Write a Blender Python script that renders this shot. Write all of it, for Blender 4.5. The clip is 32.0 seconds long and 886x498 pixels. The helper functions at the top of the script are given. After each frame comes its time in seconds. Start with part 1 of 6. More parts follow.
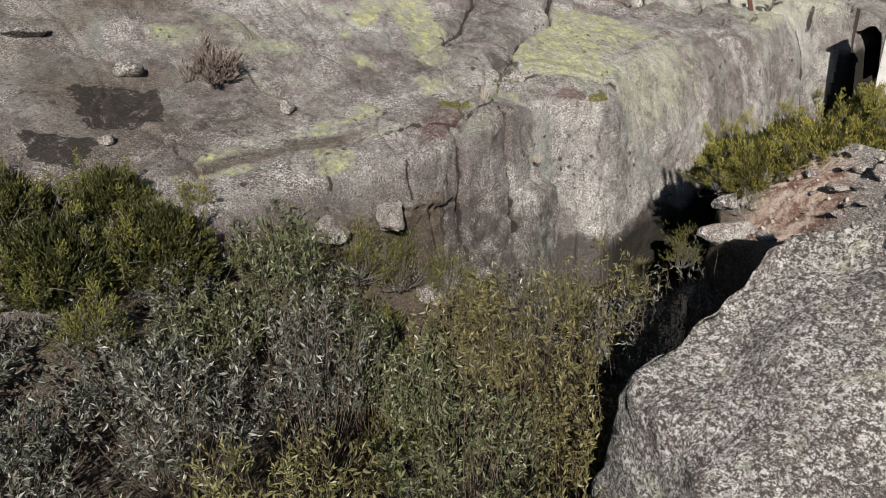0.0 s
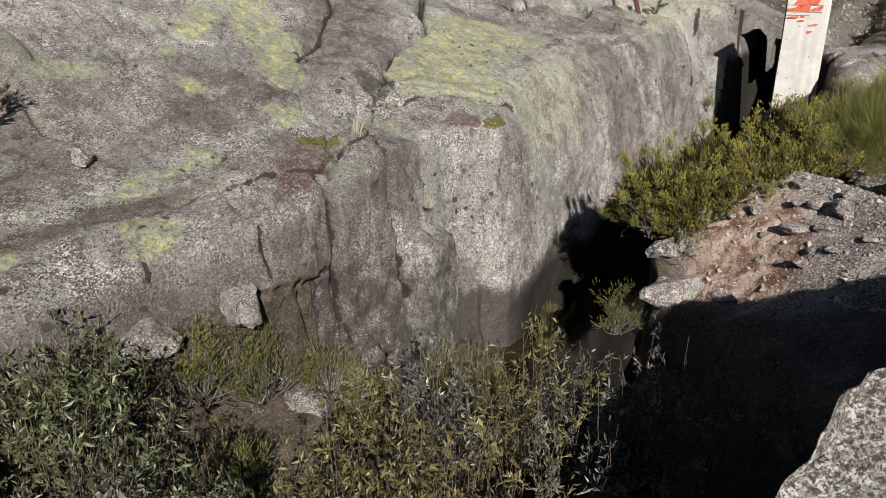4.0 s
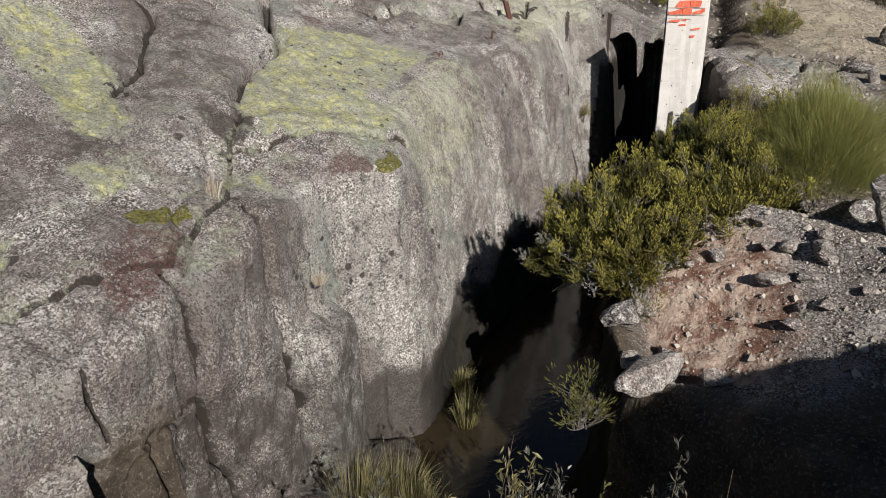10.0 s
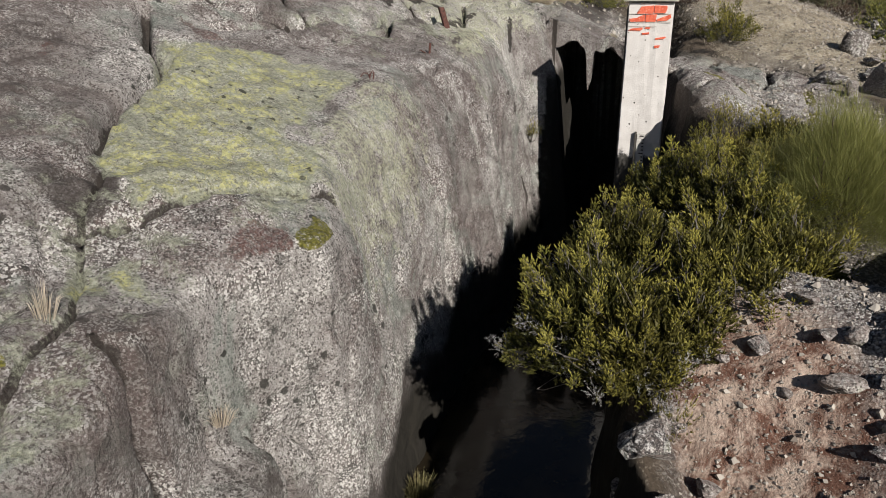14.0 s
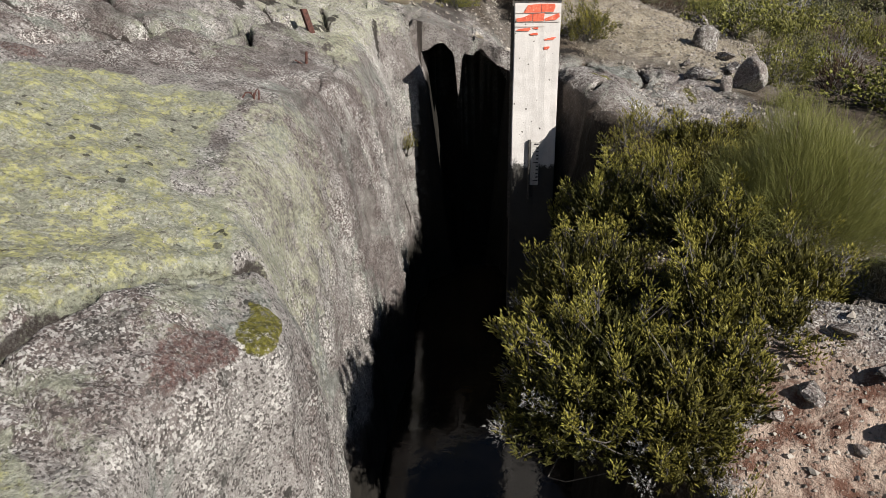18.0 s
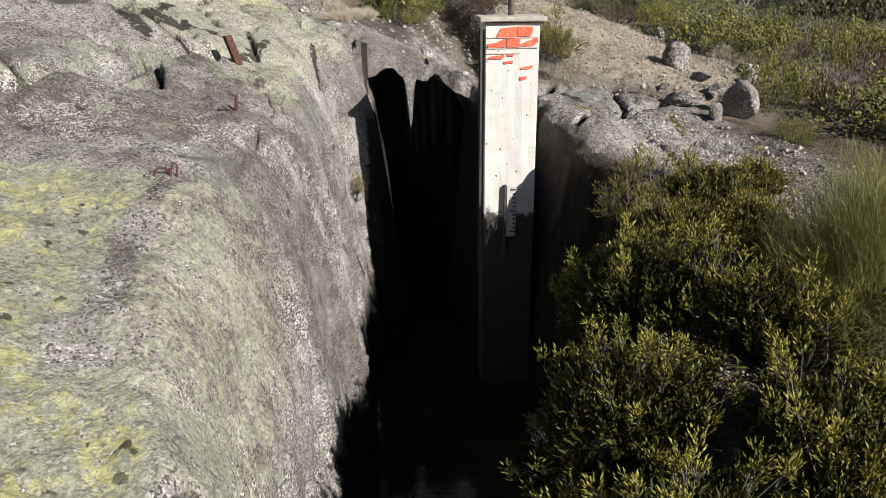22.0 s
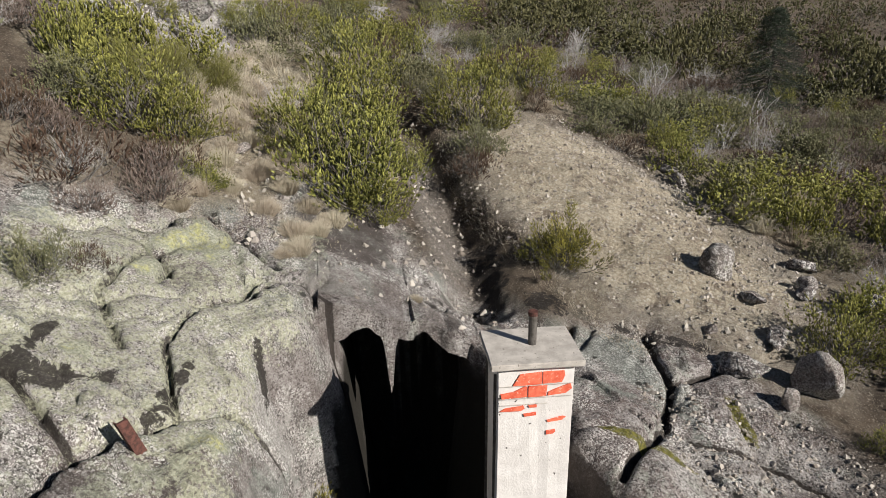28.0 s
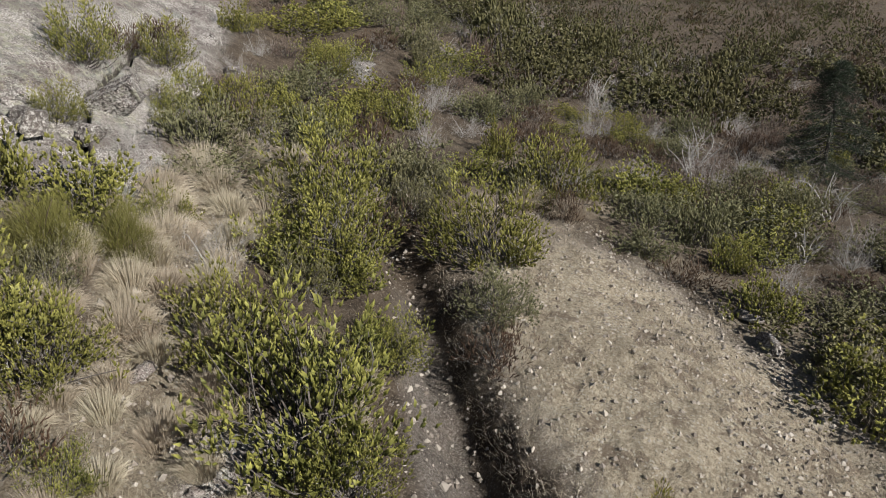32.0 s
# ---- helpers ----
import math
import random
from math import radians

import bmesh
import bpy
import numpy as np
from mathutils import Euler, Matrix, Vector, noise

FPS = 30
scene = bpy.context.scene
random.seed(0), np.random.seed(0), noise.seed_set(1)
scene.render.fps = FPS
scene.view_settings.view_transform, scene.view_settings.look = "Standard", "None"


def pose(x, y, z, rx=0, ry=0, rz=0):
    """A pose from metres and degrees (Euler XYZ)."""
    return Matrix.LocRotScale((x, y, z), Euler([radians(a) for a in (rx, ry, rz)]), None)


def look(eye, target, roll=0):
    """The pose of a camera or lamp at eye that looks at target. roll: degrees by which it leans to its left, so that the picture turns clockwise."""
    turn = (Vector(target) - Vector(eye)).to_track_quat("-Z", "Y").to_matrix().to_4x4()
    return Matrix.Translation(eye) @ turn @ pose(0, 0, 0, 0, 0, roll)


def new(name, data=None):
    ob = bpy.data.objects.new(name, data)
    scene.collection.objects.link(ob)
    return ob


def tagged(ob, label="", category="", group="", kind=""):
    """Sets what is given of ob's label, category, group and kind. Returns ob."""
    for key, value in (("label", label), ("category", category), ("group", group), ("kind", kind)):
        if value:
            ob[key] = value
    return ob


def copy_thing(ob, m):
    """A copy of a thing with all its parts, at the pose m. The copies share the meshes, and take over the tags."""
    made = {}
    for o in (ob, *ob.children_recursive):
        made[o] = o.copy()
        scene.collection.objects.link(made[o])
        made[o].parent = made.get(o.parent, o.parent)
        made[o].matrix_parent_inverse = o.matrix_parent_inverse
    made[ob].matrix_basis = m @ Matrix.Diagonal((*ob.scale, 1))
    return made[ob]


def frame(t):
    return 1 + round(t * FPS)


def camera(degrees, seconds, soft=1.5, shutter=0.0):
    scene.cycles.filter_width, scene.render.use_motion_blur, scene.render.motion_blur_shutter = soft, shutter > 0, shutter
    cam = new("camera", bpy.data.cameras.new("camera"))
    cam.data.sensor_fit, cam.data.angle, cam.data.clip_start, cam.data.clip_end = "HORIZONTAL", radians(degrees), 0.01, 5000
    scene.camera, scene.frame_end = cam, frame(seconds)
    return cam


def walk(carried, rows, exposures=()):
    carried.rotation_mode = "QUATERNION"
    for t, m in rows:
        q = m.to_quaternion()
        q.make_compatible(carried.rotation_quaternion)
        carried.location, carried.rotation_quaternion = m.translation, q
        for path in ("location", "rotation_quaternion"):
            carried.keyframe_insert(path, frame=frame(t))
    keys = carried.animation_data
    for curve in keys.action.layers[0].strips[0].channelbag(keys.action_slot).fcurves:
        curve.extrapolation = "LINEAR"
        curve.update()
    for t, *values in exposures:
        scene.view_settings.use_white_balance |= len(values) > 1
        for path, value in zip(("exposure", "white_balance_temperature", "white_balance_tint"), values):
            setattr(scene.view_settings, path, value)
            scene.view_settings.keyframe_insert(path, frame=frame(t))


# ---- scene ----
cam = camera(63.9, 32.0, soft=0.55)
METRES, EYE, TILT, LEAN, TURN = 20.0, 6.0, 0.0, 0.0, 0.0
ROWS = [
    (0.0, 0.0, 0.0, 0.0, -0.07, -20.87, 0.18),
    (0.5, 0.003, 0.0205, 0.0005, -0.57, -20.9, 0.14),
    (1.0, 0.0062, 0.0405, 0.0005, -1.34, -20.89, 0.13),
    (1.5, 0.008, 0.0578, 0.0004, -2.52, -20.9, 0.16),
    (2.0, 0.0076, 0.0743, 0.0004, -4.92, -20.89, 0.14),
    (2.5, 0.0053, 0.0893, 0.0002, -6.74, -20.89, 0.16),
    (4.5, -0.0023, 0.139, -0.0017, -13.39, -20.83, 0.19),
    (5.0, -0.0059, 0.1493, -0.0013, -15.94, -20.88, 0.2),
    (5.5, -0.0093, 0.1577, -0.0017, -18.11, -20.78, 0.26),
    (6.0, -0.0132, 0.1639, -0.0017, -19.49, -20.71, 0.35),
    (6.5, -0.0155, 0.171, -0.0029, -20.51, -20.73, 0.3),
    (7.0, -0.0117, 0.176, -0.0031, -21.03, -20.72, 0.27),
    (7.5, -0.0125, 0.1834, -0.0021, -21.56, -20.78, 0.28),
    (8.0, -0.0144, 0.1939, -0.0017, -21.98, -20.81, 0.29),
    (8.5, -0.0152, 0.2051, -0.0017, -22.46, -20.76, 0.33),
    (9.0, -0.0136, 0.2169, -0.0012, -23.37, -20.78, 0.34),
    (9.5, -0.0091, 0.2295, -0.0003, -24.32, -20.86, 0.35),
    (10.0, -0.0038, 0.2426, 0.0003, -25.25, -20.85, 0.39),
    (10.5, 0.002, 0.2565, 0.0005, -26.36, -20.84, 0.4),
    (11.0, 0.0076, 0.2712, 0.0009, -27.39, -20.86, 0.41),
    (11.5, 0.0131, 0.2866, 0.0014, -27.99, -20.86, 0.43),
    (12.0, 0.0174, 0.3004, 0.0019, -28.46, -20.86, 0.4),
    (12.5, 0.0218, 0.3123, 0.0024, -28.95, -20.87, 0.41),
    (13.0, 0.0246, 0.3224, 0.0017, -29.69, -20.85, 0.42),
    (13.5, 0.0281, 0.3318, 0.0013, -30.6, -20.85, 0.48),
    (14.0, 0.0326, 0.3421, 0.0014, -31.92, -20.85, 0.45),
    (14.5, 0.0347, 0.3536, 0.0009, -33.69, -20.87, 0.43),
    (15.0, 0.0374, 0.3648, 0.0009, -35.48, -20.84, 0.5),
    (15.5, 0.0392, 0.3755, 0.001, -37.15, -20.89, 0.49),
    (17.5, 0.0306, 0.4233, -0.0004, -44.94, -20.91, 0.57),
    (18.0, 0.0317, 0.4351, -0.0009, -47.86, -20.93, 0.62),
    (18.5, 0.0355, 0.4471, -0.0014, -51.06, -20.94, 0.64),
    (19.0, 0.041, 0.4582, -0.0016, -52.17, -20.96, 0.64),
    (19.5, 0.0487, 0.4681, -0.0006, -52.73, -20.97, 0.67),
    (20.0, 0.057, 0.478, 0.0003, -53.39, -20.94, 0.68),
    (20.5, 0.063, 0.4878, 0.0014, -54.06, -20.93, 0.69),
    (21.0, 0.0704, 0.4978, 0.0028, -54.19, -20.88, 0.76),
    (21.5, 0.0791, 0.5063, 0.0048, -54.22, -20.88, 0.71),
    (22.0, 0.0856, 0.5142, 0.0086, -54.26, -20.93, 0.68),
    (22.5, 0.0951, 0.523, 0.0139, -54.45, -20.94, 0.69),
    (23.0, 0.1077, 0.5323, 0.0197, -54.93, -20.93, 0.7),
    (23.5, 0.121, 0.5419, 0.0245, -55.39, -20.91, 0.68),
    (24.0, 0.1332, 0.5513, 0.029, -55.69, -20.92, 0.65),
    (24.5, 0.144, 0.5604, 0.0357, -55.74, -20.91, 0.65),
    (25.0, 0.154, 0.5686, 0.0473, -55.8, -20.94, 0.61),
    (25.5, 0.1645, 0.5766, 0.0603, -55.85, -20.91, 0.64),
    (26.0, 0.1758, 0.5842, 0.074, -55.89, -20.91, 0.65),
    (26.5, 0.1873, 0.5925, 0.0879, -55.96, -20.93, 0.64),
    (28.5, 0.2435, 0.6339, 0.1413, -56.18, -20.82, 0.74),
    (29.0, 0.2616, 0.6481, 0.1473, -56.24, -20.8, 0.75),
    (29.5, 0.281, 0.6632, 0.1543, -56.29, -20.78, 0.8),
    (30.0, 0.301, 0.6787, 0.1622, -56.36, -20.78, 0.81),
    (30.5, 0.3242, 0.6941, 0.1695, -56.42, -20.78, 0.82),
    (31.0, 0.3502, 0.7118, 0.1771, -56.48, -20.75, 0.85),
    (31.5, 0.38, 0.7312, 0.1844, -56.56, -20.74, 0.89),
    (32.0, 0.4089, 0.7509, 0.1902, -56.64, -20.72, 0.88),
]
walk(cam, [(t, pose(0, 0, EYE, TILT, LEAN, TURN) @ pose(METRES * x, METRES * y, METRES * z, 90 + pitch, roll, yaw)) for t, x, y, z, yaw, pitch, roll in ROWS], exposures=((0.0, 0.42), (8.0, 0.44), (14.0, 0.27), (18.0, 0.42), (20.0, 0.64), (26.0, 0.66), (29.0, 0.42), (32.0, 0.38)))

# ---- light ----
SUN_EL, SUN_AZ = radians(30.0), radians(183.0)
sky_world = bpy.data.worlds.new("sky")
scene.world = sky_world
sky_world.use_nodes = True
wt = sky_world.node_tree
sky = wt.nodes.new("ShaderNodeTexSky")
sky.sky_type, sky.sun_disc, sky.sun_elevation, sky.sun_rotation = "NISHITA", False, SUN_EL, SUN_AZ
sky.altitude = 1400
wt.links.new(sky.outputs[0], wt.nodes["Background"].inputs[0])
wt.nodes["Background"].inputs[1].default_value = 0.034
sun = new("sun", bpy.data.lights.new("sun", "SUN"))
sun.data.energy, sun.data.angle, sun.data.color = 5.0, radians(0.53), (1.0, 0.95, 0.87)
sun_from = Vector((math.sin(SUN_AZ) * math.cos(SUN_EL), math.cos(SUN_AZ) * math.cos(SUN_EL), math.sin(SUN_EL)))
sun.matrix_world = look((0, 0, 60), Vector((0, 0, 60)) - sun_from)

# ---- terrain begin ----
# Plan axes: a runs along the cleft, b across it (to its left looking up the cleft).
UA, UB = np.array([0.7413, 0.6712]), np.array([-0.6712, 0.7413])


def to_ab(x, y):
    return x * UA[0] + y * UA[1], x * UB[0] + y * UB[1]


def to_xy(a, b):
    return a * UA[0] + b * UB[0], a * UA[1] + b * UB[1]


def hash3(ix, iy, seed):
    h = (ix.astype(np.int64) * 374761393 + iy.astype(np.int64) * 668265263 + seed * 974634777) & 0x7FFFFFFF
    h = ((h ^ (h >> 13)) * 1274126177) & 0x7FFFFFFF
    return ((h ^ (h >> 16)) & 0xFFFF) / 65535.0


def vnoise(x, y, seed=0):
    ix, iy = np.floor(x), np.floor(y)
    fx, fy = x - ix, y - iy
    fx, fy = fx * fx * fx * (fx * (fx * 6 - 15) + 10), fy * fy * fy * (fy * (fy * 6 - 15) + 10)
    c = [hash3(ix + i, iy + j, seed) for i, j in ((0, 0), (1, 0), (0, 1), (1, 1))]
    return (c[0] * (1 - fx) + c[1] * fx) * (1 - fy) + (c[2] * (1 - fx) + c[3] * fx) * fy - 0.5


def fbm(x, y, octaves=4, seed=0, gain=0.5):
    total, amp = 0.0, 1.0
    for k in range(octaves):
        total = total + amp * vnoise(x * 2 ** k + 17.3 * k, y * 2 ** k - 9.1 * k, seed + k)
        amp *= gain
    return total


def blocks(x, y, seed=0):
    """Cells of broken rock: gap to the nearest joint, and a lot for each block."""
    ix, iy = np.floor(x), np.floor(y)
    f1, f2, lot = np.full(x.shape, 9.0), np.full(x.shape, 9.0), np.zeros(x.shape)
    for i in (-1, 0, 1):
        for j in (-1, 0, 1):
            cx, cy = ix + i, iy + j
            d = np.hypot(cx + 0.1 + 0.8 * hash3(cx, cy, seed) - x, cy + 0.1 + 0.8 * hash3(cx, cy, seed + 1) - y)
            f2 = np.minimum(np.maximum(f1, d), f2)
            lot = np.where(d < f1, hash3(cx, cy, seed + 2), lot)
            f1 = np.minimum(f1, d)
    return f2 - f1, lot


def smooth(lo, hi, v):
    t = np.clip((v - lo) / (hi - lo), 0, 1)
    return t * t * (3 - 2 * t)


def blob(a, b, ca, cb, ra, rb, turn=0.0):
    """1 in the middle of a turned ellipse, 0 at its edge, negative outside."""
    c, s = math.cos(radians(turn)), math.sin(radians(turn))
    da, db = a - ca, b - cb
    return 1 - np.sqrt(((da * c + db * s) / ra) ** 2 + ((-da * s + db * c) / rb) ** 2)


def line_gap(a, b, pts):
    """Distance to a polyline in the plan."""
    best = np.full(np.broadcast(a, b).shape, 99.0)
    for (a0, b0), (a1, b1) in zip(pts, pts[1:]):
        la, lb = a1 - a0, b1 - b0
        t = np.clip(((a - a0) * la + (b - b0) * lb) / (la * la + lb * lb), 0, 1)
        best = np.minimum(best, np.hypot(a - a0 - t * la, b - b0 - t * lb))
    return best


RIM_L = ((-12, 7.0), (1, 7.3), (3, 7.3), (5, 7.4), (6.2, 7.2), (6.75, 7.22), (7.0, 7.16), (7.5, 7.15), (8.1, 7.25), (8.6, 7.36), (9.0, 7.34), (9.4, 7.18), (9.75, 6.92), (10.2, 6.92), (10.8, 7.0), (11.4, 7.08), (12.3, 7.1), (13.4, 7.08), (14.2, 7.0), (14.8, 6.88), (15.3, 6.79), (15.9, 6.85), (16.5, 6.9), (17.2, 6.82), (18.0, 6.8), (18.25, 6.5), (18.45, 6.3), (19, 6.3), (60, 6.3))
RIM_R = ((-12, 2.0), (4, 1.7), (6, 1.8), (7.2, 2.3), (8.2, 3.4), (8.7, 4.15), (9.4, 4.45), (10.4, 4.55), (12, 4.4), (13.5, 4.05), (14.3, 3.75), (15, 3.6), (15.5, 3.7), (16.0, 3.95), (16.4, 4.12), (16.9, 4.22), (17.4, 4.32), (18.0, 4.4), (18.5, 4.55), (19.0, 4.7), (60, 4.7))
WATER = 0.9


def rim(a, table):
    return np.interp(a, [r[0] for r in table], [r[1] for r in table])


# joints in the outcrop: points in plan, half width, depth, rounding of the edges
JOINTS = (
    (((7.0, 7.5), (8.0, 7.75), (8.9, 8.35), (9.5, 8.6)), 0.02, 0.05, 0.12),
    (((5.2, 8.0), (6.4, 7.75), (7.0, 7.5)), 0.03, 0.08, 0.15),
    (((8.9, 8.15), (9.6, 7.9), (10.05, 7.65), (10.32, 7.42), (10.55, 7.18)), 0.022, 0.08, 0.06),
    (((8.4, 9.6), (9.4, 9.9), (10.4, 10.6), (11.2, 11.8)), 0.03, 0.08, 0.2),
    (((13.0, 9.8), (13.9, 9.2), (14.8, 8.75), (15.6, 8.5), (16.4, 8.25), (17.0, 7.7), (17.3, 7.0), (17.4, 6.5)), 0.05, 0.26, 0.22),
    (((14.2, 9.1), (14.6, 9.7), (15.4, 10.2), (16.2, 11.0)), 0.04, 0.16, 0.2),
    (((16.4, 8.25), (17.0, 8.9), (17.2, 9.8), (18.0, 11.0)), 0.03, 0.14, 0.25),
    (((15.4, 10.2), (16.3, 9.7), (17.1, 9.4), (18.0, 9.5), (19.2, 9.9)), 0.03, 0.12, 0.2),
    (((17.6, 8.2), (18.4, 8.6), (19.2, 8.4), (19.8, 7.9)), 0.03, 0.12, 0.22),
    (((17.0, 7.7), (17.8, 7.9), (18.6, 7.6), (19.1, 7.1)), 0.03, 0.1, 0.22),
    (((13.9, 9.2), (13.6, 10.2), (13.9, 11.6)), 0.03, 0.1, 0.2),
    (((16.6, 3.9), (17.4, 3.1), (18.2, 2.7), (19.2, 2.6)), 0.04, 0.12, 0.2),
    (((17.4, 3.1), (17.0, 2.2), (16.4, 1.6)), 0.04, 0.1, 0.2),
    (((18.2, 2.7), (18.4, 1.8), (18.6, 1.0)), 0.04, 0.14, 0.2),
    (((17.9, 4.4), (18.6, 3.8), (19.4, 3.5)), 0.04, 0.14, 0.2),
    (((19.3, 9.16), (19.61, 8.81), (19.49, 8.41), (19.12, 8.09), (18.77, 8.15)), 0.03, 0.2, 0.25),
    (((19.75, 8.61), (20.49, 7.99), (20.07, 7.49), (19.48, 7.0)), 0.03, 0.22, 0.25),
    (((18.15, 8.78), (18.45, 8.28), (18.57, 7.67), (19.24, 7.18), (19.25, 6.67), (18.71, 6.25)), 0.03, 0.2, 0.22),
    (((14.62, 8.8), (14.8, 8.54), (15.1, 8.36), (15.55, 8.44), (15.72, 8.7), (15.58, 9.13)), 0.03, 0.2, 0.2),
    (((9.37, 8.87), (9.65, 8.89), (10.43, 9.18), (11.2, 9.32), (11.63, 9.55), (11.76, 9.86), (12.61, 10.46)), 0.045, 0.28, 0.08),
    (((8.71, 8.33), (9.2, 8.01), (9.83, 7.73), (10.18, 7.4)), 0.025, 0.08, 0.06),
    (((26, 8.6), (27, 9.3), (28.6, 9.6), (30.5, 9.4), (33, 9.6)), 0.05, 0.2, 0.3),
    (((27, 9.3), (27.2, 10.4), (28.4, 11.4), (31, 12)), 0.05, 0.2, 0.3),
)
# cracks in the face of the outcrop: points along the cleft and in height, half width, depth
CRACKS = (
    (((6.9, 4.1), (6.91, 3.75), (6.95, 3.3), (6.88, 3.0), (6.96, 2.6), (7.0, 2.0)), 0.036, 0.4),
    (((7.93, 4.15), (7.91, 3.8), (7.9, 3.5), (7.98, 3.05), (7.94, 2.6), (7.88, 2.0)), 0.04, 0.4),
    (((8.84, 2.9), (8.93, 2.62), (8.95, 2.3), (8.9, 1.9)), 0.03, 0.25),
    (((9.0, 2.75), (9.25, 2.7), (9.4, 2.5), (9.42, 2.0)), 0.015, 0.1),
    (((5.3, 3.0), (5.9, 3.06), (6.5, 2.92), (6.9, 3.0)), 0.02, 0.14),
    (((6.3, 3.0), (6.34, 2.6), (6.5, 2.1)), 0.022, 0.16),
    (((5.92, 3.7), (5.98, 3.15)), 0.015, 0.12),
    (((9.0, 4.2), (8.95, 3.8), (9.1, 3.4)), 0.008, 0.03),
    (((10.4, 3.2), (10.3, 2.9), (9.9, 2.8), (9.6, 2.95)), 0.008, 0.03),
    (((4.87, 4.2), (4.8, 3.5)), 0.025, 0.12),
    (((12.9, 4.75), (13.15, 4.3), (13.45, 3.55), (13.58, 3.2), (13.5, 2.7), (13.7, 1.9)), 0.026, 0.1),
    (((13.6, 4.6), (14.2, 4.2), (14.5, 3.6), (14.6, 2.8), (14.4, 2.0)), 0.02, 0.06),
    (((14.6, 4.8), (15.2, 4.1), (15.45, 3.2), (15.3, 2.2)), 0.025, 0.1),
    (((16.2, 5.2), (16.3, 4.2), (16.15, 3.0)), 0.03, 0.1),
)


def left_plane(a, b):
    p, q = np.clip(a - 12, -15, 22), np.clip(b - 8, -2.4, 6)
    z = 4.81 + 0.303 * q + 0.0315 * q * q + 0.137 * p + 0.0083 * p * q + 0.0014 * p * p
    return z + 0.17 * (a - 12 - p) + 0.2 * np.clip(b - 14, 0, 40) * smooth(60, 20, b)


def right_plane(a, b):
    p, q = np.clip(a - 16, -18, 26), np.clip(b - 2, -12, 6)
    z = 4.05 + 0.043 * q + 0.0018 * q * q + 0.127 * p + 0.0114 * p * q + 0.0008 * p * p
    z = z + 0.15 * (a - 16 - p) - 0.03 * np.clip(-10 - b, 0, 60)
    return z - 0.3 * smooth(10.4, 8.8, a) * smooth(2.6, 4.0, b)


def outcrop_mask(a, b):
    wob = 0.5 * fbm(a * 0.6, b * 0.6, 3, 31)
    left = smooth(21.1, 20.2, a + 0.9 * (b - 7.5) * 0.3 + wob) * smooth(5.4, 6.0, b)
    right = np.clip(3.5 * blob(a, b, 17.4, 3.0, 2.4, 1.7, 10) + wob, 0, 1)
    head = np.clip(3 * blob(a, b, 19.0, 5.2, 1.9, 1.5) + wob, 0, 1)
    flat = np.clip(3 * blob(a, b, 20.9, 6.3, 1.5, 1.1) + wob, 0, 1)
    back = smooth(8.0, 8.6, b + wob + 0.03 * (a - 27)) * smooth(24.8, 26, a + wob) * smooth(42, 36, a)
    return np.clip(np.maximum.reduce([left, right, head, flat, back]), 0, 1)


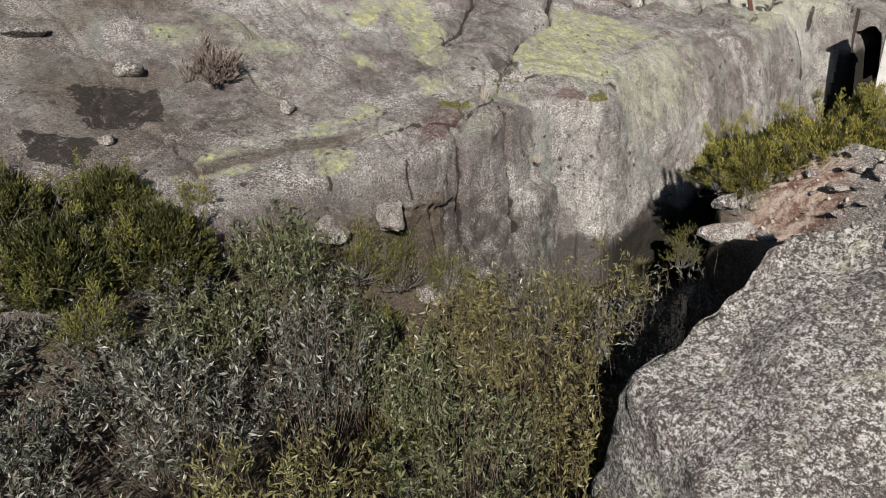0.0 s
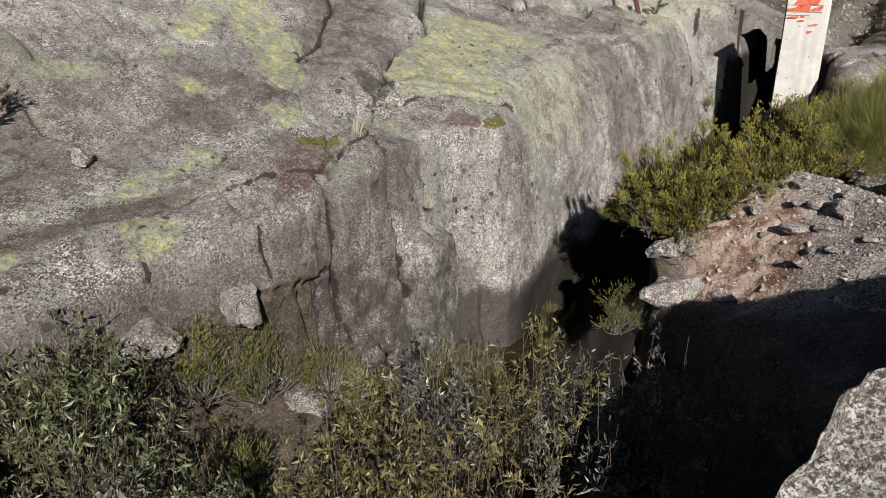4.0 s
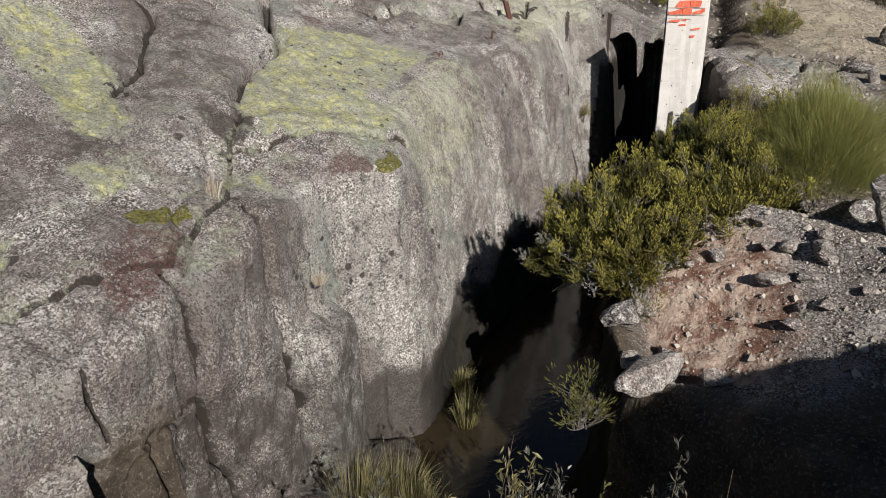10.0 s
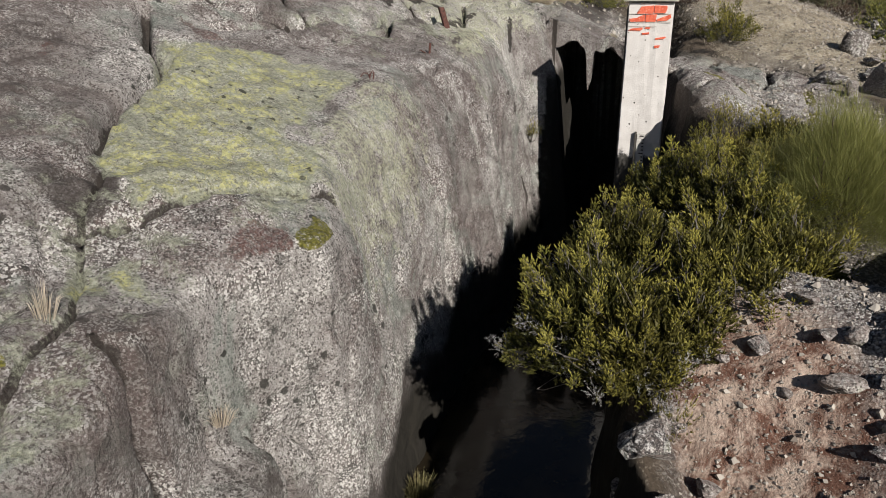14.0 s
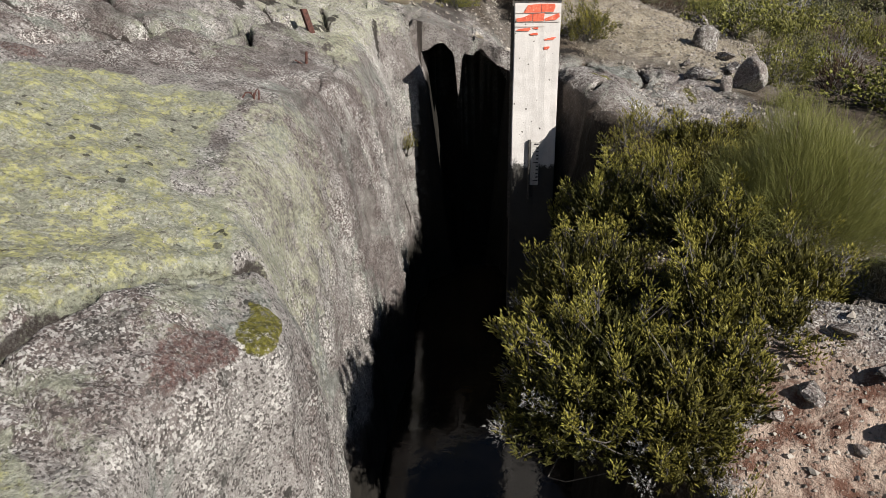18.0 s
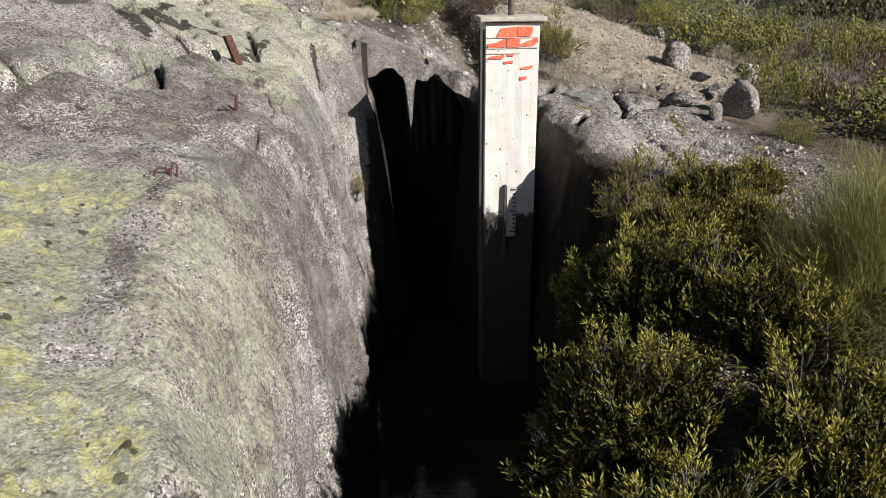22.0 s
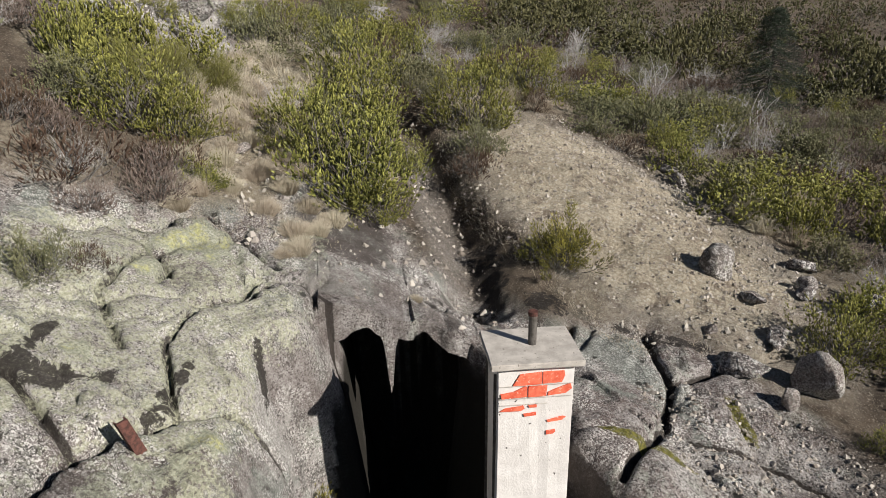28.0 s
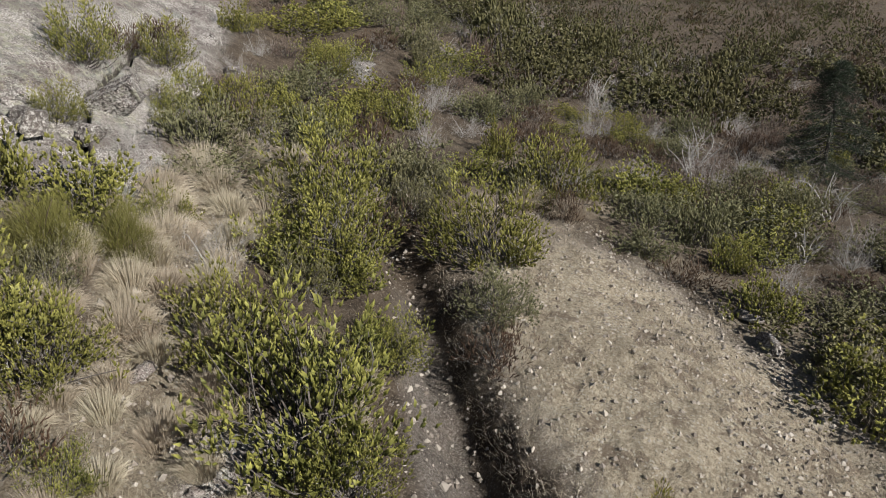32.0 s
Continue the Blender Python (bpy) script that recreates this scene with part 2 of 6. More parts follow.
def height(a, b, fine=True, slot=False):
    el, er = rim(a, RIM_L), rim(a, RIM_R)
    zl, zr = left_plane(a, b), right_plane(a, b)
    mix = smooth(4.0, 7.2, b)
    rock = outcrop_mask(a, b)
    flat = rock * np.where(b > 5.5, smooth(-0.02, 0.3, b - el), 1.0)
    z = zl * mix + zr * (1 - mix)
    # the gully that runs down to the head of the cleft
    gully = np.exp(-(line_gap(a, b, ((20.0, 4.55), (21.3, 4.5), (22.1, 4.42), (23.2, 4.5), (24.4, 4.64), (25.6, 4.66), (27.0, 4.9))) / 0.4) ** 2)
    z = z - 0.48 * gully
    # wide swells and ledges of the outcrop
    z = z + rock * (0.16 * fbm(a * 0.55, b * 0.8, 3, 5)) + (1 - rock) * 0.14 * fbm(a * 0.8, b * 0.8, 4, 9)
    # the mound of spoil beside the gully
    z = z + 0.32 * np.clip(1.2 * blob(a, b, 23.2, 2.3, 4.4, 2.1, 8), 0, 1)
    z = z + 0.1 * smooth(14.6, 15.4, a) * smooth(17.0, 16.3, a) * smooth(2.4, 3.5, b) * smooth(5.5, 5.0, b)
    z = z + 0.3 * np.clip(1.6 * blob(a, b, 17.4, 3.8, 1.5, 0.9, 10), 0, 1)
    # the bank of pink earth falls towards the cleft and the boulder
    z = z + np.clip(0.45 * (a - 9.8) - 0.35 * (b - 3.3), -0.4, 0.45) * smooth(8.6, 9.2, a) * smooth(11.6, 10.6, a) * smooth(1.4, 2.3, b) * smooth(4.6, 4.1, b)
    z = z - 0.17 * np.clip(1.5 * blob(a, b, 15.0, 7.7, 1.7, 0.8), 0, 1) + 0.13 * np.clip(1.5 * blob(a, b, 13.0, 7.9, 1.0, 0.7), 0, 1) + 0.16 * np.clip(1.5 * blob(a, b, 9.4, 7.8, 1.0, 0.7), 0, 1)
    # terrace under the slab at the near end
    z = z - 0.12 * smooth(7.9, 7.5, a) * smooth(7.8, 7.4, b) * smooth(6.6, 7.0, b)
    z = z - 0.07 * smooth(0.06, -0.06, (b - 7.42) + 0.95 * (a - 10.32)) * smooth(8.2, 8.8, a) * smooth(11.2, 10.6, a) * smooth(6.8, 7.1, b) * smooth(8.4, 8.0, b)
    # slabs parted by joints, slightly out of line with one another
    ja, jb = a + 0.35 * fbm(a * 0.9, b * 0.9, 3, 71), b + 0.3 * fbm(a * 0.9 + 5, b * 0.9, 3, 72)
    gap1, lot1 = blocks((ja * 0.82 + jb * 0.57) * 0.62, (jb * 0.82 - ja * 0.57) * 1.0, 81)
    gap2, lot2 = blocks((ja * 0.9 - jb * 0.4) * 1.9, (jb * 0.9 + ja * 0.4) * 2.4, 91)
    broken = flat * np.clip(1.0 - 0.9 * np.clip(2.5 * blob(a, b, 12.0, 8.0, 2.6, 1.5), 0, 1), 0.1, 1)
    z = z + broken * (0.1 * (lot1 - 0.5) - 0.06 * np.exp(-gap1 / 0.03))
    z = z + broken * (0.035 * (lot2 - 0.5) - 0.02 * np.exp(-gap2 / 0.06)) * smooth(-0.1, 0.2, fbm(a * 0.5, b * 0.5, 3, 95) + 0.25 * smooth(8.4, 6.0, a))
    for pts, w, depth, rnd in JOINTS:
        a0, a1 = min(p[0] for p in pts) - 1, max(p[0] for p in pts) + 1
        if a.max() < a0 or a.min() > a1:
            continue
        gap = line_gap(a + 0.05 * fbm(a * 3, b * 3, 2, 3), b + 0.05 * fbm(a * 3 + 9, b * 3, 2, 4), pts)
        z = z - 1.3 * depth * np.exp(-(gap / w) ** 2) - 0.35 * depth * np.exp(-gap / (rnd * 0.7))
    if fine:
        z = z + flat * (0.02 * np.abs(fbm(a * 5, b * 5, 3, 15)) + 0.05 * fbm(a * 2.6, b * 2.6, 3, 12) + 0.028 * fbm(a * 11, b * 11, 2, 13)) + (1 - rock) * (0.05 * fbm(a * 4, b * 4, 4, 14))
    # the cleft: rounded shoulder and wall on the left, wall and broken edge on the right
    long = smooth(9.7, 11.2, a)
    sw, sh, steep = 0.15 + 0.45 * long, 0.12 + 0.83 * long, 13.0 - 6.0 * long
    s = b - el + 0.014 * fbm(a * 1.4, b * 0.3 + 5, 2, 21)
    drop_l = sh * np.clip((sw - s) / sw, 0, 1) ** 2.2 + np.clip(-s, 0, 1) * steep
    r = er + 0.28 * fbm(a * 1.6, b * 0.4, 3, 22) - b
    drop_r = 0.1 * np.clip((0.25 - r) / 0.25, 0, 1) ** 2 + np.clip(-r / 0.32, 0, 3) * 3.4
    # the head of the cleft, hollowed out under a shelf of rock
    head = 18.95 + (1.6 * smooth(4.7, 4.8, b) * smooth(6.42, 6.34, b) if slot else 0.0)
    ends = np.clip((head - a + 0.12 * fbm(b * 2.6, a * 0.3, 3, 24)) / 0.12, 0, 3) * 4.0
    floor = 0.45 + 0.35 * smooth(9.2, 6.8, a) + 1.1 * smooth(4.6, 1.5, a) + 0.9 * smooth(6.0, 6.8, b) * smooth(10.5, 8.5, a) + 0.14 * fbm(a * 1.2, b * 1.2, 4, 25)
    dug = np.minimum(np.where(b > 0.5 * (el + er), drop_l, drop_r), ends)
    return np.maximum(z - dug, np.minimum(floor, z))
# ---- terrain end ----

# ---- materials ----
class Kit:
    """Short calls for the nodes of one material."""

    def __init__(self, name, rough=0.8):
        self.m = bpy.data.materials.new(name)
        self.m.use_nodes = True
        self.t = self.m.node_tree
        self.b = self.t.nodes["Principled BSDF"]
        self.b.inputs["Roughness"].default_value = rough
        self.b.inputs["Specular IOR Level"].default_value = 0.25
        self.pos = self.t.nodes.new("ShaderNodeTexCoord").outputs["Object"]

    def put(self, node, key, v):
        if hasattr(v, "is_output"):
            self.t.links.new(v, node.inputs[key])
        else:
            node.inputs[key].default_value = v

    def noise(self, scale, detail=4.0, rough=0.55, warp=0.0, at=None):
        n = self.t.nodes.new("ShaderNodeTexNoise")
        self.put(n, "Vector", at or self.pos)
        for k, v in (("Scale", scale), ("Detail", detail), ("Roughness", rough), ("Distortion", warp)):
            n.inputs[k].default_value = v
        return n.outputs["Fac"]

    def cells(self, scale, at=None):
        n = self.t.nodes.new("ShaderNodeTexVoronoi")
        self.put(n, "Vector", at or self.pos)
        n.inputs["Scale"].default_value = scale
        return n.outputs

    def stretch(self, x, y, z):
        n = self.t.nodes.new("ShaderNodeMapping")
        self.put(n, "Vector", self.pos)
        n.inputs["Scale"].default_value = (x, y, z)
        return n.outputs[0]

    def span(self, v, lo, hi, to=(0.0, 1.0)):
        n = self.t.nodes.new("ShaderNodeMapRange")
        n.interpolation_type = "SMOOTHSTEP"
        self.put(n, "Value", v)
        for k, x in (("From Min", lo), ("From Max", hi), ("To Min", to[0]), ("To Max", to[1])):
            n.inputs[k].default_value = x
        return n.outputs[0]

    def math(self, op, p, q=0.0):
        n = self.t.nodes.new("ShaderNodeMath")
        n.operation = op
        self.put(n, 0, p), self.put(n, 1, q)
        return n.outputs[0]

    def mix(self, f, c, d, blend="MIX"):
        n = self.t.nodes.new("ShaderNodeMix")
        n.data_type, n.blend_type = "RGBA", blend
        self.put(n, 0, f)
        for k, v in ((6, c), (7, d)):
            self.put(n, k, (*v, 1.0) if isinstance(v, tuple) and len(v) == 3 else v)
        return n.outputs[2]

    def attr(self, name):
        n = self.t.nodes.new("ShaderNodeAttribute")
        n.attribute_name = name
        return n.outputs["Fac"]

    def lot(self):
        return self.t.nodes.new("ShaderNodeObjectInfo").outputs["Random"]

    def island(self):
        return self.t.nodes.new("ShaderNodeNewGeometry").outputs["Random Per Island"]

    def done(self, colour, bump=None, strength=0.5, dist=0.02, rough=None):
        self.put(self.b, "Base Color", (*colour, 1.0) if isinstance(colour, tuple) else colour)
        if bump is not None:
            n = self.t.nodes.new("ShaderNodeBump")
            n.inputs["Strength"].default_value, n.inputs["Distance"].default_value = strength, dist
            self.put(n, "Height", bump)
            self.t.links.new(n.outputs[0], self.b.inputs["Normal"])
        if rough is not None:
            self.put(self.b, "Roughness", rough)
        return self.m


def granite(k, tone=1.0):
    """Weathered granite: brown and cold grey zones, pale and black crusts, crystals that show more in some zones."""
    big, mid, fine = k.noise(0.55, 5, 0.6, 0.8), k.noise(3.2, 9, 0.72, 0.1), k.noise(34.0, 4, 0.75)
    patch = k.noise(1.5, 9, 0.74, 0.2)
    c = k.mix(k.span(big, 0.42, 0.58), (0.145 * tone, 0.112 * tone, 0.106 * tone), (0.275 * tone, 0.252 * tone, 0.24 * tone))
    c = k.mix(k.span(mid, 0.5, 0.6, (0.0, 0.5)), c, (0.41 * tone, 0.385 * tone, 0.37 * tone))
    c = k.mix(k.span(mid, 0.48, 0.4, (0.0, 0.7)), c, (0.08 * tone, 0.08 * tone, 0.074 * tone))
    c = k.mix(k.span(patch, 0.54, 0.62, (0.0, 0.7)), c, (0.30 * tone, 0.315 * tone, 0.27 * tone))
    zone = k.span(k.noise(1.3, 6, 0.65, 0.6), 0.45, 0.58, (0.3, 1.0))
    grain, crystal = k.cells(120.0)["Color"], k.cells(72.0)["Color"]
    speck = k.noise(24.0, 5, 0.8)
    c = k.mix(k.span(fine, 0.56, 0.61, (0.0, 0.6)), c, (0.52 * tone, 0.49 * tone, 0.465 * tone))
    c = k.mix(k.span(speck, 0.46, 0.42, (0.0, 0.7)), c, (0.055, 0.046, 0.042))
    c = k.mix(k.math("MULTIPLY", zone, k.span(crystal, 0.71, 0.74, (0.0, 0.9))), c, (0.74, 0.715, 0.69))
    c = k.mix(k.math("MULTIPLY", zone, k.span(grain, 0.7, 0.74, (0.0, 0.7))), c, (0.72, 0.69, 0.66))
    c = k.mix(k.span(crystal, 0.27, 0.24, (0.0, 0.8)), c, (0.045, 0.038, 0.035))
    c = k.mix(k.math("MULTIPLY", zone, k.span(k.noise(22.0, 5, 0.75), 0.58, 0.62, (0.0, 0.6))), c, (0.66, 0.64, 0.61))
    blue = k.span(k.noise(0.8, 6, 0.66, 1.0), 0.55, 0.63, (0, 0.45))
    c = k.mix(blue, c, (0.22 * tone, 0.255 * tone, 0.225 * tone))
    film = k.span(k.noise(0.45, 7, 0.7, 1.3), 0.53, 0.61, (0, 0.5))
    c = k.mix(film, c, (0.10 * tone, 0.078 * tone, 0.072 * tone))
    spots = k.math("MULTIPLY", k.span(k.math("ADD", k.cells(5.0)["Distance"], k.math("MULTIPLY", mid, 0.9)), 0.64, 0.61), k.span(k.noise(0.9, 4), 0.53, 0.58))
    c = k.mix(k.math("MULTIPLY", spots, 0.9), c, (0.035, 0.034, 0.03))
    relief = k.math("ADD", k.math("MULTIPLY", mid, 2.2), k.math("ADD", k.math("MULTIPLY", fine, 1.3), k.math("MULTIPLY", grain, 0.16)))
    return c, relief, (big, mid, fine)


def make_ground():
    k = Kit("ground", 0.9)
    c, relief, (big, mid, fine) = granite(k)
    # streaks that run down the steep faces
    streak = k.noise(1.0, 7, 0.65, 0.8, k.stretch(2.0, 2.0, 0.9))
    face = k.attr("face")
    c = k.mix(k.math("MULTIPLY", face, k.span(streak, 0.5, 0.62, (0, 0.4))), c, (0.50, 0.48, 0.45))
    c = k.mix(k.math("MULTIPLY", face, k.span(streak, 0.46, 0.36, (0, 0.35))), c, (0.16, 0.135, 0.12))
    gritty = k.noise(4.5, 9, 0.78, 0.1)
    c = k.mix(k.math("MULTIPLY", k.attr("brown"), k.span(gritty, 0.36, 0.6, (0.35, 0.8))), c, (0.105, 0.082, 0.078))
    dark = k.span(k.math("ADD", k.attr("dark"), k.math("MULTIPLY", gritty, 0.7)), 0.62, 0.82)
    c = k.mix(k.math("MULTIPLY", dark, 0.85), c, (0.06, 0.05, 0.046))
    c = k.mix(k.span(k.math("ADD", k.attr("joint"), k.math("MULTIPLY", gritty, 0.9)), 0.9, 1.02, (0, 0.9)), c, (0.035, 0.028, 0.024))
    broken, speck = k.noise(7.0, 10, 0.82), k.noise(24.0, 5, 0.8)
    green = k.span(k.math("ADD", k.attr("crust"), k.math("MULTIPLY", broken, 1.2)), 1.02, 1.16, (0, 0.75))
    green = k.math("MULTIPLY", green, k.span(k.cells(40.0)["Color"], 0.3, 0.36, (0.3, 1.0)))
    c = k.mix(green, c, k.mix(k.span(fine, 0.35, 0.65), (0.29, 0.295, 0.20), (0.57, 0.565, 0.43)))
    ragged = k.math("ADD", k.math("MULTIPLY", broken, 0.75), k.math("MULTIPLY", k.noise(2.6, 8, 0.72, 0.1), 0.9))
    cover = k.math("ADD", k.attr("lichen"), ragged)
    wash = k.math("MULTIPLY", k.span(cover, 1.18, 1.3, (0, 0.75)), k.span(speck, 0.4, 0.48, (0.2, 1.0)))
    c = k.mix(wash, c, k.mix(k.span(fine, 0.4, 0.6), (0.21, 0.22, 0.165), (0.40, 0.41, 0.32)))
    mottle = k.noise(5.0, 9, 0.74, 0.1)
    yellow = k.math("MULTIPLY", k.span(cover, 1.32, 1.5, (0, 0.88)), k.span(mottle, 0.47, 0.56, (0.06, 1.0)))
    yellow = k.math("MULTIPLY", yellow, k.span(k.cells(42.0)["Color"], 0.26, 0.34, (0.2, 1.0)))
    yellow = k.math("MULTIPLY", yellow, k.span(k.noise(19, 6, 0.8), 0.4, 0.48, (0.2, 1.0)))
    c = k.mix(yellow, c, k.mix(k.span(k.noise(15, 6, 0.75), 0.38, 0.62), (0.29, 0.29, 0.13), (0.60, 0.575, 0.27)))
    flecks = k.math("MULTIPLY", k.span(k.math("ADD", k.cells(8.5)["Distance"], k.math("MULTIPLY", mid, 2.2)), 1.3, 1.24), k.span(k.noise(1.6, 3), 0.49, 0.53))
    c = k.mix(k.math("MULTIPLY", flecks, k.span(k.attr("lichen"), 0.3, 0.6, (0.2, 0.9))), c, (0.045, 0.043, 0.035))
    soil = k.mix(k.span(mid, 0.3, 0.7), (0.045, 0.034, 0.026), (0.15, 0.116, 0.086))
    soil = k.mix(k.span(fine, 0.52, 0.66, (0, 0.8)), soil, (0.30, 0.26, 0.21))
    soil = k.mix(k.span(k.noise(55, 3), 0.42, 0.3, (0, 0.8)), soil, (0.05, 0.04, 0.03))
    c = k.mix(k.attr("soil"), c, soil)
    straw = k.mix(k.span(k.noise(18, 6, 0.7), 0.35, 0.65), (0.30, 0.25, 0.185), (0.54, 0.475, 0.37))
    straw = k.mix(k.span(fine, 0.56, 0.72, (0, 0.7)), straw, (0.58, 0.54, 0.46))
    straw = k.mix(k.span(k.noise(42, 4, 0.7), 0.45, 0.33, (0, 0.8)), straw, (0.12, 0.10, 0.08))
    straw = k.mix(k.span(k.noise(2.2, 7, 0.7, 0.5), 0.52, 0.6, (0, 0.7)), straw, (0.17, 0.13, 0.10))
    straw = k.mix(k.span(k.cells(38.0)["Color"], 0.8, 0.84, (0, 0.8)), straw, (0.55, 0.51, 0.44))
    c = k.mix(k.attr("straw"), c, straw)
    grav = k.cells(30.0)
    gravel = k.mix(k.span(grav["Distance"], 0.1, 0.6), k.mix(grav["Color"], (0.46, 0.42, 0.38), (0.30, 0.27, 0.25)), (0.10, 0.085, 0.075))
    c = k.mix(k.attr("gravel"), c, gravel)
    earth = k.mix(k.span(k.noise(2.6, 8, 0.74, 0.4), 0.42, 0.58), (0.17, 0.085, 0.06), (0.58, 0.45, 0.37))
    c = k.mix(k.span(k.math("ADD", k.attr("earth"), k.math("MULTIPLY", gritty, 0.6)), 0.6, 0.95), c, k.mix(k.span(fine, 0.6, 0.7), earth, (0.55, 0.47, 0.4)))
    moss = k.span(k.math("ADD", k.attr("moss"), k.math("ADD", k.math("MULTIPLY", broken, 0.7), k.math("MULTIPLY", gritty, 0.5))), 1.15, 1.27)
    moss = k.math("MULTIPLY", moss, k.span(speck, 0.4, 0.5, (0.25, 1.0)))
    c = k.mix(moss, c, k.mix(k.span(k.noise(30, 4), 0.35, 0.65), (0.075, 0.07, 0.015), (0.20, 0.185, 0.04)))
    rust = k.span(k.math("ADD", k.attr("rust"), k.math("ADD", k.math("MULTIPLY", gritty, 1.2), k.math("MULTIPLY", fine, 0.6))), 1.58, 1.76, (0, 0.82))
    rust = k.math("MULTIPLY", rust, k.span(speck, 0.42, 0.52, (0.15, 1.0)))
    c = k.mix(rust, c, k.mix(k.span(fine, 0.4, 0.62), (0.05, 0.022, 0.02), (0.15, 0.078, 0.068)))
    black = k.span(k.math("ADD", k.attr("black"), k.math("MULTIPLY", k.noise(4.5, 10, 0.78, 0.8), 1.5)), 1.29, 1.34, (0, 0.93))
    c = k.mix(black, c, k.mix(k.span(fine, 0.5, 0.7), (0.03, 0.025, 0.022), (0.09, 0.08, 0.07)))
    # near-black colour that paints the deep shade of the cleft
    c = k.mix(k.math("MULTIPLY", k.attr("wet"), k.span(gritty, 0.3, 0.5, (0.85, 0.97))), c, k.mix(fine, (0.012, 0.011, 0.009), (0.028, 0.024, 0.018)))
    loose = k.math("ADD", k.attr("soil"), k.math("ADD", k.attr("straw"), k.attr("gravel")))
    bump = k.math("ADD", relief, k.math("MULTIPLY", loose, k.math("MULTIPLY", k.noise(46, 6, 0.75), 1.6)))
    return k.done(c, bump, 0.9, 0.03)


def make_rock(name, tone, spotted=False):
    k = Kit(name, 0.9)
    c, relief, (big, mid, fine) = granite(k, tone)
    if spotted:
        c = k.mix(k.span(k.noise(15, 8, 0.76, 0.4), 0.52, 0.55, (0, 0.9)), c, (0.70, 0.68, 0.67))
        c = k.mix(k.span(k.noise(5.5, 8, 0.75, 0.6), 0.54, 0.6, (0, 0.6)), c, (0.36, 0.37, 0.34))
        c = k.mix(k.span(k.noise(26, 6, 0.76, 0.3), 0.475, 0.455, (0, 0.97)), c, (0.03, 0.028, 0.032))
        c = k.mix(k.span(k.noise(60, 3, 0.7, 0.2), 0.44, 0.42, (0, 0.9)), c, (0.03, 0.028, 0.032))
    c = k.mix(k.span(k.noise(3.5, 6, 0.7, 0.5), 0.57, 0.68, (0, 0.55)), c, (0.36, 0.39, 0.26))
    c = k.mix(k.math("MULTIPLY", k.lot(), 0.2), c, (0.42, 0.36, 0.31))
    return k.done(c, relief, 0.9, 0.03)


def make_plain(name, lo, hi, scale=12.0, rough=0.85, bump=0.4, specks=None):
    k = Kit(name, rough)
    n = k.noise(scale, 6, 0.65)
    c = k.mix(k.span(n, 0.32, 0.68), lo, hi)
    if specks:
        c = k.mix(k.span(k.noise(scale * 4, 3), 0.62, 0.7), c, specks)
    return k.done(c, n, bump, 0.01)


def make_leaf(name, dark, light, tip, sheen=0.5, glow=0.35):
    """Foliage: a tone for each sprig, paler towards its tip, some light through the leaf."""
    k = Kit(name, sheen)
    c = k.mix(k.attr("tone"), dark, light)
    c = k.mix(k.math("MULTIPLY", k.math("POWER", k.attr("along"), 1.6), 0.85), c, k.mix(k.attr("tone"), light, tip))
    c = k.mix(k.math("MULTIPLY", k.lot(), 0.28), c, (light[0] * 0.7, light[1] * 0.52, light[2] * 0.6))
    k.done(c)
    thin = k.t.nodes.new("ShaderNodeBsdfTranslucent")
    k.put(thin, "Color", c)
    mixed = k.t.nodes.new("ShaderNodeMixShader")
    mixed.inputs[0].default_value = glow
    k.t.links.new(k.b.outputs[0], mixed.inputs[1])
    k.t.links.new(thin.outputs[0], mixed.inputs[2])
    k.t.links.new(mixed.outputs[0], k.t.nodes["Material Output"].inputs["Surface"])
    return k.m


def make_concrete():
    k = Kit("render_coat", 0.85)
    n, f = k.noise(2.2, 6, 0.65, 0.4), k.noise(40, 4, 0.7)
    c = k.mix(k.span(n, 0.3, 0.7), (0.57, 0.54, 0.52), (0.73, 0.70, 0.68))
    c = k.mix(k.span(f, 0.6, 0.7, (0, 0.5)), c, (0.7, 0.66, 0.62))
    pits = k.math("MULTIPLY", k.span(k.cells(13.0)["Distance"], 0.13, 0.07), k.span(k.noise(3, 3), 0.52, 0.58))
    pits = k.math("MAXIMUM", pits, k.math("MULTIPLY", k.span(k.math("ADD", k.cells(9.0)["Distance"], k.math("MULTIPLY", f, 0.4)), 0.33, 0.3), k.span(k.noise(5, 3), 0.5, 0.54)))
    c = k.mix(pits, c, (0.10, 0.09, 0.085))
    c = k.mix(k.span(k.noise(7, 6, 0.75, 0.6), 0.62, 0.7, (0, 0.6)), c, (0.30, 0.28, 0.25))
    # water stain below a ragged line, blackened further to stand for the shade there
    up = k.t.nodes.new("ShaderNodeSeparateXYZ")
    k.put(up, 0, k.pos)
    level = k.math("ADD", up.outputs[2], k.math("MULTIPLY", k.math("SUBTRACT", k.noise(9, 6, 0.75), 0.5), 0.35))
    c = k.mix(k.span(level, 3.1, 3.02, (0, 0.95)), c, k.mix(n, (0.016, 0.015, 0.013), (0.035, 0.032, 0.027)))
    return k.done(c, k.math("SUBTRACT", f, k.math("MULTIPLY", pits, 2.0)), 0.5, 0.01)


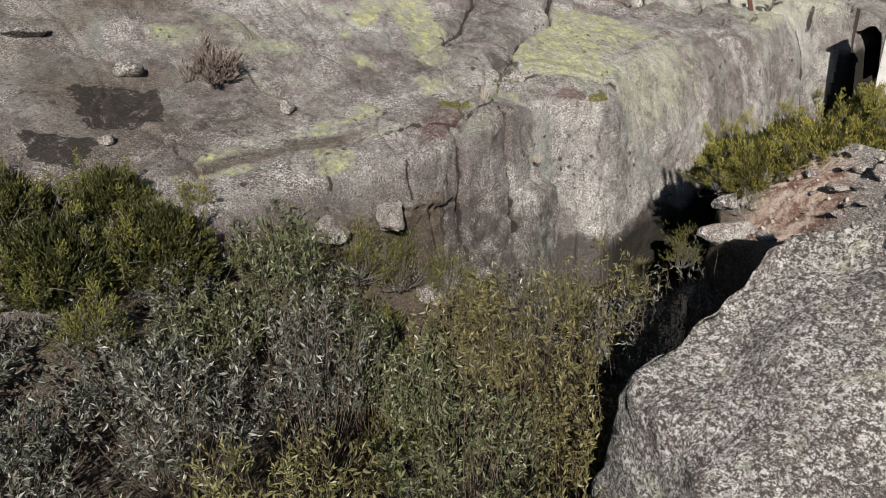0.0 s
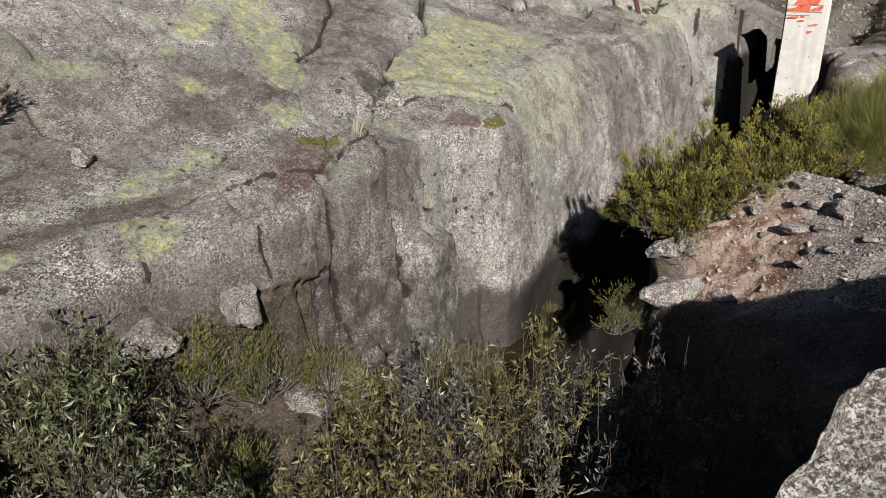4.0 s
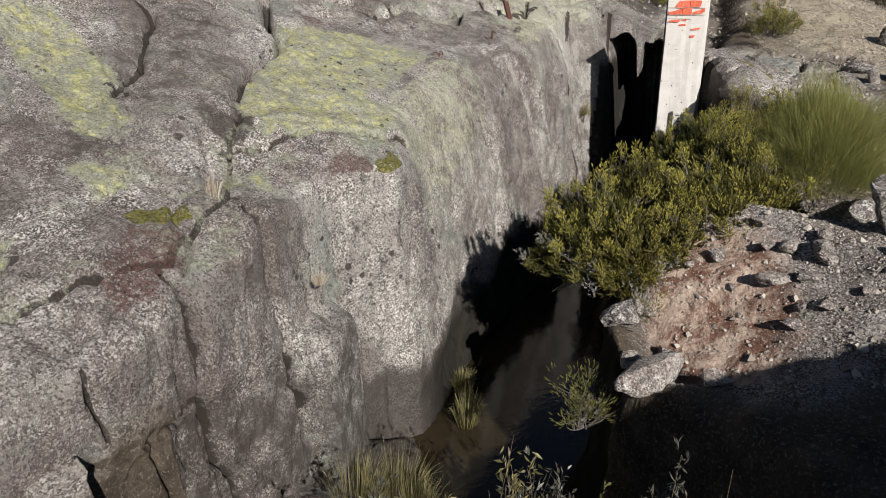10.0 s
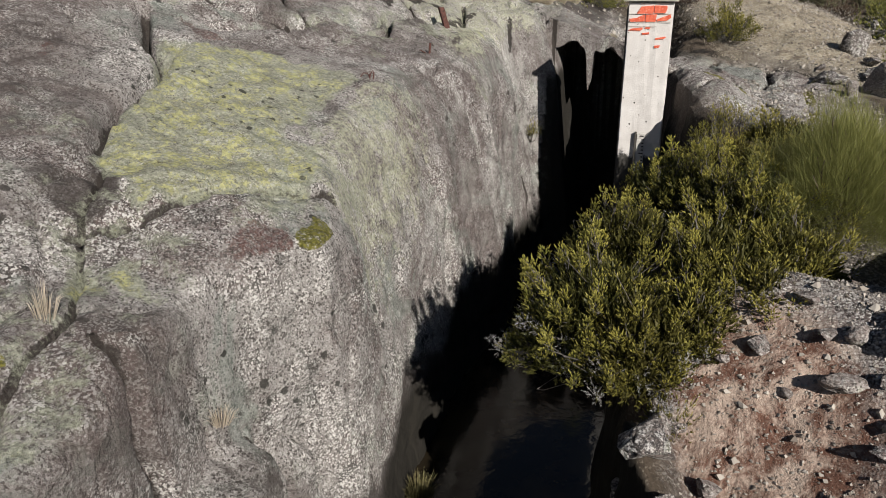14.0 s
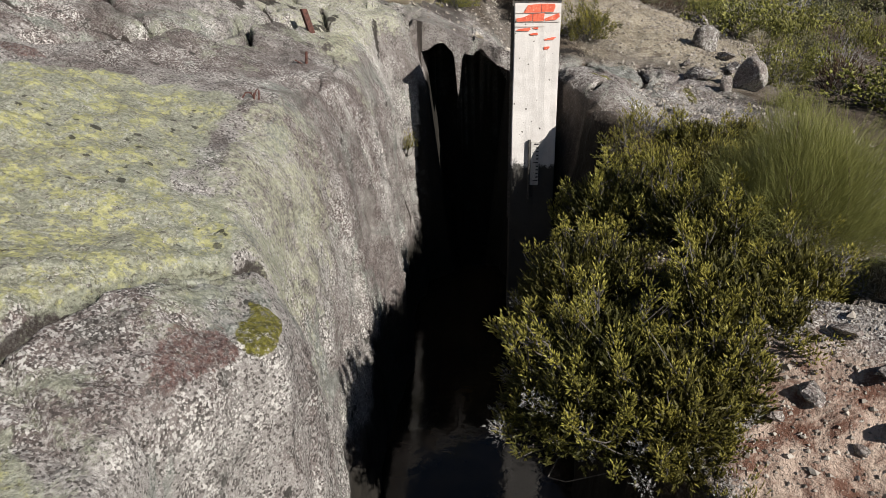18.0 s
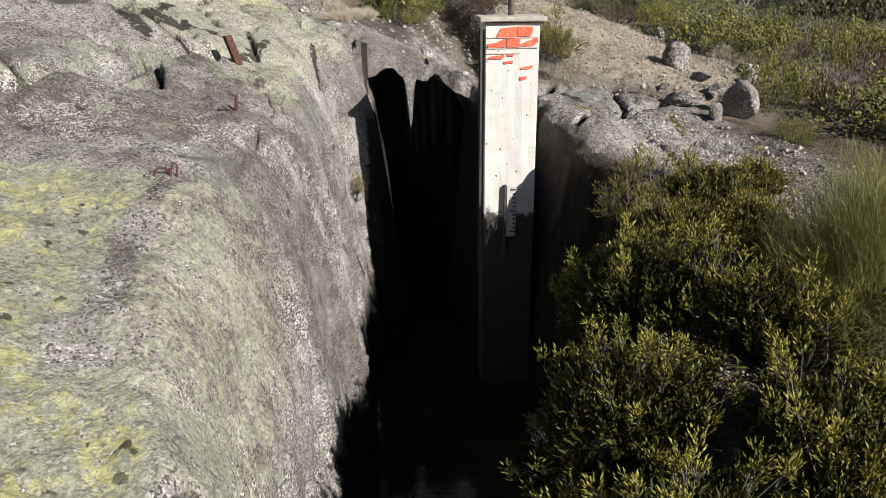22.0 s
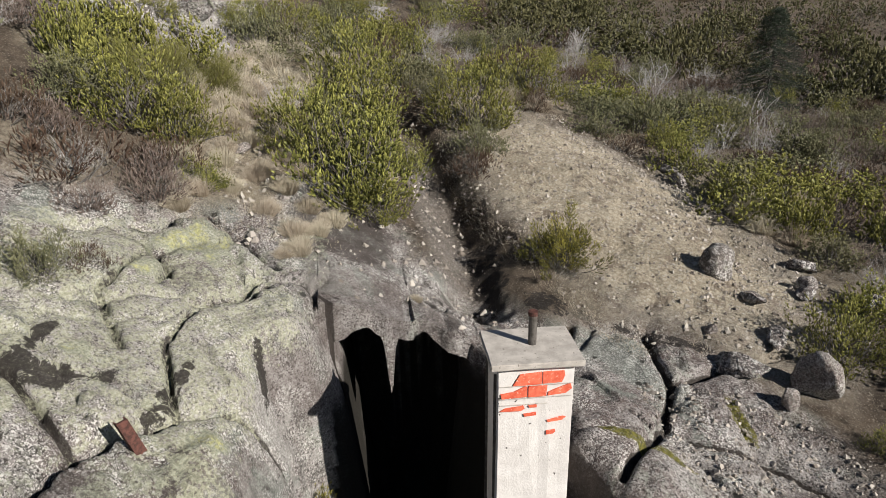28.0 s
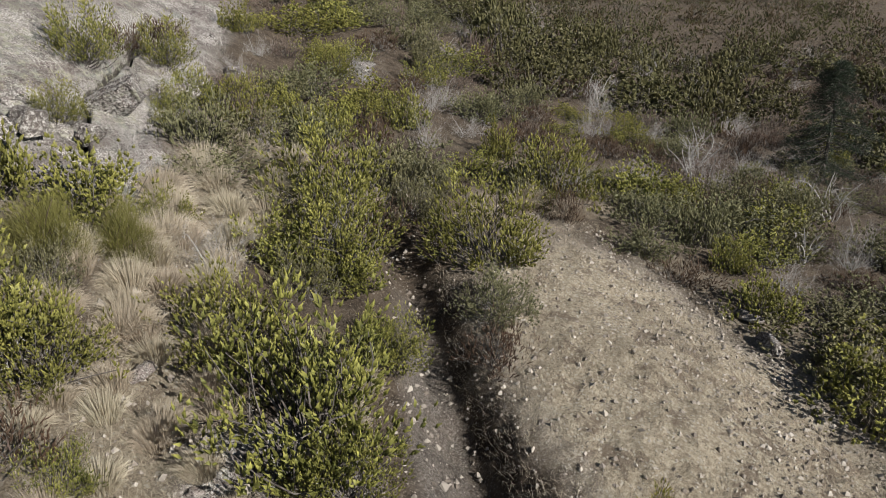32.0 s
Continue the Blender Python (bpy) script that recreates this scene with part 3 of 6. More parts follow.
M_GROUND = make_ground()
M_BOULDER = make_rock("lichened_boulder", 1.05, True)
M_STONE = make_rock("granite_stone", 1.15)
M_PALE = make_rock("pale_stone", 1.45)
M_DARKROCK = make_rock("dark_boulder", 0.5, True)
kc = Kit("stone_chips", 0.9)
M_CHIP = kc.done(kc.mix(kc.island(), (0.16, 0.135, 0.115), (0.46, 0.42, 0.375)), kc.noise(60, 4), 0.5, 0.01)
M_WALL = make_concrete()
M_CAP = make_plain("cement_cap", (0.36, 0.33, 0.30), (0.52, 0.48, 0.44), 9, 0.85, 0.4, (0.2, 0.18, 0.16))
M_RED = make_plain("red_paint", (0.60, 0.10, 0.055), (0.78, 0.19, 0.11), 14, 0.6, 0.3, (0.75, 0.42, 0.34))
M_RUST = make_plain("rusty_iron", (0.045, 0.022, 0.018), (0.12, 0.05, 0.04), 30, 0.75, 0.5)
M_STEEL = make_plain("dark_steel", (0.05, 0.045, 0.04), (0.12, 0.11, 0.10), 20, 0.55, 0.3)
M_ENAMEL = make_plain("gauge_enamel", (0.45, 0.43, 0.4), (0.62, 0.6, 0.57), 20, 0.5, 0.2, (0.2, 0.15, 0.12))
M_INK = make_plain("gauge_marks", (0.03, 0.03, 0.03), (0.08, 0.07, 0.07), 20, 0.6, 0.2)
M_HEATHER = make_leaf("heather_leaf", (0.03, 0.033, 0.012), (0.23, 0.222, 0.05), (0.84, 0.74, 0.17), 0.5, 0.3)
M_HEATH_DIM = make_leaf("dull_heather_leaf", (0.10, 0.105, 0.06), (0.235, 0.24, 0.13), (0.42, 0.40, 0.23))
M_HEATH_BROWN = make_leaf("brown_heather_leaf", (0.13, 0.10, 0.085), (0.27, 0.22, 0.185), (0.42, 0.36, 0.31))
M_BROOM = make_leaf("broom_stem", (0.12, 0.13, 0.04), (0.26, 0.265, 0.085), (0.42, 0.395, 0.17))
M_WILLOW = make_leaf("willow_leaf", (0.03, 0.04, 0.018), (0.15, 0.17, 0.08), (0.56, 0.55, 0.42), 0.33, 0.15)
M_SAGE = make_leaf("grey_willow_leaf", (0.035, 0.04, 0.03), (0.17, 0.175, 0.14), (0.66, 0.64, 0.60), 0.33, 0.12)
M_OLIVE = make_leaf("yellowing_willow_leaf", (0.045, 0.043, 0.018), (0.20, 0.185, 0.075), (0.56, 0.50, 0.29), 0.4, 0.18)
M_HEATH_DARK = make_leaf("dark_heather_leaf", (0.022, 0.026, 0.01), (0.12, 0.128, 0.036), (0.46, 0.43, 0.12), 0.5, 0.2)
M_HEATH_HILL = make_leaf("hill_heather_leaf", (0.035, 0.042, 0.016), (0.23, 0.245, 0.065), (0.76, 0.72, 0.21), 0.5, 0.3)
M_HEATH_RUST = make_leaf("russet_heather_leaf", (0.05, 0.034, 0.025), (0.14, 0.095, 0.065), (0.26, 0.185, 0.13))
M_HEATH_OLD = make_leaf("old_heather_leaf", (0.05, 0.052, 0.026), (0.14, 0.14, 0.065), (0.28, 0.26, 0.12))
M_STRAW = make_leaf("dry_grass", (0.38, 0.335, 0.25), (0.56, 0.51, 0.40), (0.70, 0.655, 0.54), 0.6, 0.3)


def make_heath():
    """Heath seen from far off: patches of green, olive, russet and grey shrubs."""
    k = Kit("far_heath", 0.7)
    lot, field = k.attr("kin"), k.noise(0.14, 4, 0.6, 0.6)
    lot = k.math("ADD", lot, k.span(field, 0.35, 0.65, (-0.35, 0.35)))
    c = k.mix(k.span(lot, 0.2, 0.45), (0.075, 0.08, 0.026), (0.048, 0.05, 0.026))
    c = k.mix(k.span(lot, 0.6, 0.7), c, (0.075, 0.045, 0.028))
    c = k.mix(k.span(lot, 0.84, 0.88), c, (0.15, 0.135, 0.12))
    c = k.mix(k.attr("tone"), k.mix(0.55, c, (0.03, 0.03, 0.02)), c)
    return k.done(k.mix(k.math("MULTIPLY", k.attr("along"), 0.2), c, (0.3, 0.27, 0.12)))


M_HEATH_FAR = make_heath()
M_FIR = make_leaf("fir_needle", (0.02, 0.032, 0.022), (0.055, 0.075, 0.05), (0.10, 0.12, 0.08))
M_TWIG = make_plain("grey_twig", (0.06, 0.052, 0.046), (0.17, 0.155, 0.145), 30, 0.8, 0.3)
M_DEAD = make_plain("bleached_twig", (0.28, 0.26, 0.25), (0.46, 0.45, 0.44), 30, 0.8, 0.3)
M_BARK = make_plain("brown_bark", (0.06, 0.045, 0.035), (0.15, 0.115, 0.09), 25, 0.85, 0.4)


# ---- mesh helpers ----
def mesh_from(name, verts, faces, mats, attrs=None, smooth_shade=False):
    me = bpy.data.meshes.new(name)
    verts, faces = np.asarray(verts, np.float32), np.asarray(faces, np.int32)
    n = faces.shape[1]
    me.vertices.add(len(verts)), me.loops.add(faces.size), me.polygons.add(len(faces))
    me.vertices.foreach_set("co", verts.ravel())
    me.loops.foreach_set("vertex_index", faces.ravel())
    me.polygons.foreach_set("loop_start", np.arange(0, faces.size, n, dtype=np.int32))
    me.polygons.foreach_set("use_smooth", np.full(len(faces), smooth_shade))
    me.update(calc_edges=True)
    for m in mats:
        me.materials.append(m)
    for key, values in (attrs or {}).items():
        me.attributes.new(key, "FLOAT", "POINT").data.foreach_set("value", np.asarray(values, np.float32).ravel())
    return me


def child(name, me, parent, label="", kind=""):
    ob = new(name, me)
    ob.parent = parent
    return tagged(ob, label, kind=kind)


def thing(name, at, label, category, group="", turn=0.0):
    ob = new(name)
    ob.empty_display_size = 0.1
    ob.matrix_basis = pose(*at, 0, 0, turn)
    return tagged(ob, label, category, group)


def part(name, bm, material, parent, label=""):
    me = bpy.data.meshes.new(name)
    bm.to_mesh(me)
    bm.free()
    me.materials.append(material)
    return child(name, me, parent, label)


def slab(sx, sy, sz, at=(0, 0, 0), bevel=0.01, cuts=0, rough=0.0, seed=0):
    """A block on z = at.z with eased edges and, if asked, uneven faces."""
    bm = bmesh.new()
    bmesh.ops.create_cube(bm, size=1.0)
    for v in bm.verts:
        v.co = Vector((v.co.x * sx, v.co.y * sy, (v.co.z + 0.5) * sz))
    if bevel:
        bmesh.ops.bevel(bm, geom=bm.edges[:], offset=bevel, segments=2, affect="EDGES")
    if cuts:
        bmesh.ops.subdivide_edges(bm, edges=[e for e in bm.edges if e.calc_length() > 0.1], cuts=cuts, use_grid_fill=True)
    for v in bm.verts:
        if rough:
            v.co += v.normal * rough * noise.fractal(v.co * 9 + Vector((seed, 0, 0)), 1.0, 2.0, 3)
        v.co += Vector(at)
    return bm


def rod(points, radius, sides=8):
    """A bar that bends through the points, closed at both ends."""
    bm = bmesh.new()
    pts = [Vector(p) for p in points]
    rings = []
    for i, p in enumerate(pts):
        way = (pts[min(i + 1, len(pts) - 1)] - pts[max(i - 1, 0)]).normalized()
        u = way.orthogonal().normalized()
        w = way.cross(u)
        rings.append([bm.verts.new(p + radius * (math.cos(q) * u + math.sin(q) * w)) for q in (2 * math.pi * j / sides for j in range(sides))])
    for r0, r1 in zip(rings, rings[1:]):
        for j in range(sides):
            bm.faces.new((r0[j], r0[(j + 1) % sides], r1[(j + 1) % sides], r1[j]))
    bm.faces.new(rings[0][::-1]), bm.faces.new(rings[-1])
    bmesh.ops.recalc_face_normals(bm, faces=bm.faces[:])
    return bm


def tubes(rng, starts, ends, r0, r1, bend=0.12, steps=4, sides=4):
    """Many tapering, bent twigs at once: vertices and quads."""
    n = len(starts)
    t = np.linspace(0, 1, steps + 1)[None, :, None]
    mid = rng.normal(0, 1, (n, 1, 3)) * bend * np.linalg.norm(ends - starts, axis=1)[:, None, None]
    line = starts[:, None] * (1 - t) + ends[:, None] * t + mid * (4 * t * (1 - t))
    way = (ends - starts) / np.maximum(np.linalg.norm(ends - starts, axis=1, keepdims=True), 1e-6)
    u = np.cross(way, np.array([0.31, 0.2, 0.93]))
    u /= np.maximum(np.linalg.norm(u, axis=1, keepdims=True), 1e-6)
    w = np.cross(way, u)
    q = np.arange(sides) * 2 * np.pi / sides
    ring = np.cos(q)[None, :, None] * u[:, None] + np.sin(q)[None, :, None] * w[:, None]
    rad = (np.asarray(r0).reshape(-1, 1) * (1 - t[0, :, 0]) + np.asarray(r1).reshape(-1, 1) * t[0, :, 0])
    verts = (line[:, :, None] + ring[:, None] * np.broadcast_to(rad, (n, steps + 1))[:, :, None, None]).reshape(-1, 3)
    base = (np.arange(n)[:, None, None] * (steps + 1) + np.arange(steps)[None, :, None]) * sides
    j = np.arange(sides)[None, None]
    k = (j + 1) % sides
    faces = np.stack([base + j, base + k, base + sides + k, base + sides + j], -1).reshape(-1, 4)
    return verts, faces


def unit(v):
    return v / np.maximum(np.linalg.norm(v, axis=-1, keepdims=True), 1e-9)


def sprigs(rng, roots, ways, length, leaves, leaf, width, spread=0.85, tone=None, body=0.0):
    """Spikes set with narrow leaves all round, on a solid leafy body: vertices, triangles, tone and place along the spike."""
    n = len(roots)
    u = unit(np.cross(ways, np.array([0.21, 0.17, 0.96]) + 0 * ways))
    w = np.cross(ways, u)
    tone = rng.uniform(0, 1, n) if tone is None else tone
    verts, faces, tones, alongs, count = [], [], [], [], 0
    if body:
        q = rng.uniform(0, 6.28, (n, 1)) + np.arange(3)[None] * 2 * np.pi / 3
        ring = (np.cos(q)[..., None] * u[:, None] + np.sin(q)[..., None] * w[:, None]) * (body * rng.uniform(0.7, 1.25, (n, 3)))[..., None]
        belt = roots[:, None] + ways[:, None] * (length[:, None] * rng.uniform(0.3, 0.6, (n, 3)))[..., None] + ring
        v = np.concatenate([roots[:, None], belt, (roots + ways * length[:, None])[:, None]], 1).reshape(-1, 3)
        tri = np.array([[0, 2, 1], [0, 3, 2], [0, 1, 3], [1, 2, 4], [2, 3, 4], [3, 1, 4]])
        f = (np.arange(n)[:, None, None] * 5 + tri[None]).reshape(-1, 3)
        verts.append(v), faces.append(f)
        tones.append(np.repeat(tone, 5)), alongs.append(np.tile([0, 0.45, 0.45, 0.45, 1.0], n))
        count = len(v)
    if leaves:
        t = (np.arange(leaves)[None] + rng.uniform(0, 1, (n, leaves))) / leaves
        ang = rng.uniform(0, 2 * np.pi, (n, leaves))
        out = np.cos(ang)[..., None] * u[:, None] + np.sin(ang)[..., None] * w[:, None]
        side = -np.sin(ang)[..., None] * u[:, None] + np.cos(ang)[..., None] * w[:, None]
        way = unit(ways[:, None] + out * spread * (1 - 0.55 * t)[..., None])
        base = roots[:, None] + ways[:, None] * (length[:, None] * t)[..., None]
        ll = (leaf * rng.uniform(0.7, 1.2, (n, leaves)) * (1 - 0.3 * t))[..., None]
        v = np.stack([base - side * width / 2 + way * ll * 0.25, base + side * width / 2 + way * ll * 0.25, base + way * ll], 2).reshape(-1, 3)
        verts.append(v), faces.append(np.arange(len(v)).reshape(-1, 3) + count)
        tones.append(np.repeat(np.clip(tone[:, None] + rng.normal(0, 0.12, (n, leaves)), 0, 1).reshape(-1), 3))
        alongs.append(np.stack([t * 0.8, t * 0.8, t * 0.8 + 0.2], 2).reshape(-1))
    return np.concatenate(verts), np.concatenate(faces), np.concatenate(tones), np.concatenate(alongs)


def dome(rng, n, rx, ry, h, lobes, plume=0.1):
    """Points and outward ways on a crown of separate plumes, with gaps between them."""
    c = unit(rng.normal(0, 1, (lobes, 3)))
    c[:, 2] = np.abs(c[:, 2]) * 0.95 + 0.04
    c = unit(c)
    lump = 0.86 + 0.5 * np.array([noise.noise(Vector(v) * 2.1 + Vector((lobes, rx * 9, h * 7))) for v in c.tolist()])
    c = c * (lump * rng.uniform(0.52, 1.06, lobes))[:, None] * np.array([rx, ry, h])
    r = rng.uniform(0.7, 1.3, lobes) * plume
    pick = rng.integers(0, lobes, n)
    outward = unit(c / np.array([rx, ry, h]) ** 1.5)
    axis = unit(outward * 0.55 + np.array([0, 0, 0.85]) + rng.normal(0, 0.15, (lobes, 3)))
    d = unit(rng.normal(0, 1, (n, 3)))
    p = c[pick] + d * (r[pick] * 0.8 * rng.uniform(0.2, 1.0, n) ** 0.6)[:, None] + axis[pick] * (r[pick] * rng.uniform(-1.5, 1.1, n))[:, None]
    p[:, 2] = np.maximum(p[:, 2], 0.02)
    return p, unit(axis[pick] + d * 0.75), pick, c, r


def shrub(name, at, rx, ry, h, n, leaf_mat, twig_mat, label, category, seed, leaf=(0.03, 0.008, 14), size=0.1, lobes=22, dead=0.12, group="", turn=0.0, stalks=True, plume=0.1, body=0.014, fill=0.0):
    """A heath shrub: foliage of leafy spikes, branches, and bare grey twigs low on its skirts."""
    rng = np.random.default_rng(seed)
    ob = thing(name, at, label, category, group, turn)
    p, d, pick, c, r = dome(rng, n, rx, ry, h, lobes, plume)
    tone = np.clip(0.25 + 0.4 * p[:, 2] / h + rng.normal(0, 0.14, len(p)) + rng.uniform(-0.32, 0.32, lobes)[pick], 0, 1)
    v, f, tn, al = sprigs(rng, p, d, size * rng.uniform(0.6, 1.25, len(p)), leaf[2], leaf[0], leaf[1], 0.95, tone, body)
    # inner sprigs in the darkest tones, painting the shade inside the crown
    if fill:
        m = int(n * fill)
        q = unit(rng.normal(0, 1, (m, 3)))
        q[:, 2] = np.abs(q[:, 2])
        q = q * np.array([rx, ry, h]) * rng.uniform(0.35, 0.78, (m, 1))
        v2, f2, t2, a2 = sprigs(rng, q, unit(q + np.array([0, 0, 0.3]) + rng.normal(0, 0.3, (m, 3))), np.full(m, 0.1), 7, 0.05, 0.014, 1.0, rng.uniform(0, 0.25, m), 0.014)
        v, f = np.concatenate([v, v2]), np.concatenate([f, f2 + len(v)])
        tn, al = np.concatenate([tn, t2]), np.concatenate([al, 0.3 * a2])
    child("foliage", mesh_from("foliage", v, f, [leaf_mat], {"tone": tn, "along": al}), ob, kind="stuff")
    foot = np.stack([rng.normal(0, 0.08 * rx, lobes), rng.normal(0, 0.08 * ry, lobes), np.full(lobes, -0.12)], 1)
    v, f = tubes(rng, foot, c * 0.97, rng.uniform(0.005, 0.011, lobes), np.full(lobes, 0.003), 0.14)
    if stalks:
        take = rng.integers(0, len(p), max(30, n // 14))
        v2, f2 = tubes(rng, c[pick[take]] * 0.85, p[take], np.full(len(take), 0.005), np.full(len(take), 0.0025), 0.1, 2, 3)
        child("twig_growth", mesh_from("twig_growth", v2, f2, [twig_mat]), ob, kind="stuff")
    child("branchwork", mesh_from("branchwork", v, f, [twig_mat]), ob, kind="stuff")
    if dead:
        m = int(n * dead)
        pd, dd, *_ = dome(rng, m, rx * 1.0, ry * 1.0, h * 0.5, max(6, lobes // 3), plume * 1.1)
        v, f, tn, al = sprigs(rng, pd, unit(dd + 0.3 * rng.normal(0, 1, dd.shape)), np.full(len(pd), size * 1.1), 8, 0.026, 0.0042, 1.0)
        child("dead_growth", mesh_from("dead_growth", v, f, [M_DEAD], {"tone": tn}), ob, "bleached bare twigs", "stuff")
    return ob


def broom(at, r, h, n, seed, label, group=""):
    """A broom bush: a soft dome of very fine green rods, springing from forked stems."""
    rng = np.random.default_rng(seed)
    ob = thing("broom_bush", at, label, "bush", group)
    d = unit(rng.normal(0, 1, (n, 3)) + np.array([0, 0, 0.5]))
    d[:, 2] = np.abs(d[:, 2])
    lump = 0.85 + 0.35 * np.array([noise.noise(Vector(q) * 2.4 + Vector((seed, 0, 0))) for q in d.tolist()])[:, None]
    tip = d * np.array([r, r, h]) * lump * (0.5 + 0.62 * rng.uniform(0, 1, (n, 1)) ** 0.7) + rng.normal(0, 0.05, (n, 3))
    rod_len = rng.uniform(0.08, 0.2, (n, 1)) * h
    way = unit(d * np.array([0.9, 0.9, 0.6]) + np.array([0, 0, 0.6]) + rng.normal(0, 0.33, (n, 3)))
    start = tip - way * rod_len
    start[:, 2] = np.maximum(start[:, 2], 0.0)
    u = unit(np.cross(way, rng.normal(0, 1, (n, 3)))) * 0.0012
    mid = (start + tip) / 2 + np.array([0, 0, 0.02])
    v = np.stack([start - u, start + u, mid + u, mid - u, tip], 1).reshape(-1, 3)
    i = np.arange(n)[:, None] * 5
    f = np.concatenate([i + np.array([[0, 1, 2]]), i + np.array([[0, 2, 3]]), i + np.array([[3, 2, 4]])])
    tone = np.repeat(np.clip(rng.uniform(0.1, 0.7, n) + 0.3 * d[:, 2], 0, 1), 5)
    along = np.tile([0, 0, 0.4, 0.4, 1.0], n)
    child("foliage", mesh_from("foliage", v, f, [M_BROOM], {"tone": tone, "along": along}), ob, kind="stuff")
    m = 60
    foot = rng.normal(0, 0.1, (m, 3)) * np.array([r, r, 0])
    v, f = tubes(rng, foot - np.array([0, 0, 0.05]), start[:m], np.full(m, 0.011), np.full(m, 0.004), 0.06)
    child("stemwork", mesh_from("stemwork", v, f, [M_BARK]), ob, kind="stuff")
    return ob


def tuft(at, r, h, n, seed, label="pale dry grass tuft bent over by the wind", group="dry grass tufts", mat=None):
    """A tussock of dry blades that arch outwards."""
    rng = np.random.default_rng(seed)
    ob = thing("grass_tuft", at, label, "grass", group)
    q, s = rng.uniform(0, 2 * np.pi, n), np.sqrt(rng.uniform(0, 1, n))
    foot = np.stack([np.cos(q) * s * r * 0.5, np.sin(q) * s * r * 0.5, np.full(n, -0.03)], 1)
    tip = np.stack([np.cos(q) * s * r * 1.3, np.sin(q) * s * r * 1.3, h * (1 - 0.75 * s ** 2)], 1) * rng.uniform(0.6, 1.1, (n, 1))
    tip += np.array([0.15 * r, 0.1 * r, 0])
    u = unit(np.cross(tip - foot, rng.normal(0, 1, (n, 3)))) * 0.0024
    mid = foot * 0.45 + tip * 0.55 + np.array([0, 0, 0.22 * h]) * s[:, None]
    v = np.stack([foot - u, foot + u, mid + u * 0.8, mid - u * 0.8, tip], 1).reshape(-1, 3)
    i = np.arange(n)[:, None] * 5
    f = np.concatenate([i + np.array([[0, 1, 2]]), i + np.array([[0, 2, 3]]), i + np.array([[3, 2, 4]])])
    child("grass_growth", mesh_from("grass_growth", v, f, [mat or M_STRAW], {"tone": np.repeat(rng.uniform(0, 1, n), 5), "along": np.tile([0, 0, 0.5, 0.5, 1.0], n)}), ob, kind="stuff")
    return ob


def willow(at, r, h, n, leaf_mat, seed, label, per=34, group="willow scrub in the ravine"):
    """A willow bush: slender upright wands, each set with lance-shaped leaves."""
    rng = np.random.default_rng(seed)
    ob = thing("willow_bush", at, label, "bush", group)
    q, s = rng.uniform(0, 2 * np.pi, n), np.sqrt(rng.uniform(0, 1, n))
    foot = np.stack([np.cos(q) * s * r * 0.35, np.sin(q) * s * r * 0.35, np.full(n, -0.1)], 1)
    tip = np.stack([np.cos(q) * s * r, np.sin(q) * s * r, h * (1.0 - 0.35 * s ** 2) * rng.uniform(0.72, 1.08, n)], 1)
    v, f = tubes(rng, foot, tip, np.full(n, 0.006), np.full(n, 0.0018), 0.05, 4, 4)
    child("wand_growth", mesh_from("wand_growth", v, f, [M_BARK]), ob, kind="stuff")
    # leaves stand along short side shoots, several to a shoot
    shoots = max(3, per // 6)
    t = rng.uniform(0.3, 1.0, (n, shoots, 1)) ** 0.75
    way = unit(tip - foot)[:, None, None]
    arm = unit(way + rng.normal(0, 0.6, (n, shoots, 1, 3)))
    along_shoot = rng.uniform(-0.04, 0.16, (n, shoots, 6))
    base = foot[:, None, None] + (tip - foot)[:, None, None] * t[..., None] + arm * along_shoot[..., None] * 0.8
    d = unit(arm * 0.8 + rng.normal(0, 0.6, base.shape))
    side = unit(np.cross(d, rng.normal(0, 1, base.shape)))
    ll = rng.uniform(0.036, 0.095, base.shape[:3])[..., None]
    fold = np.cross(d, side) * ll * 0.08
    v = np.stack([base, base + d * ll * 0.45 + side * ll * 0.15 + fold, base + d * ll, base + d * ll * 0.45 - side * ll * 0.15 + fold], 3).reshape(-1, 3)
    tone = np.repeat(np.clip(rng.uniform(0, 0.8, (n, shoots, 1)) + rng.normal(0, 0.2, base.shape[:3]), 0, 1).reshape(-1), 4)
    along = np.repeat((rng.uniform(0, 1, base.shape[:3]) ** 3.0).reshape(-1), 4)
    i = np.arange(len(v) // 4)[:, None] * 4
    f = np.concatenate([i + np.array([[0, 1, 2]]), i + np.array([[0, 2, 3]])])
    child("foliage", mesh_from("foliage", v, f, [leaf_mat], {"tone": tone, "along": along}), ob, kind="stuff")
    return ob


def stone_mesh(seed, sx, sy, sz, level=3, cuts=13, rough=0.05, name="stone", mat=None):
    """A broken stone: a ball cut by planes, then roughened."""
    rng = random.Random(seed)
    bm = bmesh.new()
    bmesh.ops.create_icosphere(bm, subdivisions=level, radius=1.0)
    planes = []
    for _ in range(cuts):
        n = Vector((rng.gauss(0, 1), rng.gauss(0, 1), rng.gauss(0, 0.8))).normalized()
        planes.append((n, rng.uniform(0.42, 0.74)))
    shift = Vector((seed * 3.7, seed * 1.3, 0))
    for v in bm.verts:
        p = v.co.copy()
        for n, d in planes:
            over = p.dot(n) - d
            if over > 0:
                p -= n * over * 0.97
        p += v.co * (noise.fractal(v.co * 1.6 + shift, 1.0, 2.0, 5) * rough * 2.4)
        v.co = Vector((p.x * sx, p.y * sy, p.z * sz))
    me = bpy.data.meshes.new(name)
    bm.to_mesh(me)
    bm.free()
    me.materials.append(mat or M_STONE)
    for poly in me.polygons:
        poly.use_smooth = level > 3
    return me


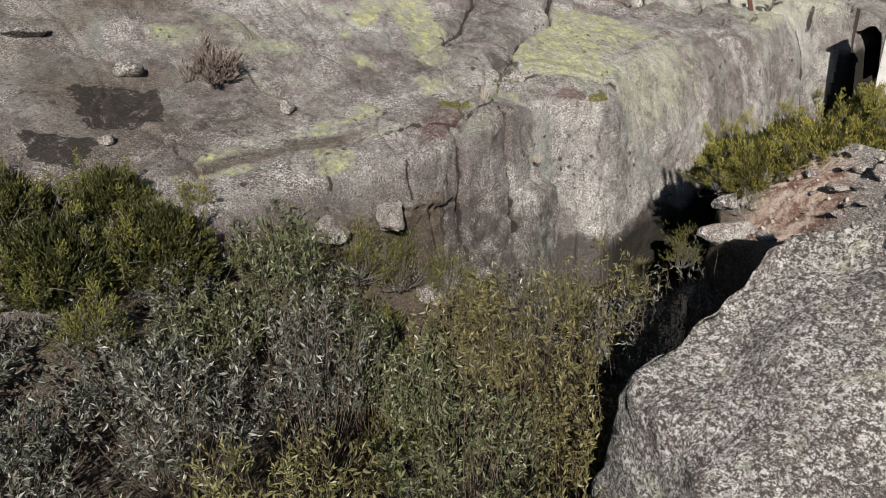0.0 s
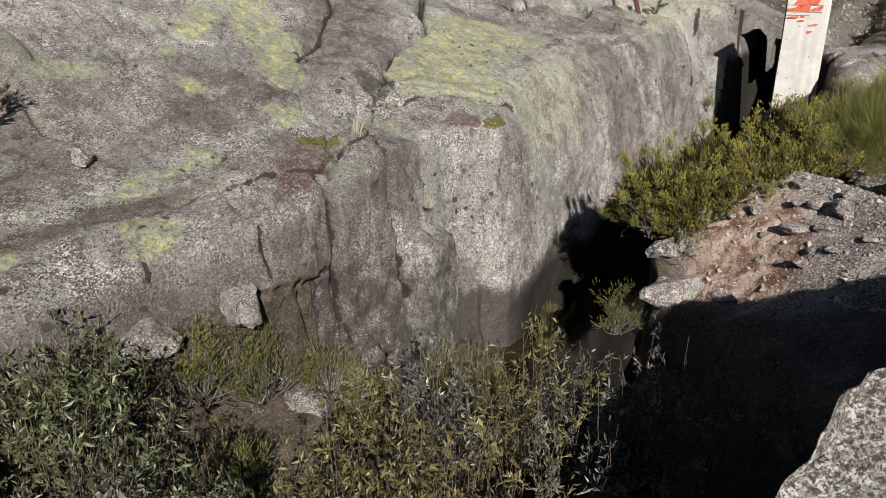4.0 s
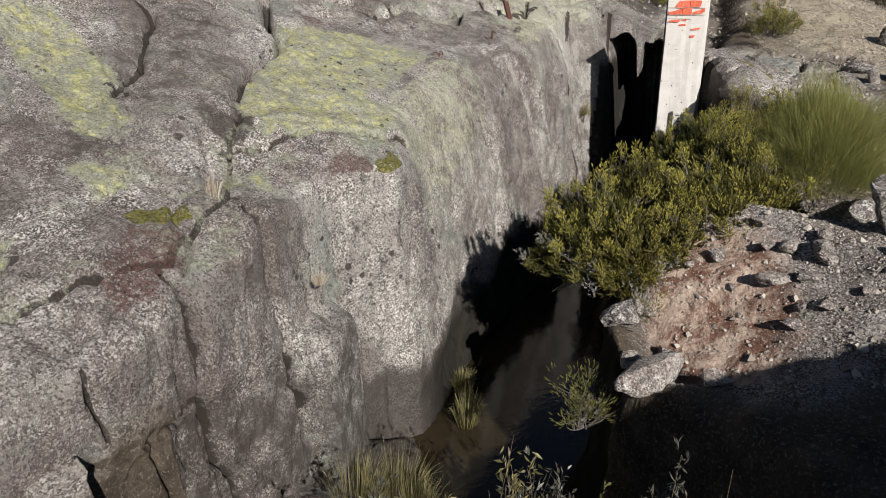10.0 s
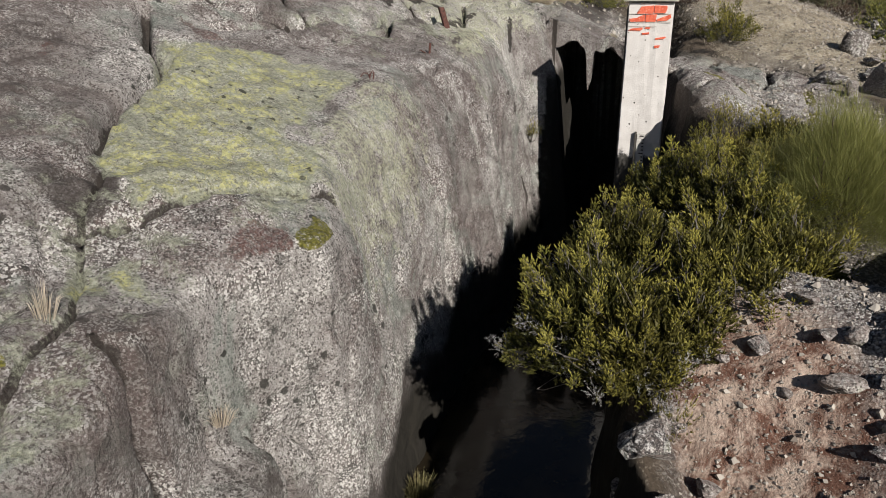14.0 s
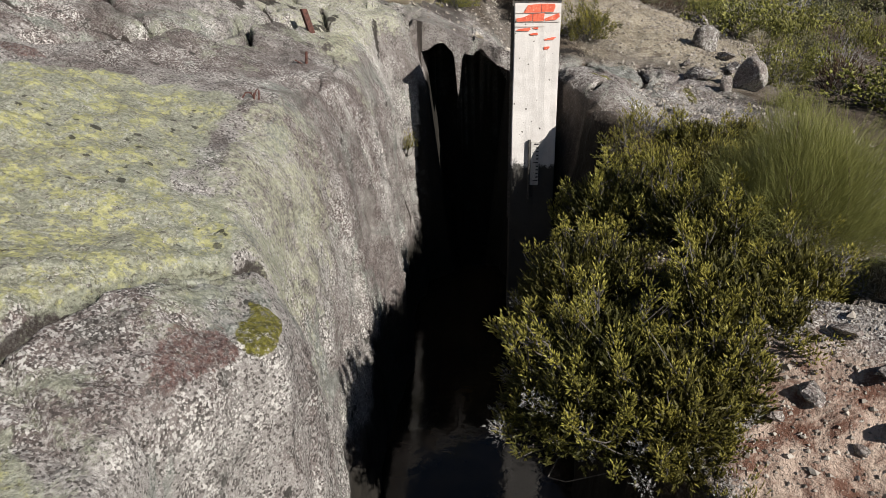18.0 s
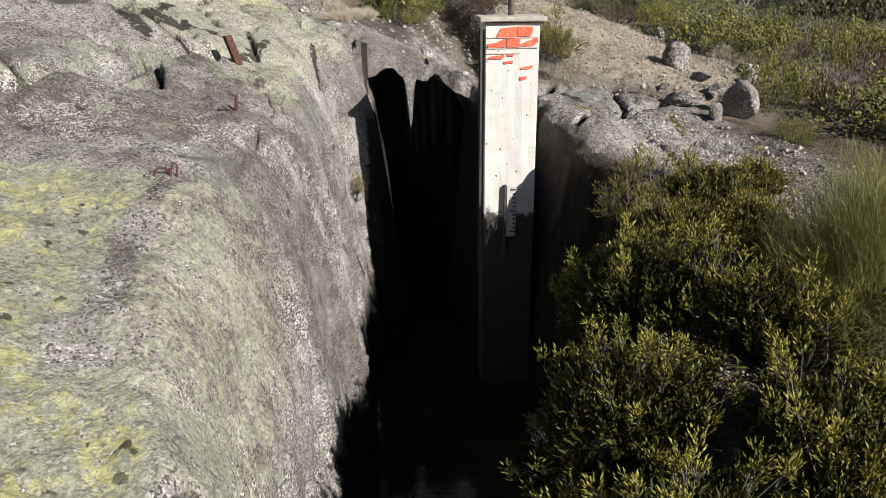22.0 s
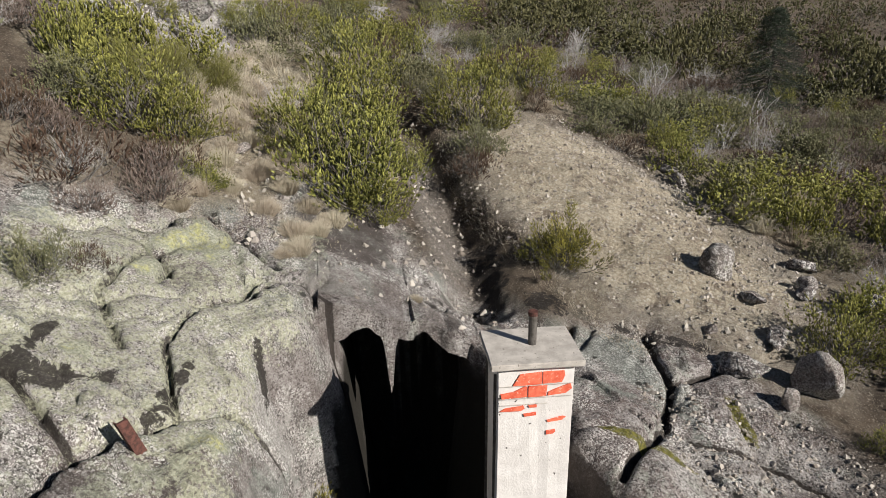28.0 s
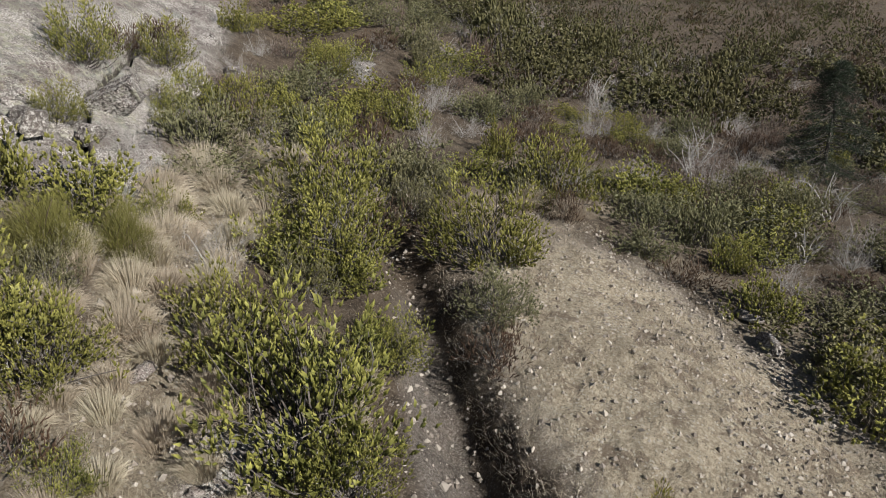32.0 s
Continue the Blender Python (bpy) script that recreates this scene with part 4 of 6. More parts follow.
# ---- ground sheet ----
def ticks(*spans):
    out = []
    for lo, hi, step in spans:
        out.append(np.arange(lo, hi - 1e-6, step))
    return np.concatenate(out + [[spans[-1][1]]])


A_TICKS = ticks((-420, -60, 40), (-60, -12, 4), (-12, -2, 0.5), (-2, 3, 0.12), (3, 6, 0.032), (6, 11.5, 0.02), (11.5, 19.6, 0.032), (19.6, 23, 0.05), (23, 30, 0.08), (30, 45, 0.2), (45, 80, 0.6), (80, 160, 4), (160, 520, 40))
B_TICKS = ticks((-420, -80, 40), (-80, -20, 4), (-20, -6, 0.35), (-6, 1, 0.12), (1, 1.6, 0.05), (1.6, 3.4, 0.03), (3.4, 4.9, 0.02), (4.9, 6.3, 0.05), (6.3, 6.48, 0.02), (6.48, 6.98, 0.0045), (6.98, 7.62, 0.012), (7.62, 8, 0.025), (8, 11, 0.034), (11, 15, 0.12), (15, 25, 0.5), (25, 80, 4), (80, 420, 40))


def face_gap(a, z, pts):
    return line_gap(a + 0.05 * fbm(a * 4, z * 4, 4, 6), z + 0.05 * fbm(a * 4 + 9, z * 4, 4, 7), pts)


def patch(a, b, pts):
    """Signed distance to a closed outline in the plan, positive inside."""
    inside = np.zeros(a.shape, bool)
    for (a0, b0), (a1, b1) in zip(pts, pts[1:] + pts[:1]):
        if b0 != b1:
            inside ^= ((b0 > b) != (b1 > b)) & (a < (a1 - a0) * (b - b0) / (b1 - b0) + a0)
    gap = line_gap(a, b, pts + pts[:1])
    return np.where(inside, gap, -gap)


# yellow lichen on the outcrop: cover and outline in plan
LICHEN = (
    (1.0, ((12.06, 9.83), (12.31, 9.34), (12.81, 8.78), (12.9, 8.22), (12.9, 7.75), (12.38, 7.78), (11.8, 7.95), (11.59, 7.69), (10.9, 7.45), (10.24, 7.36), (9.9, 7.73), (9.59, 7.98), (9.29, 8.16), (9.58, 8.63), (9.94, 8.99), (11.01, 9.22))),
    (0.95, ((8.92, 11.42), (9.59, 11.25), (9.28, 10.43), (8.81, 9.7), (8.5, 9.14), (8.01, 9.29), (8.08, 9.63), (8.37, 10.38), (8.44, 10.8))),
    (0.9, ((7.8, 11.07), (8.14, 11.29), (8.71, 11.34), (8.53, 11.05), (8.09, 10.74), (7.77, 10.75))),
    (0.9, ((7.3, 10.92), (7.55, 10.85), (7.46, 10.5), (7.2, 10.43))),
    (0.9, ((7.09, 9.94), (7.24, 9.77), (7.13, 9.5), (6.9, 9.6))),
    (0.8, ((7.63, 11.63), (7.94, 11.43), (7.85, 11.2), (7.58, 11.3))),
    (0.72, ((7.49, 9.02), (7.93, 8.62), (7.57, 8.34), (7.2, 8.49), (7.24, 8.77))),
    (0.78, ((6.19, 8.85), (6.46, 8.71), (6.49, 8.44), (6.16, 8.21), (5.92, 8.44))),
    (0.85, ((5.84, 8.06), (6.11, 7.91), (5.91, 7.7), (5.7, 7.84))),
    (0.9, ((5.18, 8.53), (5.52, 8.43), (5.57, 8.14), (5.1, 8.28))),
    (1.0, ((4.95, 8.0), (5.18, 7.84), (5.24, 7.6), (4.84, 7.3), (4.62, 7.5), (4.7, 7.8))),
    (0.85, ((8.57, 8.21), (8.66, 8.08), (8.51, 7.85), (8.26, 7.7), (8.2, 7.92))),
    (0.85, ((8.82, 8.01), (8.86, 7.8), (8.58, 7.55), (8.44, 7.66), (8.6, 7.85))),
    (0.95, ((3.53, 8.66), (4.0, 8.66), (4.34, 8.36), (4.08, 7.86), (3.57, 8.12), (3.41, 8.39))),
    (0.85, ((4.91, 8.53), (5.4, 8.4), (6.35, 8.33), (6.39, 8.6), (5.71, 8.61))),
    (0.6, ((4.32, 12.06), (5.74, 11.82), (6.63, 10.36), (5.8, 10.43), (4.67, 11.23))),
    (0.8, ((17.18, 8.75), (17.55, 8.47), (17.25, 8.3))),
    (0.85, ((16.81, 7.49), (16.95, 7.16), (16.71, 7.1), (16.6, 7.42))),
    (0.9, ((19.18, 3.84), (19.33, 3.54), (19.06, 3.3), (18.84, 3.5), (18.93, 3.8))),
    (0.75, ((18.92, 8.6), (19.16, 8.2), (18.84, 8.1), (18.75, 8.5))),
    (0.7, ((19.5, 8.4), (20.2, 7.9), (19.8, 7.4), (19.2, 7.8))),
)
LICHEN_WORN = (
    (0.32, ((11.06, 8.09), (11.61, 7.92), (12.15, 7.8), (11.68, 7.59), (11.0, 7.55), (10.65, 7.79), (10.63, 7.98))),
    (0.42, ((11.5, 8.6), (12.95, 8.4), (12.95, 7.6), (11.6, 7.4), (10.8, 7.4), (10.9, 8.0))),
)
MOSS = (
    (1.0, ((7.31, 8.2), (7.68, 7.82), (7.55, 7.66), (7.15, 7.95))),
    (1.0, ((9.82, 7.2), (10.1, 7.18), (10.05, 6.98), (9.8, 6.88), (9.62, 6.98), (9.66, 7.12))),
)
RUST = (
    (0.85, ((7.11, 8.03), (7.41, 7.58), (6.81, 7.25), (6.35, 7.3), (6.4, 7.69))),
    (0.95, ((9.34, 7.55), (9.63, 7.42), (9.8, 7.22), (9.62, 7.08), (9.38, 7.12), (9.04, 7.42))),
    (0.9, ((12.9, 10.33), (12.77, 9.85), (12.67, 9.35), (12.34, 9.6), (12.59, 10.07))),
    (0.7, ((10.5, 10.53), (10.94, 10.11), (10.77, 9.75), (10.48, 9.98))),
)
# black crusts and damp hollows
BLACK = (
    ((16.96, 9.03), (17.48, 8.93), (17.91, 8.71), (17.59, 8.63), (17.28, 8.74), (17.18, 8.39), (17.36, 8.1), (17.1, 8.14), (16.86, 8.58), (16.83, 8.91)),
    ((16.64, 8.77), (16.81, 8.48), (16.58, 8.38), (16.44, 8.46)), ((16.04, 8.88), (16.19, 8.63), (16.02, 8.56), (15.89, 8.72)),
    ((16.6, 9.13), (16.74, 8.89), (16.37, 8.6), (16.06, 8.66), (16.21, 8.88)), ((8.59, 10.05), (9.09, 9.77), (8.74, 9.32), (8.81, 9.7)),
    ((9.78, 8.18), (9.92, 8.05), (9.82, 7.95), (9.72, 8.06)), ((2.78, 11.0), (4.0, 10.42), (3.68, 9.55), (2.74, 9.95)), ((1.95, 10.15), (2.85, 9.72), (2.45, 9.05), (1.85, 9.5)),
)


def zones(a, b, z):
    """How much of each surface, and of the painted cleft shade, covers the ground: named weights between 0 and 1."""
    rock = outcrop_mask(a, b)
    wob = 0.35 * fbm(a * 1.1, b * 1.1, 4, 41)
    el = rim(a, RIM_L)
    in_cleft = (a < 18.5) * (b < el + 0.1) * (b > rim(a, RIM_R) - 0.1)
    mound = np.clip(3.2 * blob(a, b, 23.0, 1.75, 5.4, 2.3, 8) + 1.6 * wob, 0, 1) * (1 - rock)
    gravel = np.clip(2.5 * blob(a, b, 15.6, 1.9, 2.6, 1.15, 25) + wob, 0, 1) * (1 - rock)
    gravel = np.maximum(gravel, 0.8 * np.clip(3 * blob(a, b, 11.6, 2.9, 1.6, 0.9, 35) + wob, 0, 1))
    gravel = np.maximum(gravel, 0.35 * np.clip(2 * blob(a, b, 22.5, 4.75, 3.6, 0.45) + wob, 0, 1))
    earth = np.clip(1.1 * blob(a, b, 9.8, 3.65, 1.15, 0.75, 20) + 0.1, 0, 1) + 0.9 * np.clip(blob(a, b, 11.4, 2.7, 1.0, 0.35, 30), 0, 1)
    bank = np.clip(3 * blob(a, b, 9.9, 3.2, 1.7, 1.3, 15) + wob, 0, 1)
    path = np.clip(3 * (1 - line_gap(a, b, ((19.8, 7.3), (21, 7.5), (22.8, 7.8), (25, 7.9), (27.5, 6.9), (29, 6.6))) / 0.55) + wob, 0, 1) * (1 - rock)
    soil = np.clip((1 - rock) * (1 - mound) * (1 - gravel) * (1 - bank) + 0.8 * in_cleft * (z < 2.0) * (a < 9.0) * (b < 6.3), 0, 1)
    soil = np.maximum(soil, 0.95 * (a < 6.5) * smooth(0.12, -0.02, b - el) * smooth(3.3, 2.9, z + wob) * (b > 2.4))
    soil = np.maximum(soil, 0.75 * rock * smooth(6.2, 4.6, a) * np.clip(0.5 + 3 * wob, 0, 1) * (b > el + 1.3))
    soil = np.maximum(soil, 0.75 * np.clip(2.2 * blob(a, b, 4.6, 8.2, 2.2, 0.22, -8) + 2.2 * wob, 0, 1))
    hill = smooth(18.5, 20, a) * (1 - rock) * (1 - mound)
    straw = np.maximum.reduce([mound, 0.8 * path, 0.65 * hill * (1 - smooth(3.0, 3.6, b) * smooth(7.2, 6.8, b) * smooth(26, 25, a)) * smooth(33, 28, a) * smooth(-4, 1, b) * smooth(-0.1, 0.25, fbm(a * 0.5, b * 0.5, 4, 48))])
    black = np.zeros_like(a)
    for pts in BLACK:
        black = np.maximum(black, 0.7 * smooth(-0.12, 0.12, patch(a, b, pts)))
    for ca, cb, ra, rb, tn in ((17.2, 7.75, 0.5, 0.1, -20), (17.9, 7.05, 0.3, 0.1, 20), (19.0, 2.45, 0.8, 0.18, 60), (20.9, 4.25, 1.2, 0.3, 0), (19.8, 3.7, 0.45, 0.28, 40)):
        black = np.maximum(black, 0.62 * smooth(-0.5, 0.5, blob(a, b, ca, cb, ra, rb, tn)))
    black = np.maximum(black, rock * 0.34 * smooth(0.0, 0.3, fbm(a * 0.6, b * 0.6, 3, 64)))
    aw = a + 0.5 * fbm(a * 1.3, b * 1.3, 4, 61)
    bw = b + 0.4 * fbm(a * 1.3 + 7, b * 1.3, 4, 62)
    lich = np.zeros_like(a)
    la, lb = a + 0.22 * fbm(a * 2.2, b * 2.2, 4, 66), b + 0.18 * fbm(a * 2.2 + 7, b * 2.2, 4, 67)
    for w, pts in LICHEN:
        lich = np.maximum(lich, w * smooth(-0.2, 0.2, patch(la, lb, pts)))
    for w, pts in LICHEN_WORN:
        lich = lich - w * smooth(-0.12, 0.25, patch(la, lb, pts))
    lich = np.maximum(lich, rock * 0.36 * smooth(-0.05, 0.3, fbm(a * 0.7, b * 0.7, 3, 63)))
    crust = 0.42 * np.clip(2.5 * blob(a, b, 18.0, 3.1, 2.0, 1.3) + wob, 0, 1) + 0.2 * np.clip(2 * blob(a, b, 15.0, 7.8, 2.4, 0.8, -8) + 2 * wob, 0, 1) + 0.42 * np.clip(3 * blob(a, b, 12.2, 7.25, 2.2, 0.75, 0) + wob, 0, 1) + 0.52 * np.clip(2 * blob(a, b, 18.2, 8.2, 3.4, 2.6) + wob, 0, 1) + 0.27 * np.clip(2 * blob(a, b, 6.0, 7.8, 2.8, 1.2) + wob, 0, 1) + 0.42 * np.clip(blob(a, b, 30, 10.8, 8, 4) * 2, 0, 1)
    ma, mb = a + 0.1 * fbm(a * 3.5, b * 3.5, 4, 68), b + 0.1 * fbm(a * 3.5 + 7, b * 3.5, 4, 69)
    moss, rust = np.zeros_like(a), np.zeros_like(a)
    for w, pts in MOSS:
        moss = np.maximum(moss, w * smooth(-0.08, 0.08, patch(ma, mb, pts)))
    for ca, cb, ra, rb, tn, w in ((17.0, 3.5, 0.6, 0.1, 70, 0.9), (17.9, 4.1, 0.4, 0.3, 0, 0.5), (17.6, 2.2, 0.5, 0.16, 0, 0.7)):
        moss = np.maximum(moss, w * np.clip(2.0 * blob(ma, mb, ca, cb, ra * 1.2, rb * 1.2, tn), 0, 1))
    for w, pts in RUST:
        rust = np.maximum(rust, w * smooth(-0.12, 0.12, patch(ma, mb, pts)))
    for ca, cb, ra, rb, tn, w in ((16.9, 6.8, 0.4, 0.2, 0, 0.5), (7.6, 7.8, 0.4, 0.1, 0, 0.6), (3.2, 9.9, 0.9, 0.3, 20, 0.6)):
        rust = np.maximum(rust, w * np.clip(2.0 * blob(ma, mb, ca, cb, ra * 1.2, rb * 1.2, tn), 0, 1))
    brown = np.zeros_like(a)
    for ca, cb, ra, rb, tn, w in ((9.6, 9.7, 2.0, 0.9, 25, 0.9), (6.9, 7.75, 2.2, 0.5, 5, 0.85), (3.6, 10.2, 3.0, 1.9, 0, 0.95), (6.4, 9.3, 1.6, 0.5, 10, 0.8), (7.4, 9.6, 1.8, 0.8, 10, 0.8), (10.8, 10.4, 1.4, 0.7, 30, 0.9), (4.0, 9.6, 2.2, 0.7, 0, 0.8), (7.3, 6.9, 0.8, 0.4, 0, 0.7), (13.4, 8.9, 1.4, 0.5, -20, 0.5), (15.2, 8.1, 1.6, 0.4, -20, 0.7), (16.4, 7.0, 0.9, 0.5, -10, 0.6)):
        brown = np.maximum(brown, w * np.clip(1.6 * blob(aw, bw, ca, cb, ra * 1.2, rb * 1.2, tn), 0, 1))
    near_face = (b > 5.6) * smooth(0.12, 0.02, b - el)
    brown = np.maximum(brown, near_face * (0.95 * smooth(6.9, 6.96, a) * smooth(8.0, 7.92, a) * (0.6 + 1.2 * wob) + 0.85 * smooth(7.0, 6.9, a) * smooth(4.0, 3.3, z + wob)))
    brown = np.maximum(brown, 0.75 * (b > 5.6) * smooth(0.5, 0.1, b - el) * smooth(12.6, 13.4, a) * np.clip(0.5 + 4 * fbm(a * 2.2 + 0.6 * z, z * 0.5, 4, 65), 0, 1))
    crust = crust + 0.1 * smooth(-0.25, 0.1, b - el) * smooth(0.9, 0.5, b - el) * smooth(9.9, 10.4, a) * smooth(13.6, 12.4, a)
    whorl = np.sin(7.5 * np.hypot(aw - 15.0, 1.3 * (bw - 9.3)) + 3.0 * fbm(a * 1.2, b * 1.2, 4, 60))
    brown = np.maximum(brown, 0.8 * smooth(0.0, 0.8, whorl) * smooth(12.9, 13.6, a) * smooth(17.0, 16.2, a) * smooth(0.0, 0.3, b - el) * smooth(8.7, 8.2, b))
    dark, joint = np.zeros_like(a), np.zeros_like(a)
    for pts, w, depth, rnd in JOINTS:
        joint = np.maximum(joint, np.exp(-(line_gap(a + 0.05 * fbm(a * 3, b * 3, 2, 3), b + 0.05 * fbm(a * 3 + 9, b * 3, 2, 4), pts) / (w + 0.012)) ** 2))
    for pts, w, depth in (c for c in CRACKS if c[2] > 0.11):
        joint = np.maximum(joint, (b < el + 0.3) * (b > 5.6) * np.exp(-(face_gap(a, z, pts) / (w + 0.012)) ** 2))
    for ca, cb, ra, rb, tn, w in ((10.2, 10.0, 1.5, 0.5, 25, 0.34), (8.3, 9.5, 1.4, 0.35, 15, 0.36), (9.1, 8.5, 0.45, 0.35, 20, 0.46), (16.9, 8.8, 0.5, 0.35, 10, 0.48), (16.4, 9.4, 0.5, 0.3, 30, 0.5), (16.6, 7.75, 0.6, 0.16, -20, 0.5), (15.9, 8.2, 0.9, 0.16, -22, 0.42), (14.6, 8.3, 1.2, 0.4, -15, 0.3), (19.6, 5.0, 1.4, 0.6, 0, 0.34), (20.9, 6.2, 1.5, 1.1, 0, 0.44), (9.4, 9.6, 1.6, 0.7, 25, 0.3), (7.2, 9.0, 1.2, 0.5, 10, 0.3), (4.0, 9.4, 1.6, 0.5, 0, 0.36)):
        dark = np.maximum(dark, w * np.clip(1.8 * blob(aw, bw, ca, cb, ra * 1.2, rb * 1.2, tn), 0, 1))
    # the next three darken the cleft's rock to imitate the shade inside it
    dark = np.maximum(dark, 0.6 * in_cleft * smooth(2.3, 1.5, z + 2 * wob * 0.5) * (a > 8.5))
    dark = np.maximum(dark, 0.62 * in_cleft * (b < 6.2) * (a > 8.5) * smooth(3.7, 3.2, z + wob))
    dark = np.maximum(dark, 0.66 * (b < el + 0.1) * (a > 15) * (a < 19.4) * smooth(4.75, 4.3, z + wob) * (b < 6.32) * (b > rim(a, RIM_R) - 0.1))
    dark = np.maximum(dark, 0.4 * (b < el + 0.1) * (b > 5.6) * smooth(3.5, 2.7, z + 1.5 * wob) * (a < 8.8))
    # painted shade: right wall and head of the cleft, then the foot of the left wall
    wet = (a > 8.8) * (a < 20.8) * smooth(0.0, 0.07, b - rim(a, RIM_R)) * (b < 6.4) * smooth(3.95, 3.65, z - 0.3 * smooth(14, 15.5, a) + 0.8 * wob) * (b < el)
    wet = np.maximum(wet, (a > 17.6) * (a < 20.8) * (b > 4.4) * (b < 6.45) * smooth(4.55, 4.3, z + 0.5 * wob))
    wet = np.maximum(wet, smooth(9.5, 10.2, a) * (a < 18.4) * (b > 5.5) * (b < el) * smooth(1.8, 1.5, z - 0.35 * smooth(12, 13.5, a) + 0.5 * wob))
    face = np.clip(smooth(0.55, 0.1, b - el) * smooth(11.5, 13.0, a) * (b > 6) + 0.25 * smooth(0.3, 0.0, b - el) * (b > 6), 0, 1)
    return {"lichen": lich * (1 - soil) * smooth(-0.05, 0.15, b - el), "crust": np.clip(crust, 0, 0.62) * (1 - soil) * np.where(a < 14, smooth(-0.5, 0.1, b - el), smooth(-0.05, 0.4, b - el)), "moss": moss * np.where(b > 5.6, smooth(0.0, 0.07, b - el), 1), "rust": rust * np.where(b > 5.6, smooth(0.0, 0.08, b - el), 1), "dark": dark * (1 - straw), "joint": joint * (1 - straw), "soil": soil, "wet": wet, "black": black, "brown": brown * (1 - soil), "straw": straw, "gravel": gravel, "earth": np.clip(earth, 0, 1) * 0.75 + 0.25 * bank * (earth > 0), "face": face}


def sheet(name, at, bt, label, category):
    a, b = np.meshgrid(at, bt, indexing="ij")
    # the rows follow the rim of the cleft, so that the steep face is finely divided
    b = b + (rim(a, RIM_L) - 7.0) * smooth(5.7, 6.4, b) * smooth(9.4, 7.8, b) * smooth(-2, 3, a) * smooth(23, 19.4, a)
    z = height(a, b, True, True)
    # push the steep faces in and out, and open the upright cracks in them
    el = rim(a, RIM_L)
    steep = smooth(0.35, 0.05, b - el) * smooth(-0.6, -0.3, b - el) * (a < 18.2)
    far = smooth(8.8, 10.5, a)
    push = (0.02 + 0.07 * far) * fbm(a * 0.9, z * 0.8, 3, 51) + (0.04 + 0.02 * far) * np.abs(fbm(a * 1.1, z * 1.5, 4, 55)) + 0.035 * fbm(a * 6, z * 6, 4, 52) + 0.02 * np.abs(fbm(a * 14, z * 14, 2, 56))
    gap, lot = blocks((a + 0.2 * fbm(a, z, 2, 57)) * 1.5, (z + 0.2 * fbm(a + 4, z, 2, 58)) * 0.75, 101)
    push = push + smooth(11.5, 9.5, a) * (0.1 * (lot - 0.5) + 0.035 * np.exp(-gap / 0.02)) + smooth(9.5, 12.5, a) * (0.1 * (lot - 0.5) + 0.05 * np.exp(-gap / 0.02))
    for pts, w, depth in CRACKS:
        push = push + depth * np.exp(-(face_gap(a, z, pts) / w) ** 2)
    push = push + 0.08 * smooth(3.05, 2.8, z + 0.15 * fbm(a * 2, b * 0, 2, 59)) * smooth(7.6, 7.2, a)
    # a rounded stump at the foot of the face, and the sunken panel beside it
    push = push - 0.3 * smooth(7.94, 8.02, a) * smooth(8.95, 8.84, a) * smooth(2.98, 2.86, z + 0.45 * (a - 8.65) ** 2)
    push = push - 0.16 * smooth(9.0, 9.1, a) * smooth(9.5, 9.3, a) * smooth(2.6, 2.45, z) + 0.05 * smooth(6.8, 6.86, a) * smooth(6.98, 6.92, a)
    # folds that run down the far part of the face
    fold = np.abs(fbm(a * 1.5 + 0.5 * z, z * 0.35, 3, 54))
    push = push + 0.16 * fold * smooth(11.5, 13.5, a)
    push = push * smooth(5.2, 6.4, a)
    er = rim(a, RIM_R)
    steep_r = smooth(0.5, 0.1, np.abs(b - er - 0.1)) * (a > 8) * (a < 18)
    bb = b + steep * push + steep_r * 0.12 * fbm(a * 2.2, z * 2.0, 4, 53)
    x, y = to_xy(a, bb)
    idx = np.arange(a.size).reshape(a.shape)
    faces = np.stack([idx[:-1, :-1], idx[1:, :-1], idx[1:, 1:], idx[:-1, 1:]], -1).reshape(-1, 4)
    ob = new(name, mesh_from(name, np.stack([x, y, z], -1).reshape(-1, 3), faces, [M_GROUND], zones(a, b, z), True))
    return tagged(ob, label, category, kind="structure")


cut = int(np.argmin(np.abs(B_TICKS - 5.6)))
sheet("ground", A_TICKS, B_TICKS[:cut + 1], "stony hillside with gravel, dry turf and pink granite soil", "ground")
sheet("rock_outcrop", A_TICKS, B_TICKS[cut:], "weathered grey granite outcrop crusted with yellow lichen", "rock")


